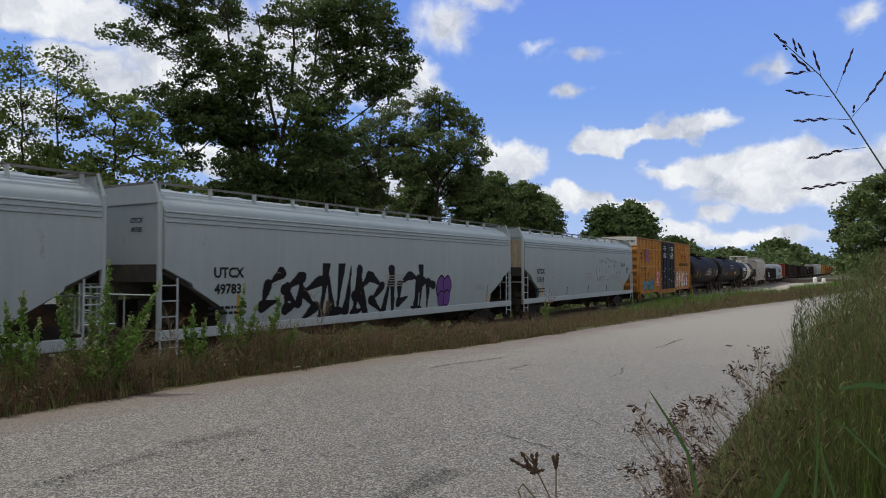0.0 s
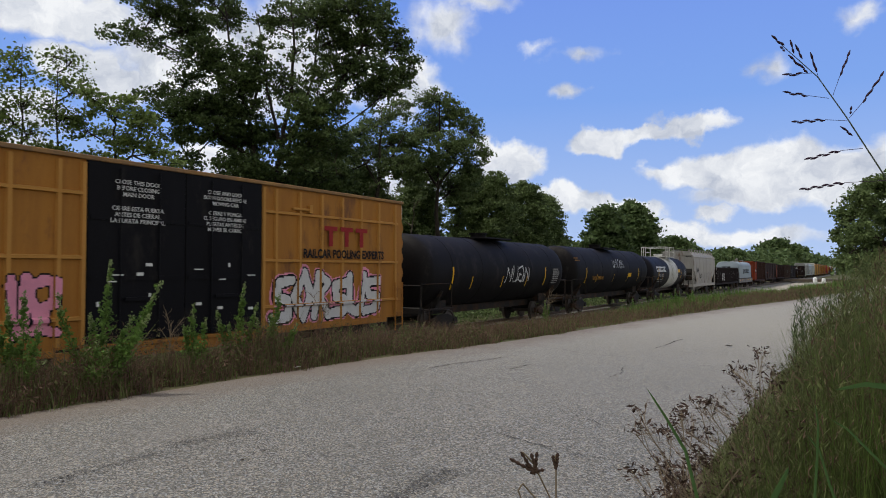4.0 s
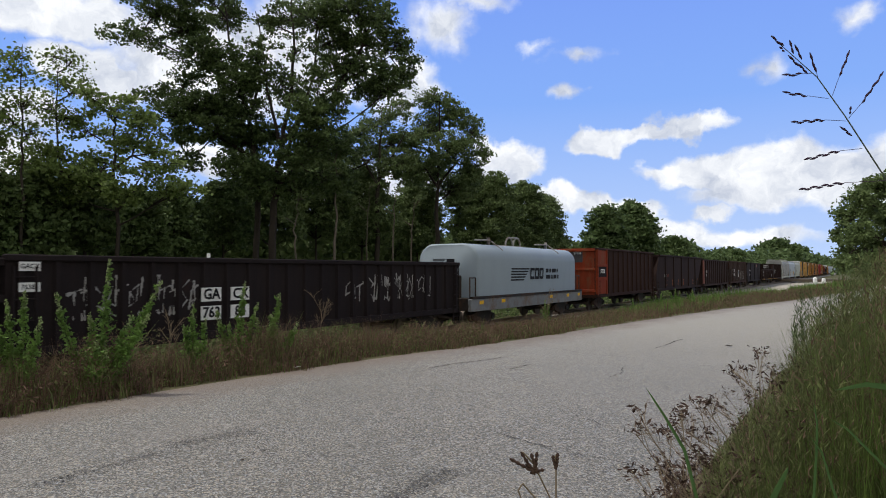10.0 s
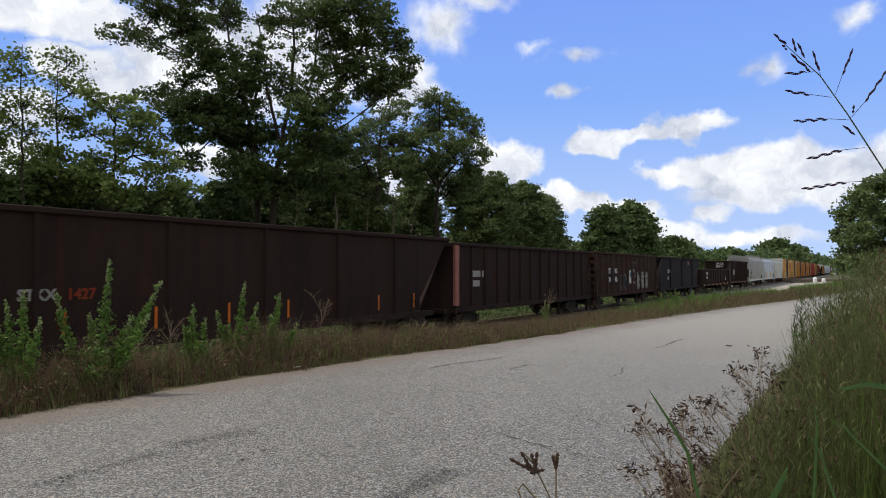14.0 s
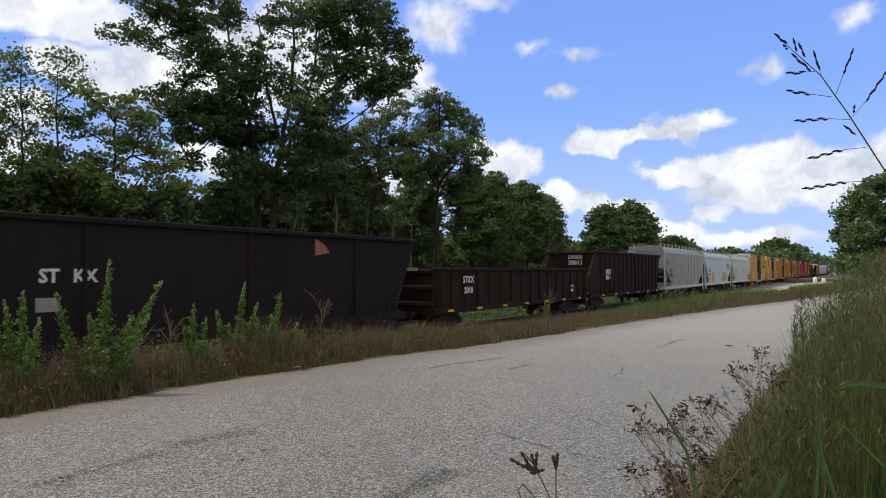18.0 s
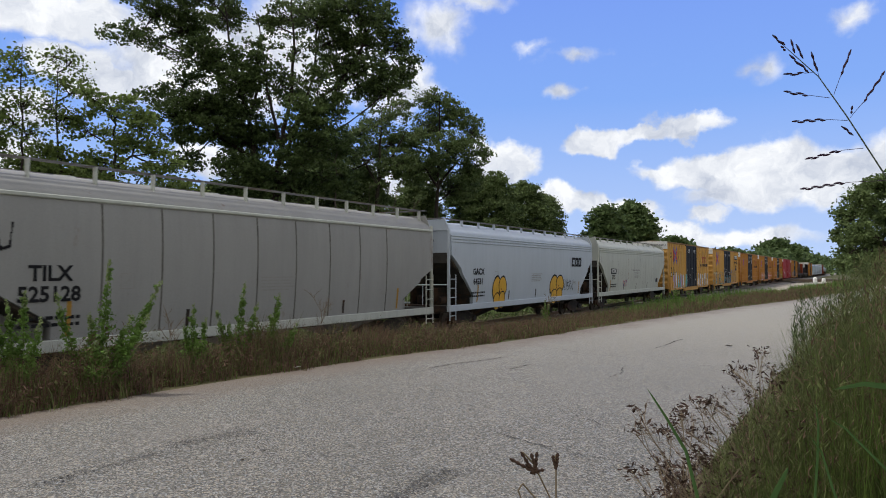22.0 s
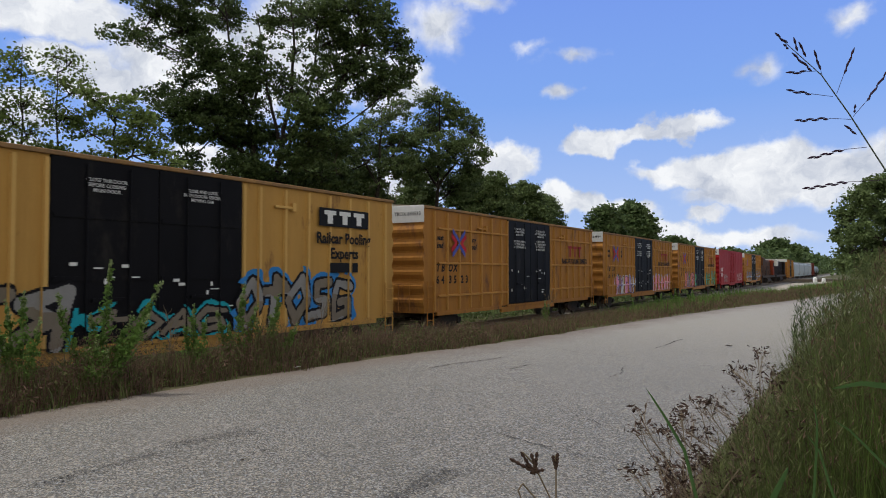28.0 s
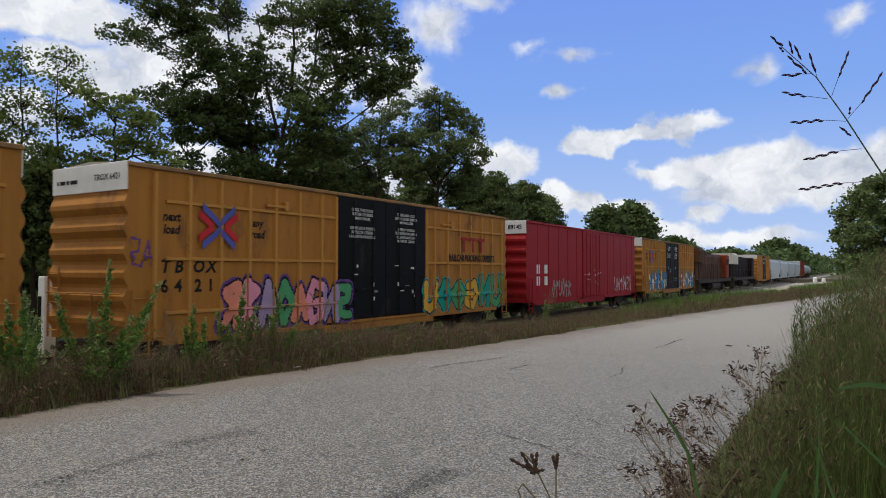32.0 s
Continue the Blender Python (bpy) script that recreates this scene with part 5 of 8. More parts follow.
    bm.faces.new([bm.verts.new((surf(0, z) + 0.012, y, z)) for y, z in ((2.6, 2.05), (3.35, 2.05), (3.35, 2.32), (2.6, 2.32))])
    part("warning_panel", bm, M_YELLOWDECAL, car, "yellow warning panel")
    band_white = mat("band_white", (0.6, 0.6, 0.57), 0.6, 0, 0.15, 1.2, 0.03, stain=(0.3, 0.28, 0.24), stain_amount=0.6)
    car, h, surf = tank_car("tank_car", "black tank car with a white middle band and platform", 113.3, 126.9, mat("tank_navy", (0.011, 0.0105, 0.014), 0.55, 0, 0.25, 0.7, 0.02), 1.36, 2.3, (0.436, 0.679, band_white), True, 0.76)
    logo_shape(car, surf, -5.19, -2.08, 2.6, 0.42, M_WHITE)
    words("reporting_mark", "PROX 42503", 0.3, S_GREY, car, side_pose(surf(0, 2.07) + 0.03, -3.74, 2.07))
    for k in range(2):
        bars("data_line", car, lambda z: surf(0, z) + 0.008, -4.74, 1.78 - 0.16 * k, 1, 2.0, 0.06, 0.04, S_GREY, 5 + k)
    bm = bmesh.new()
    bm.faces.new([bm.verts.new((surf(0, z) + 0.012, y, z)) for y, z in ((2.51, 2.32), (3.26, 2.32), (3.26, 2.58), (2.51, 2.58))])
    part("warning_panel", bm, M_YELLOWDECAL, car, "yellow warning panel")
    bars("data_line", car, lambda z: surf(0, z) + 0.006, 4.91, 2.55, 7, 0.9, 0.05, 0.035, S_GREY, 4)
    # weathered two-bay hopper
    car, h, surf = covered_hopper("covered_hopper", "rust-streaked grey two-bay covered hopper", 128.3, 140.1, P_RUSTGREY, P_RUSTGREY, top=4.4, bands=False, bays=2, ribs=4, cut=1.7, under=P_RUSTGREY)
    bm = bmesh.new()
    box(bm, surf(0, 2.7) + 0.002, surf(0, 2.7) + 0.012, -h + 1.15, -h + 2.55, 2.22, 2.76)
    part("mark_panel", bm, S_GREY, car, "grey patch behind the reporting mark")
    words("reporting_mark", "ARUX", 0.38, M_INK, car, side_pose(surf(0, 2.7) + 0.02, -h + 1.85, 2.5))
    words("end_mark", "ARUX", 0.2, M_INK, car, end_pose(1.1, -h + 0.11, 3.85))
    spray(car, surf, -h + 5.2, -h + 9.4, 1.5, 2.3, 41, [S_GREY], None, None, 12, 0.03, 0, 0.03, "black scratched tags")
    spray(car, surf, -h + 2.7, -h + 4.2, 1.7, 2.2, 42, [S_BLACK], None, None, 6, 0.025, 0, 0.03, "black scratched tags")
    # black low gondola
    car, h, surf = gondola("gondola", "black low-sided gondola with white number panels", 140.6, 157.9, P_GONDBLACK, 2.8, ribs=24)
    for i, t in enumerate(("GA", "CX", "763", "84")):
        y, z = -h + 4.75 + 0.92 * (i % 2), 1.93 if i < 2 else 1.48
        bm = bmesh.new()
        box(bm, surf(0, 0) + 0.06, surf(0, 0) + 0.09, y - 0.3, y + 0.3, z - 0.17, z + 0.17)
        part("number_panel", bm, M_WHITE, car, "white panel with black characters")
        words("reporting_mark", t, 0.36, M_INK, car, side_pose(surf(0, 0) + 0.1, y, z))
    for z in (2.2, 2.6):
        bm = bmesh.new()
        box(bm, surf(0, 0) + 0.06, surf(0, 0) + 0.09, -h + 0.2, -h + 0.6, z - 0.09, z + 0.09)
        part("number_panel", bm, M_WHITE, car)
        words("reporting_mark", "GACX" if z > 2.4 else "76384", 0.13, M_INK, car, side_pose(surf(0, 0) + 0.095, -h + 0.4, z))
    spray(car, surf, -h + 10.0, -h + 15.0, 1.5, 2.3, 44, [S_GREY], None, None, 17, 0.016, 0, 0.02, "faint grey tags", sharp=True)
    spray(car, surf, -h + 1.2, -h + 4.4, 1.5, 2.3, 45, [S_GREY], None, None, 12, 0.016, 0, 0.02, "faint grey tags", sharp=True)
    # coil car
    car, h, surf = coil_car("coil_car", "grey coil car with a rounded hood and black emblem", 158.9, 172.3, P_COIL)
    for k in range(5):
        bm = bmesh.new()
        z = 2.62 - k * 0.13
        bm.faces.new([bm.verts.new((1.506, -h + y, zz)) for y, zz in ((4.0 - k * 0.02, z), (6.1 - k * 0.16, z), (6.0 - k * 0.16, z - 0.07), (4.0 - k * 0.02, z - 0.07))])
        part("emblem_stripe", bm, M_INK, car)
    logo_shape(car, surf, -h + 6.1, -h + 7.8, 2.36, 0.55, M_INK)
    for k in range(4):
        bm = bmesh.new()
        box(bm, -0.75 + 0.02 * k, -0.1 - 0.05 * k, -h + 0.735, -h + 0.745, 2.98 - k * 0.06, 3.01 - k * 0.06)
        part("emblem_stripe", bm, M_INK, car)
    bm = bmesh.new()
    box(bm, -0.05, 0.35, -h + 0.735, -h + 0.745, 2.8, 3.01)
    part("maker_emblem", bm, M_INK, car)
    for y in (-h + 0.9, -h + 3.0, -h + 8.6, -h + 11.0, h - 0.5):
        bm = bmesh.new()
        box(bm, 1.582, 1.588, y - 0.18, y + 0.18, 1.08, 1.24)
        part("reflector_strip", bm, M_YELLOWDECAL, car)
    bars("owner_name", car, 1.506, -h + 8.1, 2.6, 2, 2.0, 0.2, 0.12, M_INK, 9)
    # tall brown gondola with an orange end
    car, h, surf = gondola("gondola", "tall rust-brown gondola with a faded orange end", 175.0, 188.9, P_RUSTSIDE, 3.86, ribs=13, rib_w=0.1, end_mat=P_ORANGE)
    bm = bmesh.new()
    box(bm, 1.5, 1.597, -h + 0.02, -h + 1.85, 1.05, 3.74)
    part("orange_panel", bm, P_ORANGE, car, "faded orange side panel at the car's end")
    for z in (1.9, 2.75):
        bm = bmesh.new()
        box(bm, 1.5, 1.64, -h, -h + 1.9, z, z + 0.16, 0.02)
        part("end_beam", bm, P_ORANGE, car)
    for y in (-h + 0.05, -h + 1.8):
        bm = bmesh.new()
        box(bm, 1.5, 1.65, y, y + 0.14, 1.0, 3.8, 0.02)
        part("side_post", bm, P_ORANGE, car)
    bm = bmesh.new()
    box(bm, 1.6, 1.632, -h + 0.25, -h + 1.75, 2.1, 2.72)
    part("mark_panel", bm, P_GONDBLACK, car, "black panel behind the reporting mark")
    words("reporting_mark", "STKX", 0.34, M_WHITE, car, side_pose(1.637, -h + 1.0, 2.44))
    bm = bmesh.new()
    box(bm, -0.3, 0.7, -h - 0.05, -h - 0.02, 3.0, 3.7)
    part("mark_panel", bm, mat("primer_patch", (0.07, 0.066, 0.07), 0.8, 0, 0.3), car, "dark grey primer patch")
    words("end_mark", "STKX", 0.2, M_WHITE, car, end_pose(0.38, -h - 0.056, 3.56))
    # open hoppers with sloped ends
    car, h, surf = gondola("open_hopper", "dark brown open hopper with hipped end and orange reflectors", 190.9, 208.9, P_GOND, 3.74, ribs=5, rib_w=0.08, end_slope=2.0, end_ribs=False, hip=True)
    bm = bmesh.new()
    box(bm, 1.5, 1.51, -h + 2.42, -h + 2.6, 1.3, 3.6, 0.004)
    part("rusty_post", bm, P_RUSTBROWN, car, "rust-brown side post")
    words("reporting_mark", "STKX", 0.31, S_GREY, car, side_pose(1.515, -h + 2.05, 2.03))
    words("car_number", "1427", 0.31, P_ORANGE, car, side_pose(1.515, -h + 2.95, 2.03))
    for y in np.linspace(-h + 2.6, h - 2.4, 7):
        bm = bmesh.new()
        box(bm, 1.5, 1.505, y - 0.035, y + 0.035, 1.2, 1.7)
        part("reflector_strip", bm, mat("reflective_orange", (0.5, 0.13, 0.015), 0.5, 0, 0.2), car)
    car, h, surf = gondola("open_hopper", "dark brown open hopper with a pale red end post", 209.3, 225.7, P_GOND, 3.6, ribs=14, rib_w=0.06, end_ribs=False)
    bm = bmesh.new()
    box(bm, 1.5, 1.63, -h, -h + 0.3, 1.1, 3.5, 0.02)
    part("end_post", bm, mat("faded_pink_paint", (0.28, 0.12, 0.1), 0.7, 0, 0.25), car, "faded pink end post")
    bars("reporting_mark", car, 1.506, -h + 1.5, 2.5, 2, 1.2, 0.26, 0.14, S_GREY, 2)
    # rust-brown high gondola with graffiti
    car, h, surf = gondola("gondola", "rust-brown ribbed gondola with white stencils and graffiti", 226.6, 241.7, P_RUSTBROWN, 3.62, ribs=14, rib_w=0.12, end_ribs=False, end_n=6, post_mat=mat("dusty_post_paint", (0.05, 0.036, 0.031), 0.85, 0, 0.4, 2.0, 0.05, 20, (1, 1, 0.3), (0.03, 0.016, 0.012), 0.6))
    words("end_mark", "STKX 101436", 0.17, S_GREY, car, end_pose(0.7, -h - 0.14, 3.42))
    bm = bmesh.new()
    box(bm, 1.502, 1.512, -h + 2.4, -h + 5.1, 1.6, 2.75)
    part("mark_panel", bm, P_GONDBLACK, car)
    for t, y in (("ST", 2.95), ("KX", 4.35)):
        words("reporting_mark", t, 0.45, S_WHITE, car, side_pose(1.516, -h + y, 2.45))
    for t, y in (("101", 2.95), ("436", 4.4)):
        words("car_number", t, 0.45, S_WHITE, car, side_pose(1.516, -h + y, 1.9))
    bm = bmesh.new()
    box(bm, 1.502, 1.512, -h + 7.45, -h + 8.1, 1.6, 2.5)
    part("sign_panel", bm, S_WHITE, car, "pale blue and white sign panel")
    bm = bmesh.new()
    bm.faces.new([bm.verts.new((1.516, -h + 7.78 + a * 0.75, 2.2 + b * 0.7)) for a, b in ((-0.38, 0), (0, -0.36), (0.38, 0), (0, 0.36))])
    part("emblem", bm, spray_mat("slate_blue", (0.045, 0.13, 0.2)), car)
    spray(car, surf, -h + 9.4, -h + 12.6, 1.3, 2.2, 51, [S_GREY], S_BLACK, S_GREY, 5, 0.11, 0.07, label="silver bubble graffiti")
    for k, z in enumerate((2.85, 2.35, 2.0, 1.5)):
        spray(car, surf, -h + 8.35, -h + 9.3, z, z + 0.24, 52 + k, [S_GREY], None, None, 5, 0.014, 0, 0.018, "thin white scrawl")
    spray(car, surf, -h + 5.3, -h + 7.3, 1.25, 2.1, 57, [S_BLACK], S_GREY, None, 3, 0.17, 0.025, 0.025, label="black bubble graffiti with thin pale outline")
    # dark open hopper
    car, h, surf = gondola("open_hopper", "charcoal open hopper with hipped end", 243.8, 259.2, P_GONDBLACK, 3.6, ribs=3, rib_w=0.06, end_slope=1.2, end_ribs=False, hip=True)
    for t, y in (("ST", 2.0), ("KX", 2.75)):
        words("reporting_mark", t, 0.38, S_WHITE, car, side_pose(1.515, -h + y, 2.4))
    bm = bmesh.new()
    box(bm, 1.502, 1.51, -h + 1.75, -h + 2.2, 1.7, 1.98)
    part("data_panel", bm, S_GREY, car)
    bm = bmesh.new()
    bm.faces.new([bm.verts.new((1.508, -h + y, z)) for y, z in ((9.8, 2.95), (10.45, 3.05), (10.2, 3.3), (9.8, 3.45))])
    part("paint_patch", bm, mat("faded_pink_paint", (0.28, 0.12, 0.1), 0.7, 0, 0.25), car, "faded pink paint patch")
    # low gondola
    car, h, surf = gondola("gondola", "dark brown low gondola with white stencilled mark", 260.4, 277.5, P_GOND, 2.6, ribs=16, rib_w=0.05, strips=7)
    words("reporting_mark", "STKX", 0.38, S_WHITE, car, side_pose(1.6, -h + 2.6, 2.13))
    words("car_number", "2018", 0.36, S_WHITE, car, side_pose(1.6, -h + 2.6, 1.7))
    bm = bmesh.new()
    box(bm, -0.2, 0.9, -h - 0.13, -h - 0.125, 2.5, 2.62)
    part("data_panel", bm, S_GREY, car)
    bm = bmesh.new()
    box(bm, 1.58, 1.6, -h + 14.3, -h + 14.7, 1.35, 1.7)
    part("data_panel", bm, S_WHITE, car, "white-framed data panel")
    bm = bmesh.new()
    box(bm, 1.6, 1.604, -h + 14.34, -h + 14.66, 1.46, 1.64)
    part("data_panel", bm, M_INK, car)
    # taller gondola with sloped ends
    car, h, surf = gondola("open_hopper", "dark brown high-sided car with outward sloping ends", 279.3, 295.5, P_GOND, 3.68, strips=6, ribs=15, rib_w=0.05, end_slope=0.9, end_ribs=False, hip=True)
    words("reporting_mark", "DREX", 0.4, S_WHITE, car, side_pose(1.6, -h + 2.3, 2.4))
    words("car_number", "28611", 0.4, S_WHITE, car, side_pose(1.6, -h + 2.3, 2.06))
    words("end_mark", "DREX", 0.37, S_WHITE, car, end_pose(0.25, -h + 0.03, 3.34))
    words("end_number", "28611", 0.37, S_WHITE, car, end_pose(0.25, -h + 0.07, 2.98))
    # three hoppers
    car, h, surf = covered_hopper("covered_hopper", "taupe grey covered hopper with vertical seams", 297.2, 313.7, P_TAUPE, P_CREAM, "TILX", "525128", top=4.6, bands=False, bays=3, ribs=8, mark_y=1.95, mark_size=0.42, under=P_TAUPE, seam_mat=mat("seam_grime", (0.11, 0.105, 0.095), 0.8, 0, 0.4, 3))
    spray(car, surf, -h + 0.35, -h + 1.2, 2.9, 3.4, 61, [S_BLACK], None, None, 3, 0.022, 0, 0.022, "black tag")
    car, h, surf = covered_hopper("covered_hopper", "white-grey covered hopper with yellow bubble graffiti", 314.9, 332.0, P_WHITEGREY, P_WHITEGREY, "GACX", "64531", bays=3, mark_y=2.35, rise=0.55)
    blob(car, surf, -h + 4.4, 1.68, 0.98, S_YELLOW, S_BLACK, "yellow bubble-letter graffiti", 1.0)
    blob(car, surf, -h + 11.2, 1.68, 0.98, S_YELLOW, S_BLACK, "yellow bubble-letter graffiti", 1.4)
    spray(car, surf, -h + 12.3, -h + 13.6, 1.4, 2.0, 62, [S_BLACK], None, None, 4, 0.02, 0, 0.025, "black tag")
    logo_shape(car, surf, h - 3.6, h - 2.05, 2.97, 0.5, M_INK)
    car, h, surf = covered_hopper("covered_hopper", "cream-grey covered hopper with small graffiti", 333.2, 350.2, P_CREAM, P_CREAM, "SOXX", "5775", bays=3, mark_y=2.95, box_mark=(M_INK, M_WHITE), rise=0.45)
    spray(car, surf, -h + 5.1, -h + 6.1, 1.4, 1.85, 63, [S_PURPLE, S_RED], None, None, 4, 0.02, 0, 0.02, "purple and red tag")
    bars("stencil_line", car, lambda z: surf(0, z) + 0.004, -1.1, 2.56, 1, 2.2, 0.1, 0.05, S_GREY, 12)
    bm = bmesh.new()
    box(bm, surf(0, 1.75) - 0.02, surf(0, 1.75) + 0.014, h - 2.9, h - 2.4, 1.6, 1.9)
    part("data_plate", bm, M_INK, car, "small black data plate")
    rust_run = mat("rust_run", (0.2, 0.1, 0.045), 0.85, 0, 0.3, 2)
    streaks, rnd = mat("seam_dirt", (0.2, 0.19, 0.165), 0.85, 0, 0.3, 2), random.Random(65)
    for i in range(15):                       # dirt run down from the roof along the side's seams
        y, z1 = -5.2 + 0.78 * i + rnd.uniform(-0.12, 0.12), rnd.uniform(2.7, 3.45)
        z0, w = rnd.uniform(1.3, 2.1), rnd.uniform(0.008, 0.018)
        side = [(surf(y, z) + 0.005, y + e * w * (0.4 + 0.6 * (z1 - z) / (z1 - z0)), z) for z in (z1, z1 * 0.67 + z0 * 0.33, z1 * 0.33 + z0 * 0.67, z0) for e in (-1, 1)]
        bm = bmesh.new()
        vs = [bm.verts.new(v) for v in side]
        for k in range(3):
            bm.faces.new((vs[2 * k], vs[2 * k + 2], vs[2 * k + 3], vs[2 * k + 1]))
        part("dirt_run", bm, rust_run if i == 4 else streaks, car)
    # run of yellow boxcars
    car, h, surf, (d0, d1) = boxcar("boxcar", "ochre boxcar with vertical ribs, black doors and pale graffiti", 351.9, 370.9, P_YELLOW2, "vertical", "662235", seed=11, dark_band=True)
    spray(car, surf, -h + 2.0, d0 + 0.2, 1.05, 2.05, 71, [S_LILAC, S_WHITE, S_CYAN], S_GREY, S_WHITE, 6, 0.17, 0.04, label="pastel graffiti")
    spray(car, surf, d1 + 0.3, h - 0.8, 1.05, 2.1, 72, [S_WHITE, S_GREY], S_GREY, S_WHITE, 5, 0.17, 0.04, label="pale graffiti")
    owner_words(car, surf, d1, h, True)
    car, h, surf, (d0, d1) = boxcar("boxcar", "ochre boxcar with blue-green and grey graffiti", 373.3, 392.4, P_YELLOW2, "vertical", "661016", seed=12, dark_band=True)
    tan = spray_mat("tan", (0.21, 0.175, 0.135))
    spray(car, surf, -h + 0.5, d0 + 0.4, 1.0, 2.15, 73, [tan, S_GREY], S_BLACK, S_CYAN, 5, 0.14, 0.07, 0.028, label="tan letters with black outline in a teal cloud", slant=0.3, cloud=2.9)
    spray(car, surf, d0 + 0.8, d1 - 0.6, 1.05, 1.6, 76, [tan], S_BLACK, S_CYAN, 4, 0.07, 0.05, 0.028, label="tan and teal graffiti", cloud=2.4)
    spray(car, surf, d1 - 0.3, h - 2.3, 1.05, 2.25, 75, [tan, S_GREY], S_BLACK, S_BLUE, 5, 0.12, 0.075, 0.028, label="tan letters with black outline in a blue cloud", slant=0.3, cloud=2.9)
    owner_words(car, surf, d1, h, False)
    car, h, surf, (d0, d1) = boxcar("boxcar", "yellow ribbed boxcar with black double doors", 394.5, 413.6, P_YELLOW, "grid", "643523", seed=13)
    owner_words(car, surf, d1, h, True)
    car, h, surf, (d0, d1) = boxcar("boxcar", "yellow ribbed boxcar with pink graffiti", 415.7, 434.8, P_YELLOW, "grid", "664934", seed=14)
    spray(car, surf, -h + 2.4, d0 - 0.1, 1.0, 1.95, 76, [S_PINK, S_LILAC, S_WHITE], S_PURPLE, S_WHITE, 6, 0.17, 0.05, label="pink and white graffiti")
    spray(car, surf, d1 + 0.1, h - 1.2, 1.0, 1.95, 77, [S_PINK, S_SALMON], S_WHITE, S_LILAC, 6, 0.17, 0.05, label="pink graffiti")
    owner_words(car, surf, d1, h, True)
    car, h, surf, (d0, d1) = boxcar("boxcar", "yellow ribbed boxcar with multicoloured graffiti", 437.1, 456.3, P_YELLOW, "grid", "6421", seed=15)
    spray(car, surf, -h + 2.6, d0 + 0.6, 1.0, 2.15, 78, [S_SALMON, S_PINK, S_LILAC, S_GREEN], S_BLACK, S_PURPLE, 8, 0.13, 0.055, label="pink, red and purple graffiti")
    spray(car, surf, d1 - 0.2, h - 0.5, 1.0, 2.1, 79, [S_YELLOW, S_TEAL, S_GREEN], S_BLACK, S_CYAN, 6, 0.16, 0.05, label="yellow and turquoise graffiti")
    owner_words(car, surf, d1, h, True)
    spray(car, surf, -h + 0.06, -h + 0.6, 2.5, 3.3, 80, [S_PURPLE], None, None, 2, 0.02, 0, 0.025, "thin purple tag")
    car, h, surf, (d0, d1) = boxcar("boxcar", "dark red smooth-sided boxcar with faint graffiti", 458.7, 477.8, P_RED, "smooth", "", P_RED, P_RED, False, (0.42, 0.6), 16)
    for i in range(4):
        bm = bmesh.new()
        box(bm, 1.455, 1.465, -h + 1.2 + 1.0 * (i % 2), -h + 1.6 + 1.0 * (i % 2), 1.75 + 0.6 * (i // 2), 2.2 + 0.6 * (i // 2))
        part("number_panel", bm, M_WHITE, car)
    words("end_number", "89145", 0.3, M_INK, car, end_pose(0.85, -h - 0.034, 4.62))
    spray(car, surf, -h + 3.2, -h + 6.0, 1.1, 2.0, 81, [S_GREY], None, None, 6, 0.05, 0, 0.035, "faded grey graffiti")
    spray(car, surf, h - 5.0, h - 0.8, 1.1, 2.1, 82, [S_GREY, S_WHITE], None, None, 6, 0.05, 0, 0.035, "faded white graffiti")
    car, h, surf, (d0, d1) = boxcar("boxcar", "yellow ribbed boxcar with blue and white graffiti", 479.9, 499.0, P_YELLOW, "grid", "", seed=17)
    spray(car, surf, -h + 1.5, d0, 1.0, 2.3, 83, [S_BLUE, S_WHITE], S_BLACK, S_CYAN, 6, 0.16, 0.05, label="blue and white graffiti")
    spray(car, surf, d1, h - 0.5, 1.0, 2.3, 84, [S_BLUE, S_WHITE], S_BLACK, S_CYAN, 5, 0.16, 0.05, label="blue and white graffiti")
    locomotive("locomotive", "grimy brown locomotive with a flared radiator", 501.0, 522.5, P_LOCO, P_ORANGE, P_LOCO)
    locomotive("locomotive", "dusty black locomotive with pale radiator top", 524.0, 546.5, P_GONDBLACK, P_GONDBLACK, P_ROOFW)
    boxcar("boxcar", "yellow ribbed boxcar with black double doors", 549.2, 567.3, P_YELLOW, "grid", "", seed=18)
    w = 569.0
    for k in range(4):
        covered_hopper("covered_hopper", "white-grey three-bay covered hopper with ribbed upper band", w, w + 17.5, P_WHITEGREY, P_WHITEGREY, bays=3)
        w += 19.2
    boxcar("boxcar", "faded orange smooth-sided boxcar with double doors", w, w + 18.5, P_ORANGE, "smooth", "", P_ORANGE, P_ORANGE, False, seed=19)
    w += 20.5
    for k in range(2):
        tank_car("tank_car", "pale grey tank car with walkway on top", w, w + 15.5, P_COIL)
        w += 17.4


def logo_shape(car, surf, y0, y1, z, height, material):
    """A maker's mark as plain shapes: a row of bold blocks with slits."""
    n = max(3, round((y1 - y0) / (height * 1.05)))
    step = (y1 - y0) / n
    for i in range(n):
        bm = bmesh.new()
        a, b, e = y0 + i * step, y0 + (i + 0.88) * step, height * 0.24
        sides = [(a, b, -0.5, -0.26), (a, b, 0.26, 0.5), (a, a + e, -0.26, 0.26), (b - e, b, -0.26, 0.26)]
        for y_a, y_b, q0, q1 in sides[:4 if i % 3 else 3]:
            q0, q1 = z + q0 * height, z + q1 * height
            bm.faces.new([bm.verts.new((surf(0, q) + 0.024, y + (q - z) * 0.1, q)) for y, q in ((y_a, q0), (y_b, q0), (y_b, q1), (y_a, q1))])
        part("maker_emblem", bm, material, car)


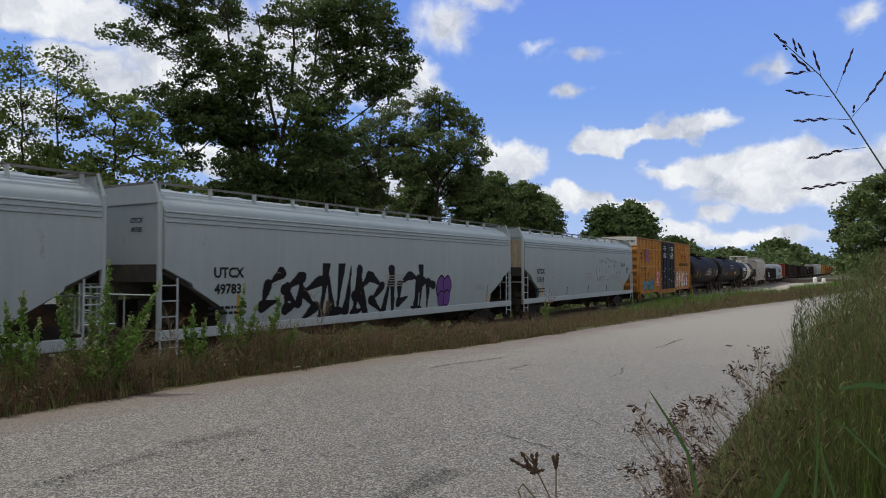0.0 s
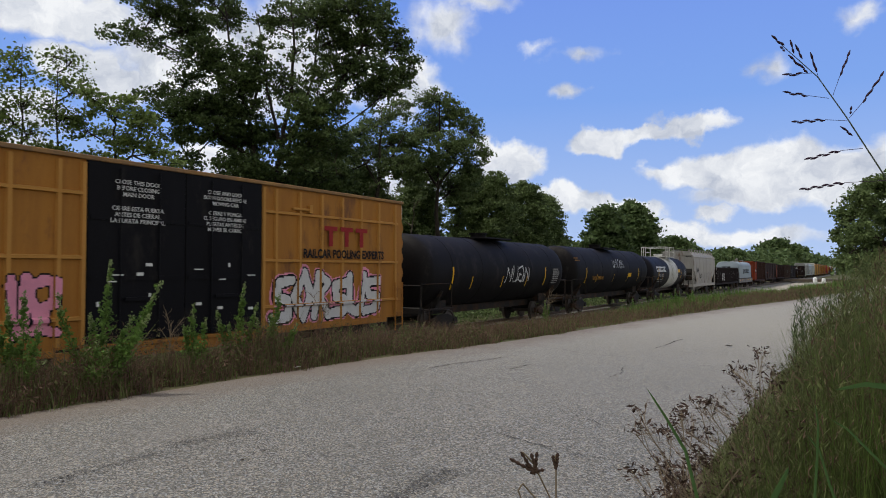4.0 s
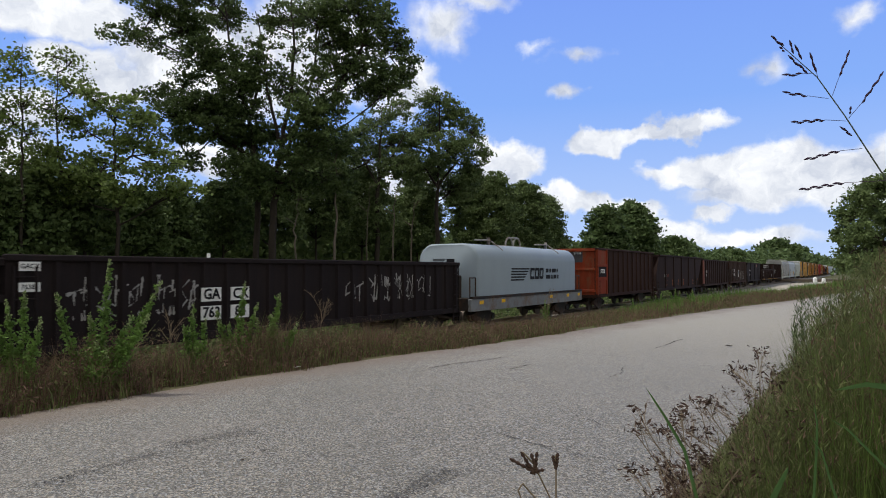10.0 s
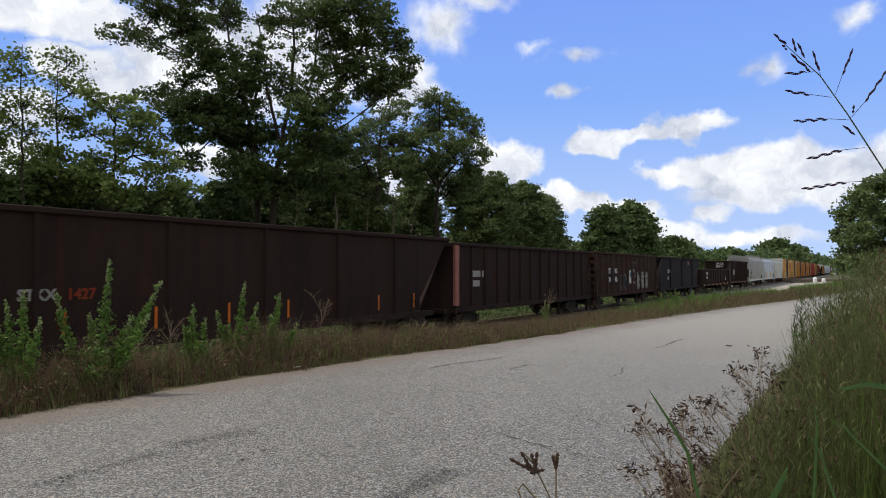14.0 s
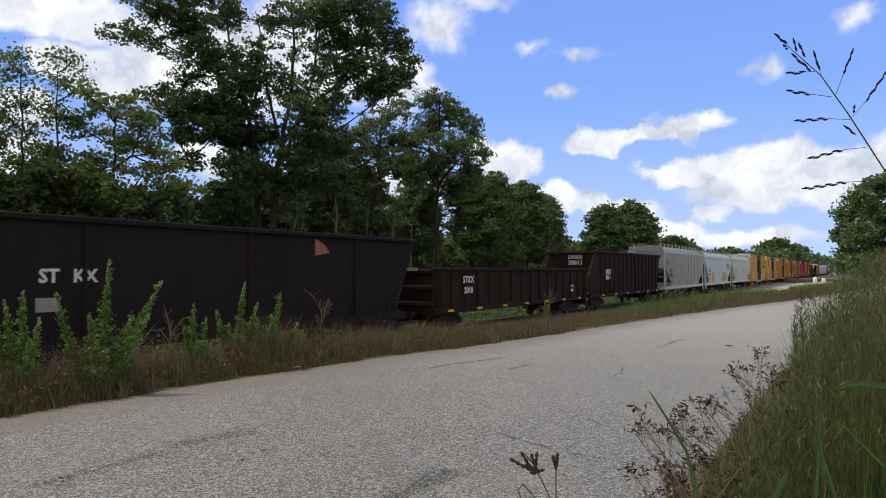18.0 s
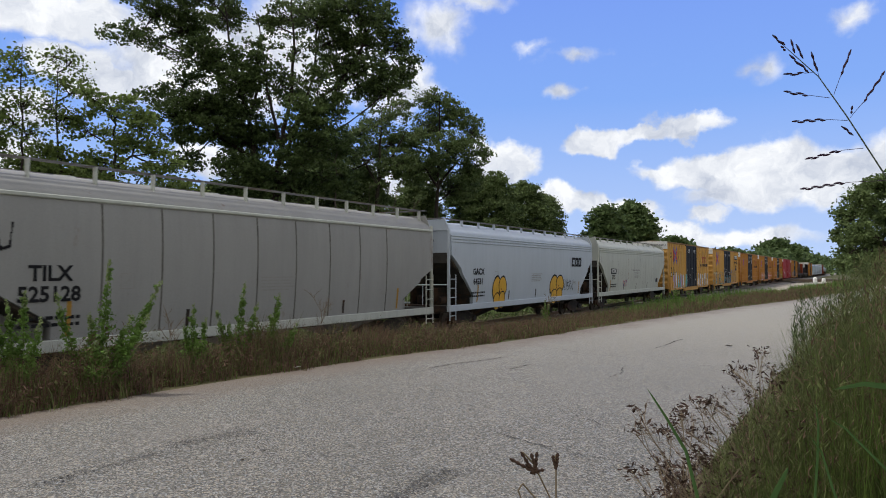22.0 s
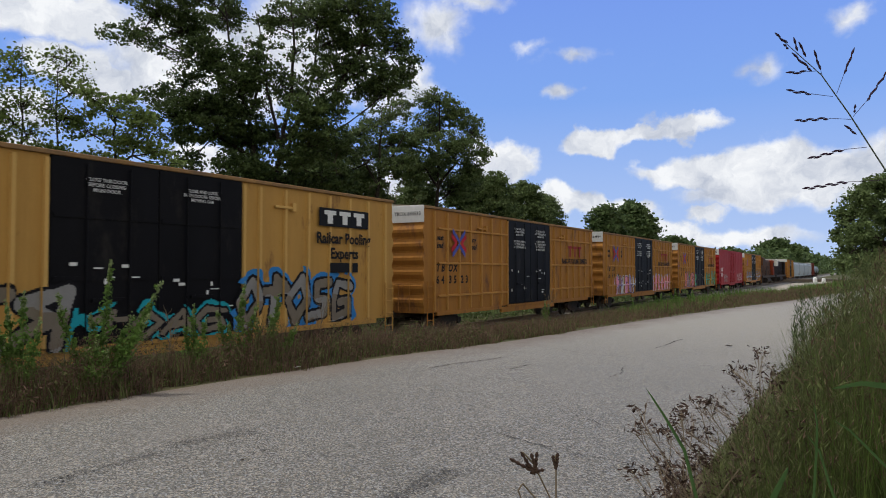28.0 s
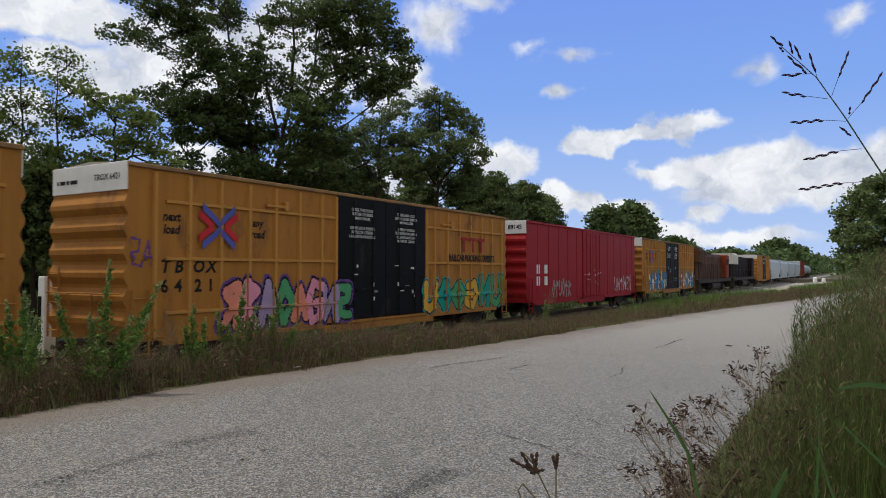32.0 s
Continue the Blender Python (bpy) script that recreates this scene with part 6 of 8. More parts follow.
def owner_words(car, surf, d1, h, red):
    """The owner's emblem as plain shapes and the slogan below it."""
    y = (d1 + h) / 2 + 0.2
    x = 1.53
    if red:
        for dy in (-0.75, 0.0, 0.75):
            bm = bmesh.new()
            box(bm, x, x + 0.004, y + dy - 0.3, y + dy + 0.3, 3.72, 3.85)
            box(bm, x, x + 0.004, y + dy - 0.09, y + dy + 0.09, 3.25, 3.72)
            part("owner_emblem", bm, mat("emblem_red", (0.3, 0.03, 0.03), 0.6), car)
        words("slogan", "RAILCAR POOLING EXPERTS", 0.36, M_INK, car, side_pose(x, y, 3.0), squeeze=0.85)
    else:
        y += 0.55
        bm = bmesh.new()
        box(bm, x, x + 0.004, y - 1.2, y + 1.2, 3.85, 4.4)
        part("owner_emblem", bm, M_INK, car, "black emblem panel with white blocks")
        for dy in (-0.7, 0.0, 0.7):
            bm = bmesh.new()
            box(bm, x + 0.004, x + 0.008, y + dy - 0.27, y + dy + 0.27, 4.2, 4.33)
            box(bm, x + 0.004, x + 0.008, y + dy - 0.12, y + dy + 0.12, 3.93, 4.2)
            part("owner_emblem", bm, M_WHITE, car)
        words("slogan", "Railcar Pooling\nExperts", 0.46, M_INK, car, side_pose(x, y, 3.25), squeeze=0.95)
        bars("web_address", car, x, y - 0.7, 2.75, 1, 1.4, 0.3, 0.1, M_INK, 2)


build_train()


# ---------------------------------------------------------------- sky backdrop with clouds
CLOUDS, SWAY = [], []
FOCUS = 784 / math.tan(radians(65.4 / 2))
C31, S31 = math.cos(radians(YAW)), math.sin(radians(YAW))


def bearing(px, py):
    """Azimuth from the camera's axis and elevation, in degrees, of a direction given on a flat picture plane."""
    u, v = (px - 784) / FOCUS, (441 - py) / FOCUS
    cp, sp = math.cos(radians(PITCH)), math.sin(radians(PITCH))
    ahead, up = cp - v * sp, sp + v * cp
    return math.degrees(math.atan2(u, ahead)), math.degrees(math.atan2(up, math.hypot(u, ahead)))


def spot(px, lateral):
    """The place at that lateral distance left of the camera that lies in a direction."""
    w = FOCUS / C31 ** 2 * lateral / (1517 - px)
    return -lateral, w - lateral * S31 / C31


def view_point(px, py, depth):
    """A place in the air at a depth ahead, in a direction."""
    a, e = bearing(px, py)
    xr = math.tan(radians(a)) * depth
    return Vector((xr * C31 - depth * S31, depth * C31 + xr * S31, 2.0 + math.tan(radians(e)) * math.hypot(depth, xr)))


def cloud_material():
    m = bpy.data.materials.new("sky_with_clouds")
    m.use_nodes = True
    nt = m.node_tree
    n, l = nt.nodes, nt.links
    n.remove(n["Principled BSDF"])
    uv = n.new("ShaderNodeUVMap")

    def math_node(op, a, b=None, clamp=False):
        q = n.new("ShaderNodeMath")
        q.operation, q.use_clamp = op, clamp
        for i, v in enumerate((a, b)):
            if v is None:
                continue
            if isinstance(v, (int, float)):
                q.inputs[i].default_value = v
            else:
                l.new(v, q.inputs[i])
        return q.outputs[0]

    def noise_of(scale, detail, rough, vec, size="Fac"):
        t = n.new("ShaderNodeTexNoise")
        t.inputs["Scale"].default_value, t.inputs["Detail"].default_value, t.inputs["Roughness"].default_value = scale, detail, rough
        l.new(vec, t.inputs["Vector"])
        return t.outputs[size]

    warp = n.new("ShaderNodeVectorMath")
    warp.operation = "MULTIPLY_ADD"
    sub = n.new("ShaderNodeVectorMath")
    sub.operation = "SUBTRACT"
    l.new(noise_of(0.3, 6, 0.56, uv.outputs[0], "Color"), sub.inputs[0])
    sub.inputs[1].default_value = (0.5, 0.5, 0.5)
    l.new(sub.outputs[0], warp.inputs[0])
    warp.inputs[1].default_value = (5.2, 3.6, 0)
    l.new(uv.outputs[0], warp.inputs[2])
    # middle, half sizes and weight of each cloud
    rows = ((1395, 285, 120, 42, 1.0), (1290, 300, 130, 34, 0.95), (1480, 305, 110, 55, 1.0), (1580, 300, 90, 70, 1.0), (1350, 335, 150, 34, 0.95), (1185, 300, 60, 14, 0.6),
            (1215, 226, 78, 24, 0.95), (1068, 254, 62, 24, 0.95), (1140, 242, 60, 16, 0.8), (905, 288, 62, 36, 1.0), (866, 262, 40, 26, 0.9), (990, 352, 52, 24, 1.0),
            (1065, 362, 70, 24, 1.0), (1140, 374, 52, 24, 1.0), (1265, 373, 40, 17, 0.8), (1210, 410, 70, 26, 0.9), (1330, 420, 160, 24, 0.7), (1012, 160, 44, 16, 0.42),
            (1020, 98, 70, 18, 0.33), (955, 76, 40, 18, 0.3), (785, 50, 80, 60, 0.5), (850, 5, 80, 26, 0.42), (1368, 112, 55, 36, 0.4), (130, 108, 90, 46, 1.0),
            (215, 150, 90, 36, 0.85), (60, 12, 230, 52, 0.95), (55, 195, 80, 40, 0.9), (20, 275, 90, 50, 0.9), (380, 110, 190, 110, 1.0), (560, 90, 150, 110, 0.95), (720, 150, 70, 60, 0.8),
            (390, 280, 80, 40, 0.8), (640, 330, 200, 50, 0.8), (1540, 20, 60, 30, 0.4))
    total = None
    for px, py, rx, ry, wgt in rows:
        az, el = bearing(px, py)
        dx, dy = abs(bearing(px + rx, py)[0] - az), abs(bearing(px, py - ry)[1] - el)
        mp = n.new("ShaderNodeVectorMath")
        mp.operation = "SUBTRACT"
        l.new(warp.outputs[0], mp.inputs[0])
        mp.inputs[1].default_value = (az, el, 0)
        dv = n.new("ShaderNodeVectorMath")
        dv.operation = "DIVIDE"
        l.new(mp.outputs[0], dv.inputs[0])
        dv.inputs[1].default_value = (dx * 1.25, dy * 1.25, 1)
        ln = n.new("ShaderNodeVectorMath")
        ln.operation = "LENGTH"
        l.new(dv.outputs[0], ln.inputs[0])
        g = math_node("MULTIPLY", math_node("SUBTRACT", 1.0, ln.outputs["Value"], True), wgt * 1.9)
        total = g if total is None else math_node("MAXIMUM", total, g)
    wisp = noise_of(0.32, 5, 0.55, uv.outputs[0])
    dens = math_node("ADD", total, math_node("MULTIPLY", math_node("SUBTRACT", wisp, 0.5), 0.9))
    mask = n.new("ShaderNodeMapRange")
    mask.interpolation_type = "SMOOTHSTEP"
    mask.inputs["From Min"].default_value, mask.inputs["From Max"].default_value = 0.14, 0.82
    l.new(dens, mask.inputs[0])
    # blue that pales towards the horizon
    sepuv = n.new("ShaderNodeSeparateXYZ")
    l.new(uv.outputs[0], sepuv.inputs[0])
    ramp = n.new("ShaderNodeValToRGB")
    el = math_node("DIVIDE", sepuv.outputs[1], 30.0, True)
    l.new(el, ramp.inputs[0])
    ramp.color_ramp.elements[0].color, ramp.color_ramp.elements[1].color = (0.48, 0.62, 0.9, 1), (0.15, 0.265, 0.82, 1)
    e = ramp.color_ramp.elements.new(0.45)
    e.color = (0.222, 0.4, 0.87, 1)
    shade = n.new("ShaderNodeValToRGB")
    shade.color_ramp.elements[0].position, shade.color_ramp.elements[0].color = 0.35, (0.50, 0.55, 0.66, 1)
    shade.color_ramp.elements[1].position, shade.color_ramp.elements[1].color = 0.6, (0.92, 0.94, 0.97, 1)
    l.new(noise_of(0.22, 6, 0.6, warp.outputs[0]), shade.inputs[0])
    mix = n.new("ShaderNodeMix")
    mix.data_type = "RGBA"
    l.new(mask.outputs[0], mix.inputs["Factor"])
    l.new(ramp.outputs[0], mix.inputs[6]), l.new(shade.outputs[0], mix.inputs[7])
    em = n.new("ShaderNodeEmission")
    l.new(mix.outputs[2], em.inputs[0])
    em.inputs[1].default_value = 1.0
    l.new(em.outputs[0], n["Material Output"].inputs[0])
    return m


def build_sky():
    azs, els = np.arange(-62, 62.1, 2.0), np.arange(-3, 45.1, 2.0)
    verts, faces, uvs, R = [], [], [], 3200.0
    for e in els:
        for a in azs:
            t = radians(a - YAW)
            verts.append((R * math.cos(radians(e)) * math.sin(t), R * math.cos(radians(e)) * math.cos(t), 2 + R * math.sin(radians(e))))
            uvs.append((a, e))
    w = len(azs)
    faces = [(j * w + i, j * w + i + 1, j * w + w + i + 1, j * w + w + i) for j in range(len(els) - 1) for i in range(w - 1)]
    ob = quick("backdrop", verts, faces, cloud_material())
    lay = ob.data.uv_layers.new(name="UVMap")
    lay.data.foreach_set("uv", [c for p in ob.data.polygons for v in p.vertices for c in uvs[v]])
    tagged(ob, "blue sky with drifting white cumulus clouds", "sky", kind="structure")
    CLOUDS.append(ob)


build_sky()


# ---------------------------------------------------------------- trees
def leaf_mat(name, color, trans=0.35, vary=0.35):
    return mat(name, color, 0.55, 0, 0.18, 0.6, 0.0, 8, spec=0.1, island=vary, trans=trans)


M_LEAF = leaf_mat("tree_leaf", (0.085, 0.122, 0.043), 0.25, 0.4)
M_LEAF2 = leaf_mat("tree_leaf_light", (0.135, 0.185, 0.055), 0.35)
M_LEAF3 = leaf_mat("tree_leaf_dark", (0.125, 0.17, 0.065), 0.32, 0.4)
M_LEAFSUN = leaf_mat("far_tree_leaf", (0.1, 0.145, 0.055), 0.3)
M_BARK = mat("tree_bark", (0.045, 0.037, 0.03), 0.9, 0, 0.3, 3, 0.25, 18, (1, 1, 0.25))
M_BARKPALE = mat("pale_bark", (0.12, 0.1, 0.078), 0.9, 0, 0.3, 3, 0.2, 18, (1, 1, 0.25))


def leaves_mesh(name, centres, size, rng, material, parent=None, label="", droop=0.0, long=1.0):
    """Folded leaf pairs: four corners each, turned at random."""
    c = np.asarray(centres, float)
    N = len(c)
    a = rng.normal(size=(N, 3))
    a[:, 2] = a[:, 2] * 0.7 - droop
    a /= np.linalg.norm(a, axis=1)[:, None]
    b = np.cross(a, rng.normal(size=(N, 3)))
    b /= np.linalg.norm(b, axis=1)[:, None]
    nrm = np.cross(a, b)
    s = size * rng.uniform(0.6, 1.35, N)[:, None]
    v = np.empty((N, 4, 3))
    v[:, 0], v[:, 1] = c - a * s * long * 0.6, c + b * s * 0.42 + nrm * s * 0.12
    v[:, 2], v[:, 3] = c + a * s * long * 0.6, c - b * s * 0.42 + nrm * s * 0.12
    me = bpy.data.meshes.new(name)
    me.vertices.add(N * 4)
    me.vertices.foreach_set("co", v.reshape(-1))
    me.loops.add(N * 6)
    me.polygons.add(N * 2)
    k = (np.arange(N) * 4)[:, None]
    me.loops.foreach_set("vertex_index", (k + np.array([0, 1, 2, 0, 2, 3])).reshape(-1))
    me.polygons.foreach_set("loop_start", np.arange(N * 2) * 3)
    me.update(calc_edges=True)
    return mesh_part(name, me, material, parent, label)


class Wood:
    """Branches as tapered tubes, gathered as plain lists."""

    def __init__(self):
        self.v, self.f = [], []

    def tube(self, pts, r0, r1, n=5):
        k, m = len(self.v), len(pts)
        for i, p in enumerate(pts):
            d = (pts[min(i + 1, m - 1)] - pts[max(i - 1, 0)]).normalized()
            s = d.cross(Vector((0.31, 0.95, 0.05))).normalized()
            u = d.cross(s)
            r = r0 + (r1 - r0) * i / (m - 1)
            for j in range(n):
                a = 2 * math.pi * j / n
                self.v.append(tuple(p + (s * math.cos(a) + u * math.sin(a)) * r))
        for i in range(m - 1):
            for j in range(n):
                q = k + i * n
                self.f.append((q + j, q + (j + 1) % n, q + n + (j + 1) % n, q + n + j))

    def mesh(self, name):
        me = bpy.data.meshes.new(name)
        me.from_pydata(self.v, [], self.f)
        me.polygons.foreach_set("use_smooth", [True] * len(self.f))
        return me


def bough_tree(label, stems, boughs, seed, leaf, size=0.14, clump=0.2, per=30, trunk_r=0.22, bark=None, group="trees behind the railway", dense=1.0):
    """Stems as lists of places, and boughs (place, half width, half height, density): each bough is a limb with twigs that end in clumps of leaves."""
    rnd, rng = random.Random(seed), np.random.default_rng(seed)
    foot = Vector(stems[0][0])
    t = thing("tree", label, "tree", group)
    t.location = (foot.x, foot.y, ground_z(foot.x, foot.y) - 0.05)
    org = Vector(t.location)
    wood, cen = Wood(), []
    walkpts = []
    for k, st in enumerate(stems):
        pts = [Vector(p) - org for p in st]
        fine = []
        for a, b in zip(pts, pts[1:]):
            fine += [a.lerp(b, f) + Vector((rnd.gauss(0, 0.05), rnd.gauss(0, 0.05), 0)) * (f > 0) for f in (0, 0.25, 0.5, 0.75)]
        fine.append(pts[-1])
        wood.tube(fine, trunk_r * (1.0 if k == 0 else 0.5), trunk_r * 0.1, 8)
        walkpts += fine[len(fine) // 4 if k == 0 else 2:]
    for c, rx, rz, den in boughs:
        c = Vector(c) - org
        best = min(walkpts, key=lambda p: (p - c).length + 0.9 * abs((c.z - p.z) - 0.55 * math.hypot(c.x - p.x, c.y - p.y)))
        d = c - best
        mid = best + d * 0.5 + Vector((rnd.gauss(0, 0.08), rnd.gauss(0, 0.08), -0.06)) * d.length
        limb = [best * (1 - f) ** 2 + mid * 2 * f * (1 - f) + c * f * f for f in (0, 0.25, 0.5, 0.75, 1.0)]
        r = min(trunk_r * 0.4, 0.018 + 0.014 * d.length)
        wood.tube(limb, r, 0.016, 5)
        n = max(4, int(5.6 * math.pi * rx * rz * den * den * dense / (0.5 * size * size) / per))
        for _ in range(n):
            q = Vector((rnd.gauss(0, 1), rnd.gauss(0, 1), rnd.gauss(0, 1))).normalized() * rnd.random() ** 0.4
            e = c + Vector((q.x * rx, q.y * rx, q.z * rz))
            f = rnd.uniform(0.4, 1.0)
            i = min(3, int(f * 4))
            o = limb[i].lerp(limb[i + 1], f * 4 - i)
            wood.tube([o, e], 0.013, 0.006, 3)
            kk = int(per * rnd.uniform(0.5, 1.4))
            g = rng.normal(size=(kk, 3)) * np.array([clump, clump, clump * 0.5]) * rnd.uniform(0.6, 1.15)
            cen.append(np.array(tuple(e)) + g)
    mesh_part("trunk", wood.mesh("trunk"), bark or M_BARK, t, "dark trunk with spreading limbs")
    leaves_mesh("crown", np.concatenate(cen), size, rng, leaf, t)
    return t


def seen_tree(label, px, lat, stems, boughs, seed, leaf, reach=110, spread=0.8, **more):
    """A tree whose stems and boughs are given by directions, at the distance of its foot."""
    rnd = random.Random(seed)
    x, y = spot(px, lat)
    depth = -x * S31 + y * C31
    k = depth / FOCUS
    lines = [[(x, y, ground_z(x, y))] + [view_point(a, b, depth) for a, b in stems[0]]]
    lines += [[view_point(a, b, depth + (rnd.uniform(-0.3, 0.3) if i else 0)) for i, (a, b) in enumerate(st)] for st in stems[1:]]
    masses = []
    for bx, by, rx, rz, den in boughs:
        off = rnd.uniform(-1, 1) * spread * reach * k * math.sqrt(max(0.1, 1 - ((bx - px) / (reach * 1.6)) ** 2))
        masses.append((view_point(bx, by, depth + off), rx * k, rz * k, den))
    return bough_tree(label, lines, masses, seed, leaf, **more)


def round_tree(label, px, lat, top, bottom, wide, seed, leaf, n=26, **more):
    """A dense rounded crown: boughs over an uneven dome."""
    rnd = random.Random(seed)
    x, y = spot(px, lat)
    depth = -x * S31 + y * C31
    k = depth / FOCUS
    g = ground_z(x, y)
    zt, zb, rr = 2.0 + (478 - top) * k, max(g + 0.6, 2.0 + (478 - bottom) * k), wide * k
    masses = []
    for i in range(n):
        f = (i + 0.5) / n
        az = i * 2.4 + rnd.uniform(-0.3, 0.3)
        z = zb + (zt - zb) * f
        ring = rr * (1 - max(0, (f - 0.3) / 0.75) ** 2.2) * rnd.uniform(0.62, 1.0)
        s = rr * rnd.uniform(0.32, 0.48)
        masses.append(((x + ring * 0.8 * math.cos(az), y + ring * 0.8 * math.sin(az), z - s * 0.3), s, s * 0.75, 1.0))
    lean = Vector((rnd.uniform(-0.1, 0.1), rnd.uniform(-0.1, 0.1), 0)) * rr
    stems = [[(x, y, g), (x + lean.x, y + lean.y, (g + zb) / 2 + 0.3), (x, y, zb + (zt - zb) * 0.8)]]
    stems += [[(x, y, zb), (x + rr * 0.4 * math.cos(a), y + rr * 0.4 * math.sin(a), zb + (zt - zb) * 0.6)] for a in (0.4, 2.5, 4.6)]
    return bough_tree(label, stems, masses, seed, leaf, **more)


def verge_tree():
    """The wide tree that stands on the near side of the road."""
    rnd = random.Random(401)
    x, y = 3.0, 31.0
    depth = -x * S31 + y * C31
    k = depth / FOCUS
    masses = []
    for bx, by, rx, rz in ((1552, 330, 26, 20), (1520, 350, 24, 20), (1590, 325, 40, 26), (1500, 380, 20, 20), (1545, 372, 30, 24), (1580, 385, 40, 30), (1492, 412, 18, 20), (1520, 414, 26, 24), (1560, 430, 36, 28), (1620, 370, 44, 40), (1640, 440, 50, 40), (1510, 444, 24, 16), (1496, 466, 22, 16), (1535, 470, 34, 22), (1580, 480, 40, 24)):
        masses.append((view_point(bx, by, depth + rnd.uniform(-1.5, 1.5)), rx * k, rz * k, 1.3))
    stems = [[(x, y, ground_z(x, y)), view_point(1590, 440, depth), view_point(1580, 350, depth)], [view_point(1590, 440, depth), view_point(1510, 400, depth)]]
    bough_tree("wide dark leafy tree overhanging the asphalt road", stems, masses, 401, M_LEAF3, size=0.1, clump=0.15, per=30, trunk_r=0.14, group="")


def build_trees():
    dark = "tall broadleaf tree with dark leafy crown behind the track"
    airy = "slender young tree with thin sparse foliage"
    sunny = "rounded sunlit green tree beside the far track"
    # two great trees that share the sky above the train
    seen_tree("tall tree with layered level branches and dark leaves", 452, 28,
              [[(456, 330), (440, 210), (412, 100), (392, -30)], [(440, 210), (470, 120), (452, 20)], [(430, 160), (350, 110), (250, 60)], [(452, 280), (380, 240), (280, 175)]],
              ((222, 58, 46, 20, 0.75), (285, 14, 58, 26, 0.9), (262, 72, 34, 16, 0.7), (335, 48, 56, 30, 0.95), (372, 100, 56, 36, 1.0), (404, 24, 44, 32, 0.95), (350, -20, 60, 26, 1.0), (300, 96, 32, 13, 0.5),
               (418, 142, 44, 28, 1.0), (286, 168, 46, 20, 0.85), (338, 190, 58, 28, 1.0), (404, 196, 70, 32, 1.1), (376, 232, 62, 22, 1.0), (436, 250, 50, 32, 1.1), (336, 284, 26, 20, 0.9), (432, 300, 52, 32, 1.1), (316, 240, 40, 18, 0.9), (330, 140, 40, 16, 0.7), (300, 205, 40, 16, 0.8)), 101, M_LEAF, 120, trunk_r=0.2, dense=1.15)
    seen_tree("tall open vase-shaped tree with dark spreading limbs", 484, 26.5,
              [[(484, 380), (492, 310), (500, 250), (516, 160), (520, 60), (516, -30)], [(498, 262), (478, 180), (462, 90)], [(496, 290), (530, 215), (556, 120), (575, -20)], [(500, 255), (545, 190), (600, 150), (690, 100)], [(510, 235), (590, 170), (650, 60), (680, -20)],
               [(490, 330), (560, 260), (640, 200)]],
              ((512, 34, 52, 30, 0.8), (462, 70, 28, 24, 0.55), (566, 22, 52, 28, 0.95), (626, 14, 58, 32, 1.0), (676, 32, 32, 30, 0.95), (648, 74, 54, 28, 1.0), (586, 74, 50, 30, 0.9), (526, 90, 46, 32, 0.45), (606, 120, 54, 28, 1.0),
               (684, 120, 32, 26, 0.9), (715, 134, 26, 22, 0.8), (566, 142, 46, 22, 0.75), (492, 128, 32, 26, 0.4), (466, 182, 32, 26, 0.4), (648, 162, 52, 24, 0.95), (586, 190, 40, 26, 0.9), (540, 204, 42, 32, 0.9), (452, 118, 34, 40, 0.9), (480, 40, 30, 30, 0.6), (500, 150, 34, 30, 0.75), (702, 76, 34, 26, 0.9), (728, 108, 24, 20, 0.85), (690, 150, 40, 22, 0.9), (520, 170, 40, 26, 0.8),
               (562, 240, 52, 30, 1.0), (518, 276, 44, 30, 1.0), (606, 262, 46, 28, 1.0), (478, 236, 36, 28, 0.9), (456, 330, 50, 30, 1.0), (530, 330, 50, 30, 1.0), (590, 316, 44, 28, 1.0)), 102, M_LEAF, 140, trunk_r=0.23, dense=1.1)
    # fringe of bright layered foliage beside them
    seen_tree("spreading tree with layered sunlit green foliage", 205, 25, [[(210, 400), (200, 300), (205, 220), (190, 165)], [(204, 300), (250, 250), (290, 205)], [(202, 330), (140, 290), (90, 270)]],
              ((202, 192, 54, 22, 0.9), (168, 174, 32, 16, 0.6), (148, 228, 46, 20, 0.8), (256, 214, 38, 22, 0.85), (222, 250, 52, 20, 0.95), (188, 284, 52, 18, 0.9), (276, 268, 32, 18, 0.9), (82, 270, 38, 20, 0.95), (110, 302, 52, 24, 1.0), (40, 292, 34, 24, 0.9),
               (296, 296, 32, 18, 0.9), (254, 304, 38, 18, 0.8), (168, 322, 46, 20, 0.9), (220, 340, 44, 22, 1.0), (310, 332, 44, 20, 1.0), (120, 344, 50, 24, 1.0), (50, 340, 50, 26, 1.0)), 103, M_LEAF2, 110, size=0.125, trunk_r=0.1)
    for k, (px, lat, boughs) in enumerate(((38, 26, ((28, 96, 34, 18, 0.35), (12, 122, 28, 24, 0.35), (46, 136, 28, 24, 0.3), (40, 182, 34, 24, 0.35), (16, 210, 32, 26, 0.4), (56, 232, 30, 24, 0.4))),
                                           (102, 26.5, ((94, 100, 28, 18, 0.35), (128, 108, 26, 18, 0.35), (108, 142, 34, 24, 0.35), (136, 156, 32, 22, 0.4), (88, 188, 34, 26, 0.35), (118, 210, 34, 24, 0.45))),
                                           (-40, 26.5, ((-30, 100, 40, 24, 0.4), (-20, 150, 40, 28, 0.4), (-44, 200, 44, 30, 0.5), (-20, 250, 40, 26, 0.6))))):
        seen_tree(airy, px, lat, [[(px, 380), (px + 3, 280), (px - 2, 180), (px + 2, 78)]], boughs, 110 + k, M_LEAF2, 40, size=0.11, clump=0.24, per=12, dense=2.2, trunk_r=0.07)
